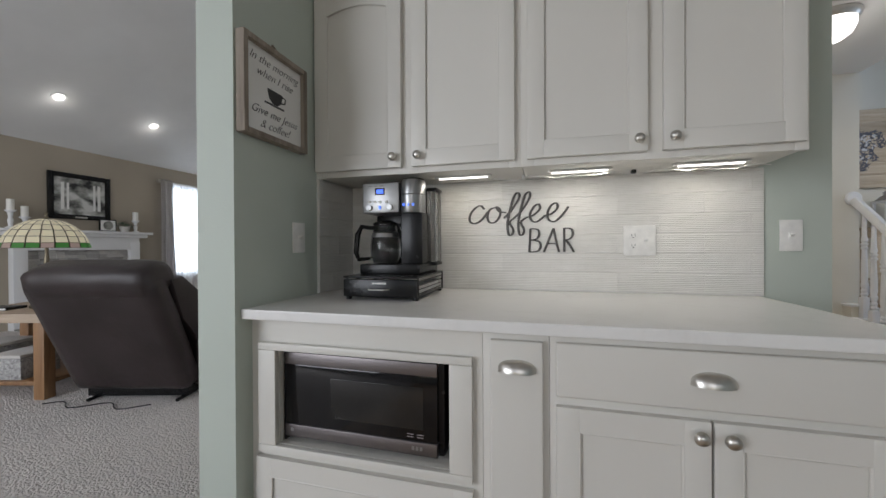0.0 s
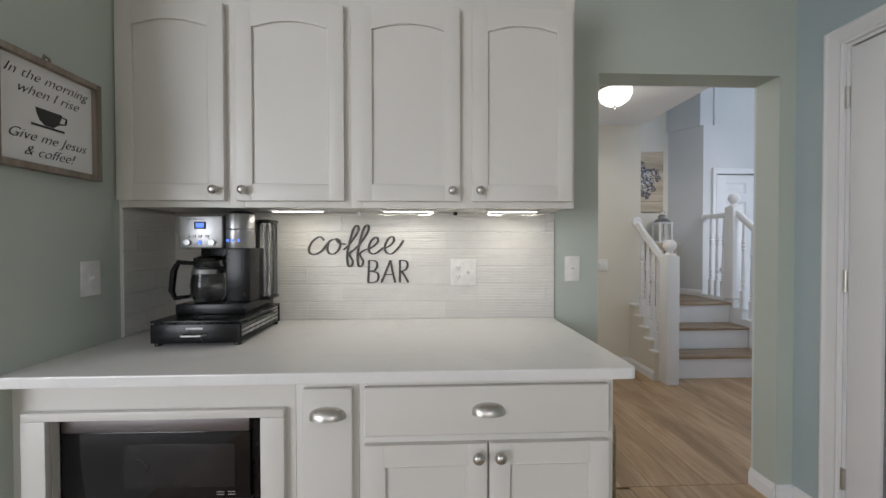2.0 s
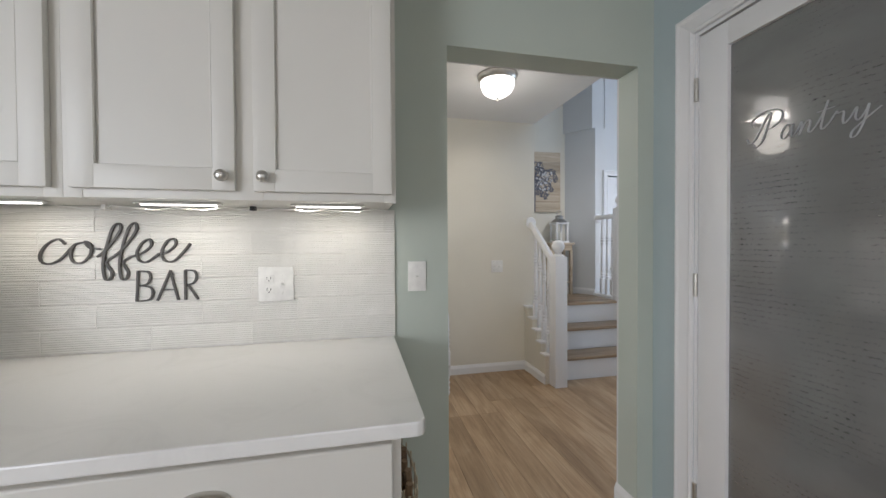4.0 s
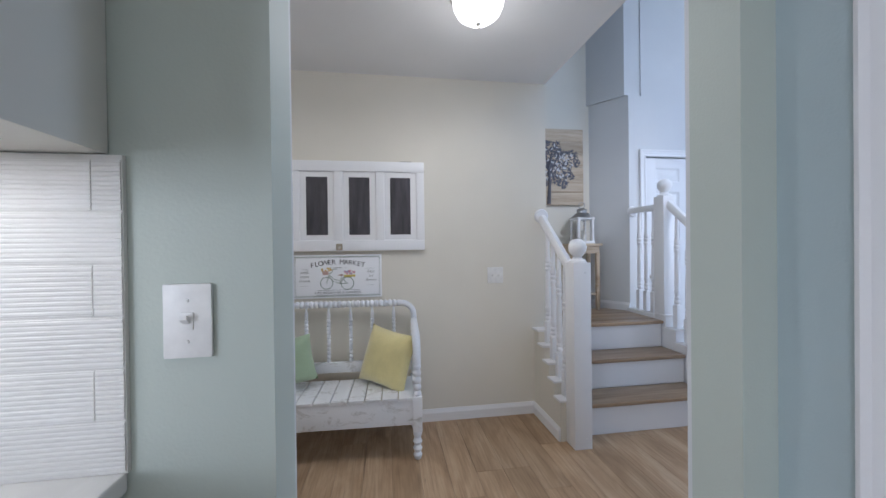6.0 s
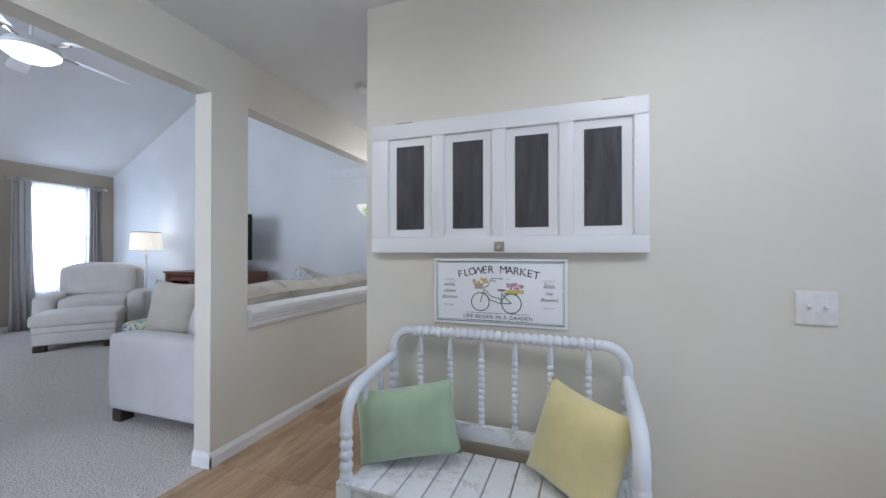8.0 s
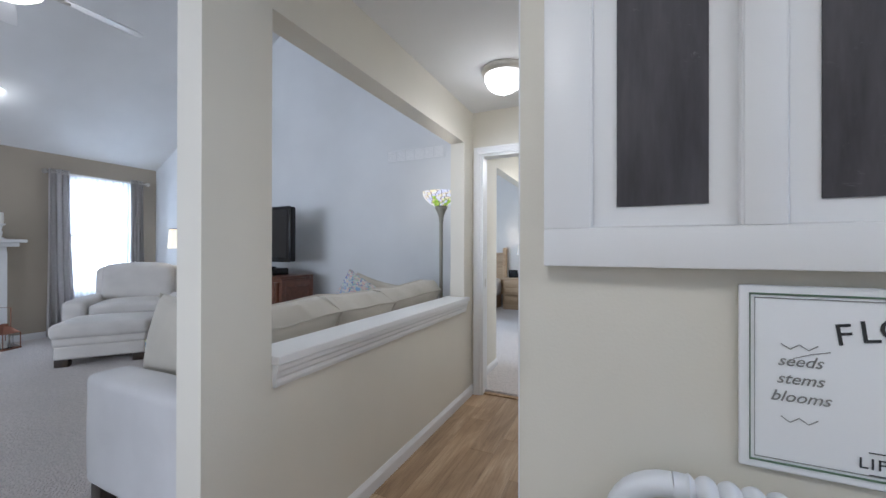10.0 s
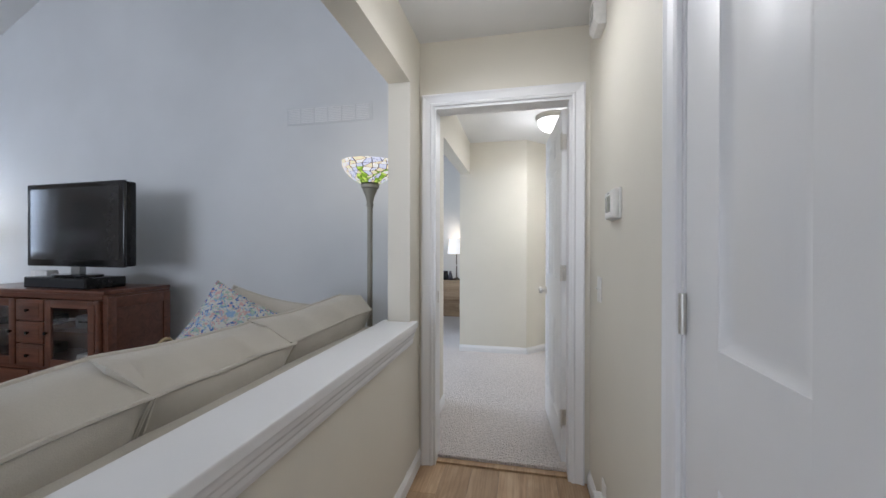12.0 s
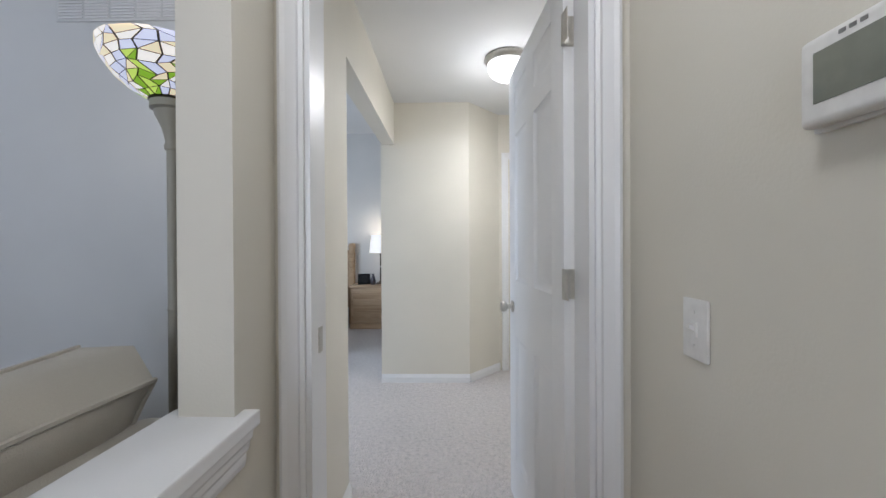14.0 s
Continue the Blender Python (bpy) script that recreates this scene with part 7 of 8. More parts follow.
stained_shade(shd, [(0.050, 1.645), (0.072, 1.654), (0.093, 1.667), (0.113, 1.682), (0.131, 1.699), (0.146, 1.718), (0.157, 1.738), (0.164, 1.757), (0.166, 1.775)], 22,
              (((0.26, 0.42, 0.03), 0.75), ((0.50, 0.60, 0.12), 0.8), ((0.80, 0.68, 0.46), 0.7), ((0.66, 0.66, 0.74), 0.65), ((0.82, 0.76, 0.66), 0.75)), LEAD, lambda r, k: (k * 5 + r * 3) % 2 if (k * 7 + r) % 9 > r + 3 else 2 + (k * 5 + r * 7) % 3)
lamp_point("torchiere_lamp", (TX, TY, 1.87), 5, WARM, 0.08)

# lamp by the window
wl = thing("floor_lamp", -5.42, 6.28, 0.0, "slender floor lamp with a lit pleated drum shade", "floor lamp")
part("base", lathe([(0.14, 0), (0.14, 0.012), (0.05, 0.03), (0.014, 0.05), (0, 0.05)], 28), NICKEL, wl)
part("pole", lathe([(0.012, 0.04), (0.012, 1.10), (0.03, 1.12), (0.016, 1.14), (0.03, 1.17), (0.012, 1.2), (0.012, 1.28), (0, 1.28)], 16), NICKEL, wl)
n = 60
b = bmesh.new()
for r0, z0, r1, z1 in ((0.215, 1.255, 0.195, 1.53),):
    lo = [b.verts.new(((r0 + 0.004 * (-1) ** i) * math.cos(2 * math.pi * i / n), (r0 + 0.004 * (-1) ** i) * math.sin(2 * math.pi * i / n), z0)) for i in range(n)]
    hi = [b.verts.new(((r1 + 0.004 * (-1) ** i) * math.cos(2 * math.pi * i / n), (r1 + 0.004 * (-1) ** i) * math.sin(2 * math.pi * i / n), z1)) for i in range(n)]
    for i in range(n):
        b.faces.new((lo[i], lo[(i + 1) % n], hi[(i + 1) % n], hi[i]))
shd = part("shade", b, glow("pleated_lit_fabric", (1.0, 0.88, 0.66), 0.62), wl, "lit pleated fabric shade")
part("shade_ring", tube([(0.199 * math.cos(a * math.pi / 16), 0.199 * math.sin(a * math.pi / 16), 1.535) for a in range(32)], 0.007, 6, closed=True), BLACK, shd)
lamp_point("window_floor_lamp", (-5.42, 6.28, 1.66), 1.6, (1.0, 0.93, 0.82), 0.06)
lamp_point("window_floor_lamp_low", (-5.42, 6.28, 1.20), 0.8, (1.0, 0.93, 0.82), 0.05)

# armchair and ottoman
ac = thing("armchair", -5.56, 5.70, 0.0, "ivory upholstered armchair by the window", "armchair", rz=52)
ac.scale = (1.14, 1.05, 1.04)
for nm, sx, sy, sz, x, y, z, bev, cr in (("seat_base", 0.66, 0.80, 0.30, 0, 0.0, 0.08, 0.04, 0.0), ("seat_cushion", 0.64, 0.70, 0.15, 0, -0.06, 0.38, 0.05, 0.035), ("arm", 0.20, 0.86, 0.50, -0.43, -0.01, 0.08, 0.06, 0.02), ("arm", 0.20, 0.86, 0.50, 0.43, -0.01, 0.08, 0.06, 0.02), ("backrest", 0.88, 0.24, 0.62, 0, 0.36, 0.33, 0.09, 0.03)):
    b = soft_box(sx, sy, sz, bev, cr, 3, 6, 0.006, x * 3)
    b.transform(Matrix.Translation((x, y, z)))
    part(nm, b, IVORY, ac)
b = soft_box(0.72, 0.20, 0.48, 0.085, 0.04, 3, 6, 0.008, 4)
b.transform(Matrix.Translation((0, 0.20, 0.50)) @ Matrix.Rotation(radians(-10), 4, "X"))
part("back_cushion", b, IVORY, ac)
for sx in (-0.42, 0.42):
    for sy in (-0.36, 0.40):
        part("foot", box(sx - 0.04, sy - 0.04, 0, sx + 0.04, sy + 0.04, 0.082, 0.006), DARKWOOD, ac)
ot = thing("ottoman", -4.84, 5.12, 0.0, "ivory upholstered ottoman in front of the armchair", "ottoman", rz=52)
ot.scale = (1.04, 1.06, 1.0)
for nm, sx, sy, sz, z, bev, cr in (("base", 0.74, 0.60, 0.15, 0.08, 0.03, 0.0), ("band", 0.76, 0.62, 0.10, 0.215, 0.035, 0.0), ("cushion_top", 0.80, 0.66, 0.15, 0.30, 0.05, 0.035)):
    b = soft_box(sx, sy, sz, bev, cr, 3, 6, 0.004, sz * 9)
    b.transform(Matrix.Translation((0, 0, z)))
    part(nm, b, IVORY, ot)
for sx in (-0.31, 0.31):
    for sy in (-0.24, 0.24):
        part("foot", box(sx - 0.055, sy - 0.045, 0, sx + 0.055, sy + 0.045, 0.082, 0.006), DARKWOOD, ot)

# leather recliner seen from behind
rc = thing("recliner", -2.84, 2.30, 0.0, "dark brown leather recliner seen from behind", "recliner", rz=15)
rc.scale = (1.06, 1.1, 1.0)
b = soft_box(0.78, 0.17, 0.88, 0.07, 0.02, 3, 7, 0.008, 1)
b.transform(Matrix.Translation((0, -0.28, 0.10)) @ Matrix.Rotation(radians(23), 4, "X"))
part("backrest", b, LEATHER, rc)
b = soft_box(0.76, 0.26, 0.20, 0.085, 0.03, 3, 6, 0.014, 3)
b.transform(Matrix.Translation((0, -0.54, 0.79)) @ Matrix.Rotation(radians(20), 4, "X"))
part("headrest", b, LEATHER, rc)
b = soft_box(0.60, 0.70, 0.34, 0.06, 0.03, 3, 6, 0.008, 5)
b.transform(Matrix.Translation((0, 0.14, 0.10)))
part("seat", b, LEATHER, rc)
for s in (-1, 1):
    b = soft_box(0.17, 0.82, 0.50, 0.075, 0.02, 3, 6, 0.008, s * 2)
    b.transform(Matrix.Translation((s * 0.38, 0.14, 0.07)))
    part("arm", b, LEATHER, rc)
    part("wing", prism([(-0.26, 0.40), (0.02, 0.44), (-0.16, 0.70), (-0.42, 0.90), (-0.52, 0.88), (-0.42, 0.60)], s * 0.36 - 0.035, s * 0.36 + 0.035, "x", 0.02), LEATHER, rc)
part("frame", box(-0.34, -0.32, 0.025, 0.34, 0.45, 0.10, 0.01), BLACK, rc)
for sx in (-0.3, 0.3):
    part("rail_foot", tube([(sx, -0.36, 0.012), (sx, 0.45, 0.012)], 0.012, 8), BLACK, rc)
cb = thing("power_cord", -2.95, 1.72, 0.0, "black power cord lying on the carpet", "cable")
part("wire", tube([(-0.35 + 0.05 * i, 0.05 * math.sin(i * 0.9) + 0.01 * i, 0.006) for i in range(16)], 0.004, 6), BLACK, cb)

# end table with baskets and the leaded table lamp
et = thing("end_table", -3.86, 1.98, 0.0, "rustic wooden end table with a lower shelf", "table", rz=14)
HONEY = wood("honey_wood", (0.16, 0.075, 0.03), (0.34, 0.19, 0.09), "z", 0.45)
part("tabletop", box(-0.42, -0.32, 0.555, 0.42, 0.32, 0.62, 0.006), wood("pale_top", (0.36, 0.26, 0.18), (0.55, 0.44, 0.33), "x", 0.5), et)
for sx in (-0.37, 0.37):
    for sy in (-0.27, 0.27):
        part("leg", box(sx - 0.04, sy - 0.04, 0, sx + 0.04, sy + 0.04, 0.554, 0.004), HONEY, et)
part("lower_shelf", box(-0.40, -0.30, 0.10, 0.40, 0.30, 0.13, 0.004), HONEY, et)
for k in range(2):
    bs = thing("storage_basket", -3.74 - 0.28 * k, 1.86, 0.1305, "grey and white woven storage basket on the shelf", "basket", "baskets under the table", rz=14)
    part("body", box(-0.12, -0.14, 0, 0.12, 0.14, 0.16 + 0.06 * k, 0.012), floral("woven_grey", (0.40, 0.39, 0.38), ((0.22, 0.21, 0.21), (0.50, 0.49, 0.47), (0.32, 0.31, 0.30)), 90), bs)
    part("rim", box(-0.125, -0.145, 0.16 + 0.06 * k, 0.125, 0.145, 0.185 + 0.06 * k, 0.008), IVORY, bs)
bkx = thing("book", -3.98, 1.84, 0.62, "dark closed book lying on the end table", "book", rz=20)
part("cover", box(-0.11, -0.08, 0, 0.11, 0.08, 0.022, 0.003), BLACK, bkx)
part("pages", box(-0.105, -0.0815, 0.004, 0.106, 0.077, 0.018), SIGNWHITE, bkx)
tp = thing("table_lamp", -3.80, 2.02, 0.62, "bronze table lamp with a lit leaded glass shade", "table lamp")
part("base", lathe([(0.10, 0), (0.10, 0.02), (0.05, 0.05), (0.03, 0.12), (0.045, 0.2), (0.028, 0.28), (0.02, 0.33), (0.012, 0.44), (0.012, 0.70), (0.02, 0.715), (0.006, 0.735), (0.012, 0.75), (0, 0.77)], 24), ANTIQUE, tp)
shd = part("shade", lathe([(0.03, 0.70), (0.035, 0.705), (0.03, 0.71)], 24), ANTIQUE, tp, "leaded glass dome with green leaf border")
stained_shade(shd, [(0.262, 0.475), (0.25, 0.515), (0.232, 0.565), (0.200, 0.615), (0.155, 0.658), (0.10, 0.69), (0.035, 0.708)], 20,
              (((0.07, 0.24, 0.05), 0.45), ((0.40, 0.30, 0.26), 0.5), ((0.62, 0.57, 0.42), 0.62), ((0.56, 0.51, 0.38), 0.6)), LEAD, lambda r, k: 0 if r == 0 and k % 3 else (1 if r == 0 else 2 + (k + r) % 2), 0.06)
lamp_point("end_table_lamp", (-3.80, 2.02, 1.02), 1.5, WARM, 0.05)

# fireplace
fx = XL
fp = thing("fireplace", fx, 4.03, 0.0, "white mantel fireplace with ledger stone surround", "fireplace")
part("mantel_shelf", box(0.001, -0.955, 1.325, 0.215, 0.955, 1.365, 0.006), TRIM, fp)
part("bed_moulding", box(0.001, -0.90, 1.27, 0.16, 0.90, 1.3245, 0.012), TRIM, fp)
part("frieze", box(0.001, -0.80, 1.07, 0.10, 0.80, 1.2695, 0.004), TRIM, fp)
for s in (-1, 1):
    part("pilaster", box(0.001, s * 0.73 - 0.075, 0.0, 0.105, s * 0.73 + 0.075, 1.2, 0.005), TRIM, fp)
    part("plinth_block", box(0.001, s * 0.73 - 0.085, 0.0, 0.12, s * 0.73 + 0.085, 0.14, 0.005), TRIM, fp)
part("stone_backing", box(0.001, -0.655, 0.0, 0.012, 0.655, 1.07), paint("dark_mortar", (0.2, 0.19, 0.18), 0.9), fp)
part("firebox", box(0.012, -0.47, 0.13, 0.03, 0.47, 0.77), BLACK, fp)
fb = part("fire_door_frame", box(0.03, -0.47, 0.13, 0.045, -0.43, 0.77, bm=box(0.03, 0.43, 0.13, 0.045, 0.47, 0.77, bm=box(0.03, -0.43, 0.72, 0.045, 0.43, 0.77, bm=box(0.03, -0.43, 0.13, 0.045, 0.43, 0.19)))), metal("black_iron", (0.03, 0.03, 0.03), 0.45), fp, "black iron fire door frame")
part("fire_glass", box(0.031, -0.43, 0.19, 0.036, 0.43, 0.72), plastic("sooty_glass", (0.05, 0.055, 0.05), 0.12), fb)
for k in range(3):
    part("log", tube([(0.034, -0.3 + 0.02 * k, 0.22 + 0.035 * k), (0.034, 0.3 - 0.05 * k, 0.225 + 0.03 * k)], 0.006, 6), GREYWOOD, fb)
LEDGER = stone("ledger_stone", (0.26, 0.25, 0.235), (0.55, 0.53, 0.50), 9, 0.75)
random.seed(31)
cache = []
for k in range(8):
    me = bpy.data.meshes.new("stone")
    b = box(0, -0.5, 0, 0.02 + 0.003 * k, 0.5, 1.0, 0.0)
    b.to_mesh(me)
    b.free()
    me.materials.append(LEDGER)
    cache.append(me)
z = 0.005
while z < 1.06:
    h = random.choice((0.028, 0.034, 0.042, 0.05))
    h = min(h, 1.068 - z)
    segs = [(-0.652, 0.652)] if z > 0.775 or z + h < 0.125 else [(-0.652, -0.475), (0.475, 0.652)]
    for a, c in segs:
        y = a
        while y < c - 0.01:
            l = min(random.uniform(0.09, 0.26), c - y)
            if c - (y + l) < 0.05:
                l = c - y
            st = new("stone", random.choice(cache))
            st.parent = fp
            st.location, st.scale = (0.010, y + l / 2, z), (1, l - 0.004, h - 0.003)
            y += l
    z += h
setting("hearth", box(fx, 3.22, 0.0, fx + 0.40, 4.86, 0.02, 0.004), stone("hearth_stone", (0.24, 0.235, 0.22), (0.40, 0.39, 0.37), 5), "flat grey stone hearth", "hearth")

MZ = 1.365
pc = thing("framed_picture", fx, 4.03, 1.88, "black framed print above the mantel", "picture")
for y0, z0, y1, z1 in ((-0.40, -0.345, -0.33, 0.345), (0.33, -0.345, 0.40, 0.345), (-0.33, -0.345, 0.33, -0.275), (-0.33, 0.275, 0.33, 0.345)):
    part("frame_bar", box(0.001, y0, z0, 0.035, y1, z1, 0.006), BLACK, pc)


def print_mat():
    m, t, b = nt("landscape_print")
    n = node(t, "TexNoise", Scale=5, Detail=5)
    t.links.new(coords(t, 1, 1, 1.6), n.inputs["Vector"])
    t.links.new(ramp(t, n.outputs[0], [(0.35, (0.03, 0.03, 0.03)), (0.5, (0.30, 0.30, 0.27)), (0.62, (0.62, 0.61, 0.58))]), b.inputs["Base Color"])
    b.inputs["Roughness"].default_value = 0.2
    return m


pr = part("print", box(0.002, -0.33, -0.275, 0.012, 0.33, 0.275), print_mat(), pc)
for y0, y1 in ((-0.24, -0.20), (-0.17, -0.14), (0.17, 0.20), (0.23, 0.27)):
    part("painted_column", box(0.0122, y0, -0.20, 0.0135, y1, 0.20), SIGNWHITE, pr)
part("name_plate", box(0.0352, -0.08, -0.325, 0.037, 0.08, -0.300), NICKEL, pc)
WAX = paint("white_wax", (0.80, 0.78, 0.72), 0.45)
for y, h in ((4.76, 0.20), (3.34, 0.16), (3.20, 0.24)):
    cs = thing("candlestick", fx + 0.11, y, MZ, "white turned candlestick with a pillar candle", "candlestick", "mantel candles")
    part("stick", lathe([(0.05, 0), (0.05, 0.012), (0.02, 0.03), (0.03, h * 0.45), (0.018, h * 0.6), (0.03, h - 0.03), (0.055, h - 0.01), (0.055, h), (0, h)], 22), TRIM, cs)
    part("candle", lathe([(0.038, h), (0.038, h + 0.14), (0.03, h + 0.145), (0, h + 0.14)], 20), WAX, cs)
ph = thing("photo_frame", fx + 0.12, 4.33, MZ, "square pale framed plate on the mantel", "photo frame")
part("frame", box(-0.012, -0.12, 0, 0.012, 0.12, 0.19, 0.006), BLACK, ph)
part("mount", box(0.012, -0.105, 0.015, 0.0135, 0.105, 0.175), SIGNWHITE, ph)
part("medallion", lathe([(0, 0), (0.07, 0), (0.068, 0.002), (0, 0.003)], 28, m=pose(0.0135, 0, 0.095, 0, 90, 0)), print_mat(), ph)
pl = thing("potted_plant", fx + 0.12, 4.58, MZ, "small grey-green trailing plant in a pale pot", "plant")
part("pot", lathe([(0.05, 0), (0.065, 0.05), (0.07, 0.09), (0.062, 0.09), (0.05, 0.07), (0, 0.07)], 20), IVORY, pl)
random.seed(41)
b = bmesh.new()
for k in range(150):
    a, r = random.random() * 6.28, 0.03 + 0.11 * random.random()
    p = Vector((r * math.cos(a) * 0.7, r * math.sin(a) * 1.2, 0.09 + 0.10 * random.random() * (1.2 - r * 5)))
    d = Vector((math.cos(a), math.sin(a), random.uniform(-0.3, 0.9))).normalized() * 0.022
    s = d.cross(Vector((0, 0, 1))).normalized() * 0.008
    b.faces.new([b.verts.new(q) for q in (p - d, p + s, p + d, p - s)])
tagged(part("leaves", b, paint("sage_leaves", (0.12, 0.16, 0.11), 0.6), pl), kind="stuff")
for k, (x, y, s) in enumerate(((fx + 0.32, 4.50, 1.0), (fx + 0.42, 4.72, 1.15))):
    lt = thing("lantern", x, y, 0.02 if k == 0 else 0.0, ("small grey metal house lantern by the hearth", "copper glass lantern with a tall handle")[k], "lantern", rz=25)
    mt = (metal("grey_tin", (0.2, 0.19, 0.18), 0.5), metal("aged_copper", (0.30, 0.14, 0.09), 0.45))[k]
    w = 0.09 * s
    part("base", box(-w, -w, 0, w, w, 0.015, 0.003), mt, lt)
    for sx in (-1, 1):
        for sy in (-1, 1):
            part("post", tube([(sx * w * 0.92, sy * w * 0.92, 0.015), (sx * w * 0.92, sy * w * 0.92, 0.17 * s)], 0.005, 6), mt, lt)
    part("glass_body", lathe([(w * 0.75, 0.016), (w * 0.75, 0.165 * s), (w * 0.73, 0.165 * s), (w * 0.73, 0.016)], 20), GLASS, lt)
    part("roof", lathe([(w * 1.35, 0.17 * s), (w * 0.5, 0.24 * s), (w * 0.35, 0.25 * s), (w * 0.35, 0.27 * s), (0, 0.28 * s)], 4, m=pose(0, 0, 0, 0, 0, 45)), mt, lt)
    part("candle", lathe([(0.028, 0.016), (0.028, 0.10), (0, 0.10)], 16), WAX, lt)
    hh_ = 0.10 + 0.14 * k
    part("handle", tube([(-w * 0.8, 0, 0.24 * s), (-w * 0.8, 0, 0.24 * s + hh_), (w * 0.8, 0, 0.24 * s + hh_), (w * 0.8, 0, 0.24 * s)], 0.005, 6), mt, lt)
baseboard("baseboard_fireplace_wall", fx, 4.90, fx, YT - 0.001, -1)
baseboard("baseboard_television_wall", fx + 0.015, YT, -0.80, YT, -1)

# window with sheers and patterned curtains
win = thing("window_1", fx - 0.075, (WY0 + WY1) / 2, WB, "white double-hung window behind sheer curtains", "window", kind="structure")
ww, wh = (WY1 - WY0) / 2, WT - WB
for y0, z0, y1, z1 in ((-ww, 0, -ww + 0.05, wh), (ww - 0.05, 0, ww, wh), (-ww + 0.05, 0, ww - 0.05, 0.05), (-ww + 0.05, wh - 0.05, ww - 0.05, wh), (-ww + 0.05, wh / 2 - 0.025, ww - 0.05, wh / 2 + 0.025)):
    part("window_frame", box(-0.03, y0 + 0.001, z0 + 0.001, 0.03, y1 - 0.001, z1 - 0.001, 0.003), TRIM, win)
for z0, z1 in ((0.05, wh / 2 - 0.025), (wh / 2 + 0.025, wh - 0.05)):
    p = part("pane", box(-0.003, -ww + 0.05, z0, 0.003, ww - 0.05, z1), GLASS, win)
    p.visible_shadow = False


def sheer():
    m, t, b = nt("sheer_fabric")
    out = [n_ for n_ in t.nodes if n_.type == "OUTPUT_MATERIAL"][0]
    tr, tl2, mx, mx2 = node(t, "BsdfTranslucent"), node(t, "BsdfTransparent"), node(t, "MixShader"), node(t, "MixShader")
    n = node(t, "TexNoise", Scale=260, Detail=2)
    t.links.new(coords(t), n.inputs["Vector"])
    t.links.new(ramp(t, n.outputs[0], [(0.3, (0.82, 0.84, 0.86)), (0.7, (0.92, 0.93, 0.95))]), tr.inputs["Color"])
    b.inputs["Base Color"].default_value = (0.85, 0.86, 0.88, 1)
    b.inputs["Roughness"].default_value = 0.9
    mx.inputs[0].default_value, mx2.inputs[0].default_value = 0.35, 0.25
    t.links.new(tr.outputs[0], mx.inputs[1])
    t.links.new(b.outputs[0], mx.inputs[2])
    t.links.new(mx.outputs[0], mx2.inputs[1])
    t.links.new(tl2.outputs[0], mx2.inputs[2])
    t.links.new(mx2.outputs[0], out.inputs[0])
    return m


def drape(y0, y1, z0, z1, amp, waves, thick, flare=0.0, rows=10, cols=64):
    """A hanging cloth with folds, gathered at the top and wider below."""
    b = bmesh.new()
    g = []
    for j in range(rows + 1):
        v = j / rows
        row = []
        for i in range(cols + 1):
            u = i / cols
            f = amp * (0.6 + 0.4 * v) * math.sin(2 * math.pi * waves * u + 0.5 * math.sin(3 * v + u * 5)) + 0.3 * amp * math.sin(2 * math.pi * waves * 0.5 * u + 1)
            yc = y0 + (y1 - y0) * u + flare * v * v * (u - 0.2)
            row.append(b.verts.new((f, yc, z1 + (z0 - z1) * v)))
        g.append(row)
    for j in range(rows):
        for i in range(cols):
            b.faces.new((g[j][i], g[j][i + 1], g[j + 1][i + 1], g[j + 1][i]))
    if thick:
        bmesh.ops.solidify(b, geom=b.faces[:], thickness=thick)
    return b


cr_ = thing("curtain_rod", fx + 0.09, (WY0 + WY1) / 2, 2.325, "brushed nickel curtain rod with knob finials", "curtain rod")
part("rod", tube([(0, -0.60, 0), (0, 0.58, 0)], 0.011, 10), NICKEL, cr_)
for s in (-0.60, 0.58):
    part("finial", lathe([(0.011, 0), (0.02, 0.01), (0.035, 0.03), (0.03, 0.055), (0, 0.065)], 16, m=pose(0, s, 0, -90 if s > 0 else 90, 0, 0)), NICKEL, cr_)
    part("bracket", box(-0.09, s * 0.88 - 0.008, -0.03, 0.0, s * 0.88 + 0.008, -0.01, 0.002), NICKEL, cr_)


def curtain_print():
    m, t, b = nt("grey_trellis_curtain")
    v = coords(t, 1, 9, 9)
    ck_ = t.nodes.new("ShaderNodeTexBrick")
    ck_.inputs["Scale"].default_value = 1.0
    ck_.inputs["Color1"].default_value = (0.70, 0.68, 0.65, 1)
    ck_.inputs["Color2"].default_value = (0.50, 0.475, 0.45, 1)
    ck_.inputs["Mortar"].default_value = (0.53, 0.50, 0.48, 1)
    ck_.inputs["Mortar Size"].default_value = 0.12
    sw = t.nodes.new("ShaderNodeMapping")
    sw.inputs["Rotation"].default_value = (0, radians(90), 0)
    t.links.new(v, sw.inputs[0])
    sp, cb_ = t.nodes.new("ShaderNodeSeparateXYZ"), t.nodes.new("ShaderNodeCombineXYZ")
    t.links.new(v, sp.inputs[0])
    t.links.new(sp.outputs[1], cb_.inputs[0])
    t.links.new(sp.outputs[2], cb_.inputs[1])
    t.links.new(cb_.outputs[0], ck_.inputs["Vector"])
    t.links.new(ck_.outputs[0], b.inputs["Base Color"])
    b.inputs["Roughness"].default_value = 0.9
    n = node(t, "TexNoise", Scale=300)
    bump(t, b, n.outputs[0], 0.2, 0.003)
    return m


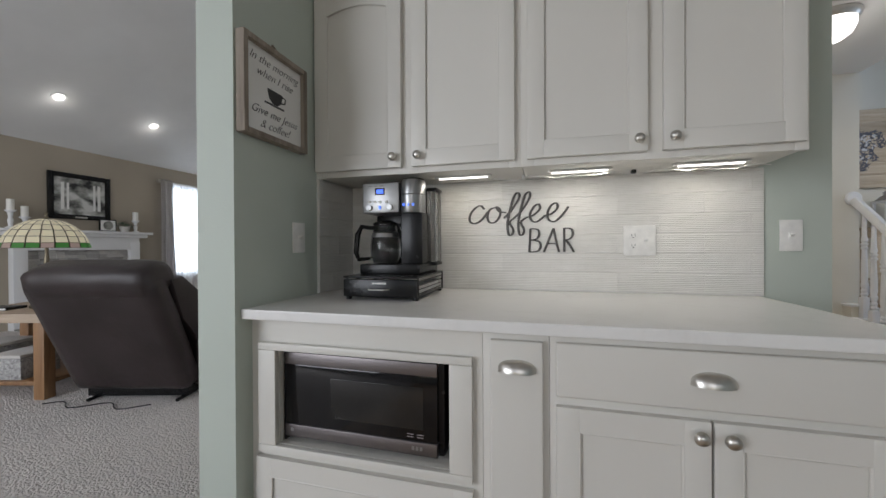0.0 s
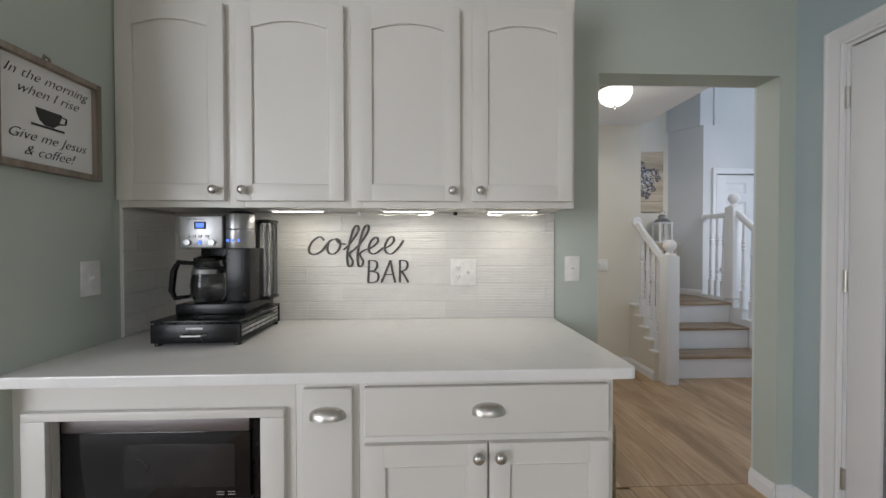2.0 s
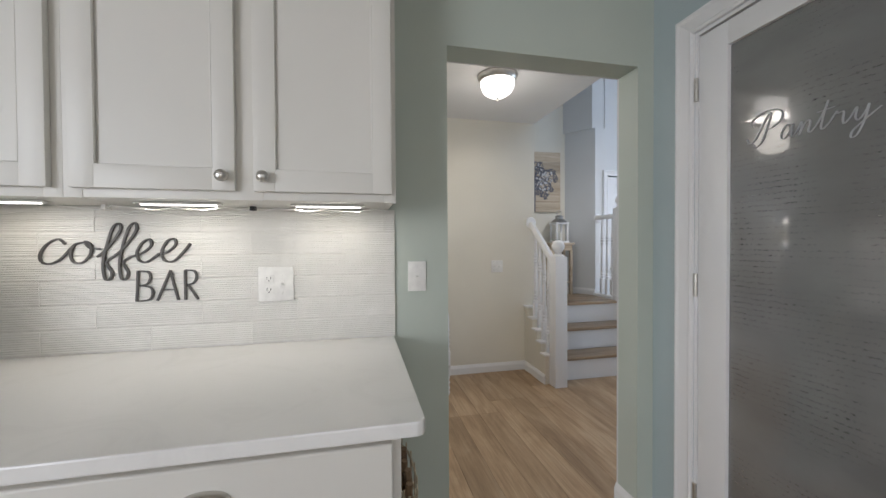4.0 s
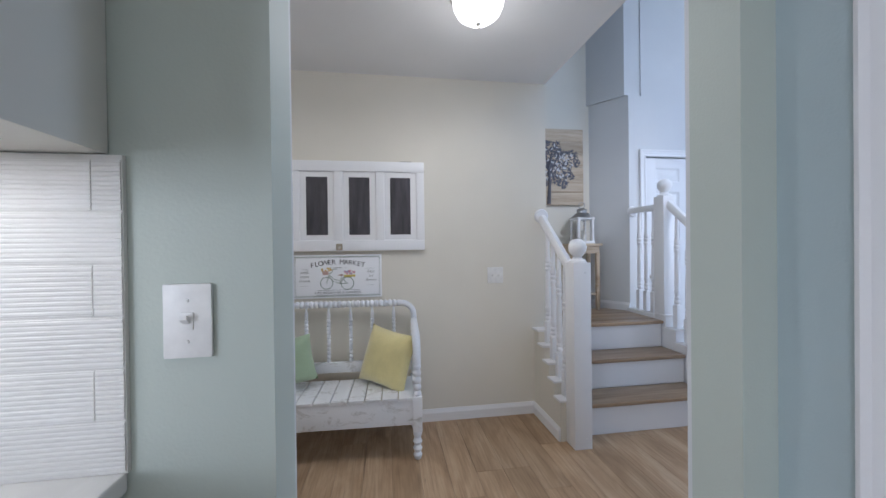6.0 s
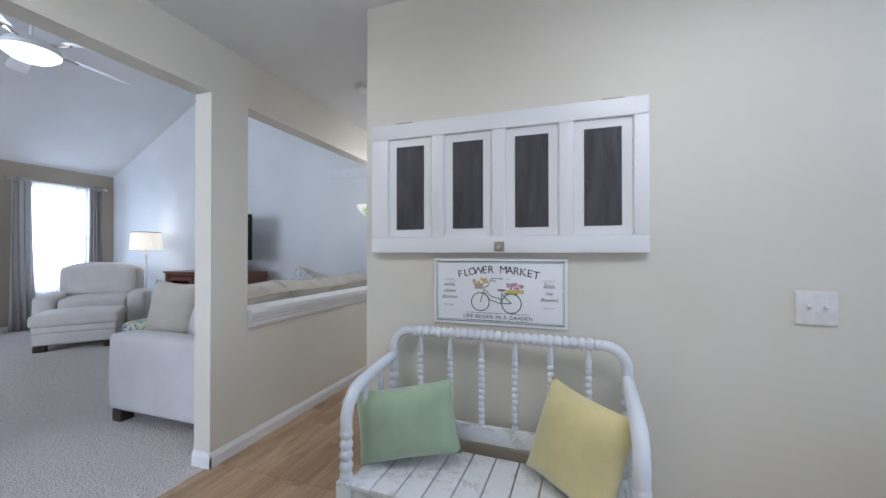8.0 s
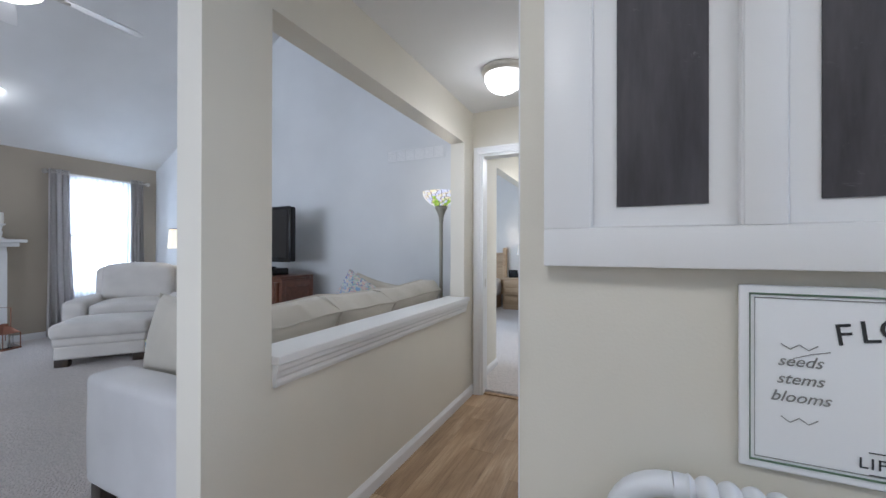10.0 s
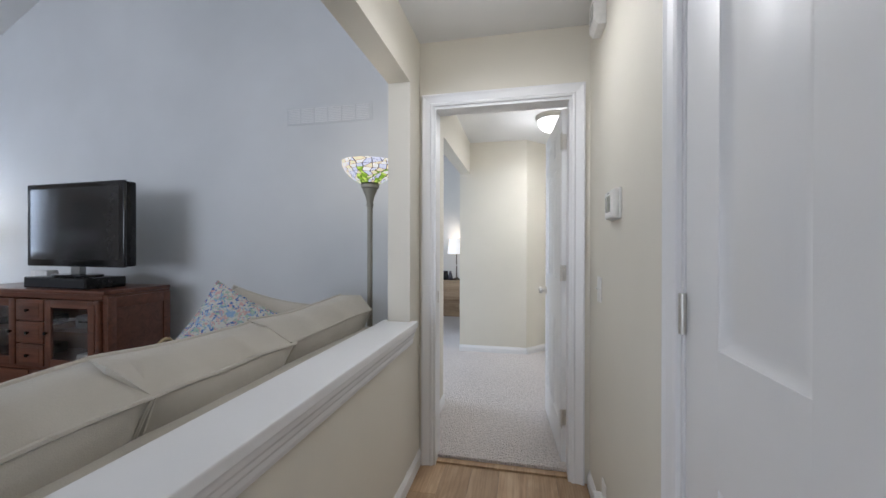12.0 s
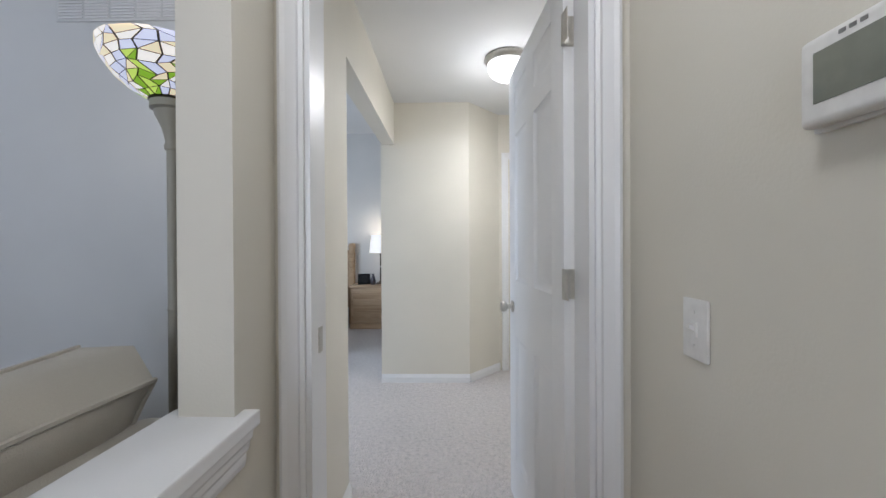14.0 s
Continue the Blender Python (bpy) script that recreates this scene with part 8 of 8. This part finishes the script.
CURT = curtain_print()
for y0, y1, fl_ in ((WY0 - 0.20, WY0 + 0.03, 0.10), (WY1 - 0.03, WY1 + 0.15, 0.05)):
    cu = thing("curtain", fx + 0.09, 0, 0, "grey patterned curtain panel with grommets", "curtain", "window curtains")
    part("panel", drape(y0, y1, 0.02, 2.37, 0.028, 4, 0.003, fl_), CURT, cu)
    for k in range(4):
        part("grommet", tube([(0.026 * math.cos(a * math.pi / 6), y0 + (y1 - y0) * (k + 0.5) / 4, 2.325 + 0.026 * math.sin(a * math.pi / 6)) for a in range(12)], 0.004, 6, closed=True), NICKEL, cu)
sc_ = thing("sheer_curtain", fx + 0.045, 0, 0, "translucent white sheer curtain over the window", "curtain")
part("panel", drape(WY0 - 0.02, WY1 + 0.02, 0.03, 2.315, 0.010, 13, 0.0, 0.0, 8, 130), sheer(), sc_)

# ceiling fan and recessed lights
FX, FY, FZ = -2.75, 3.70, 2.78
cf_ = thing("ceiling_fan", FX, FY, FZ, "white ceiling fan with a lit bowl and five blades", "ceiling fan")
part("light_bowl", lathe([(0.17, 0.0), (0.165, -0.02), (0.12, -0.055), (0.06, -0.072), (0, -0.076)], 36), glow("fan_bowl_glass", (1.0, 0.94, 0.78), 3), cf_, "lit frosted bowl")
part("housing", lathe([(0.175, -0.005), (0.18, 0.02), (0.15, 0.06), (0.09, 0.10), (0.04, 0.12), (0, 0.12)], 36), TRIM, cf_)
zc = ZL + SLOPE * (FX - XL)
part("downrod", lathe([(0.013, 0.11), (0.013, zc - FZ - 0.05), (0.06, zc - FZ - 0.04), (0.07, zc - FZ + 0.03), (0, zc - FZ + 0.03)], 18), TRIM, cf_)
for k in range(5):
    a = radians(20 + 72 * k)
    blm = Matrix.Rotation(a, 4, "Z") @ Matrix.Translation((0, 0, 0.055)) @ Matrix.Rotation(radians(11), 4, "X")
    b = prism([(0.27, -0.045), (0.42, -0.06), (0.66, -0.068), (0.70, -0.06), (0.715, 0.0), (0.70, 0.06), (0.66, 0.068), (0.42, 0.06), (0.27, 0.045)], -0.004, 0.004, "z", 0.002)
    b.transform(blm)
    bl_ = part("blade", b, TRIM, cf_)
    b = tube([(0.12, 0, 0.0), (0.20, 0, -0.012), (0.30, 0, -0.006)], [0.012, 0.010, 0.016], 8)
    b.transform(blm)
    part("blade_iron", b, NICKEL, bl_)
lamp_point("fan_lamp", (FX, FY, FZ - 0.16), 7, (1.0, 0.93, 0.82), 0.12)
for x, y in ((-5.98, 3.32), (-5.98, 4.54), (-5.98, 2.1)):
    z = ZL + SLOPE * (x - XL)
    rl = new("recessed_light")
    rl.matrix_world = Matrix.Translation((x, y, z - 0.004)) @ Matrix.Rotation(-math.atan(SLOPE), 4, "Y")
    tagged(rl, "white recessed ceiling light, lit", "ceiling light", "recessed lights")
    part("trim_ring", lathe([(0.085, 0), (0.082, -0.006), (0.058, -0.004), (0.056, 0.0)], 28), TRIM, rl)
    part("lens", lathe([(0, -0.003), (0.054, -0.003), (0.054, 0.0), (0, 0.0)], 28), glow("downlight_lens", (1.0, 0.95, 0.84), 5), rl)
    lamp_point("downlight", (x + 0.02, y, z - 0.12), 0.9, NEUT, 0.05)


# ---- floor planks ----
random.seed(77)
floor_ob = bpy.data.objects["floor"]
plank_cache = {}


def plank(x0, x1, y0, y1):
    key = (round(x1 - x0, 3), round(y1 - y0, 3))
    if key not in plank_cache:
        me = bpy.data.meshes.new("plank")
        w, l = key
        b = box(-w / 2, -l / 2, -0.0115, w / 2, l / 2, 0.0, 0.0012, 1)
        b.to_mesh(me)
        b.free()
        me.materials.append(VINYL)
        plank_cache[key] = me
    ob = new("plank", plank_cache[key])
    ob.parent = floor_ob
    ob.location = ((x0 + x1) / 2, (y0 + y1) / 2, 0.0)


def lay(x0, x1, y0, y1, pw=0.152, pl=1.21):
    x = x0
    while x < x1 - 0.01:
        xe = min(x + pw, x1)
        y = y0 - random.choice((0.0, 0.2, 0.4, 0.6, 0.8, 1.0))
        while y < y1 - 0.005:
            a, c = max(y, y0), min(y + pl, y1)
            if c - a > 0.02:
                plank(x + 0.0006, xe - 0.0006, a + 0.0005, c - 0.0005)
            y += pl
        x += pw


lay(-0.972, XP - 0.002, -0.9, YF + 0.011)
lay(-0.698, 2.31, YF + 0.013, YB - 0.001)
lay(2.31, 5.18, YF + 0.013, 4.118)
lay(-0.676, HX1 - 0.001, YB, YE + 0.05)
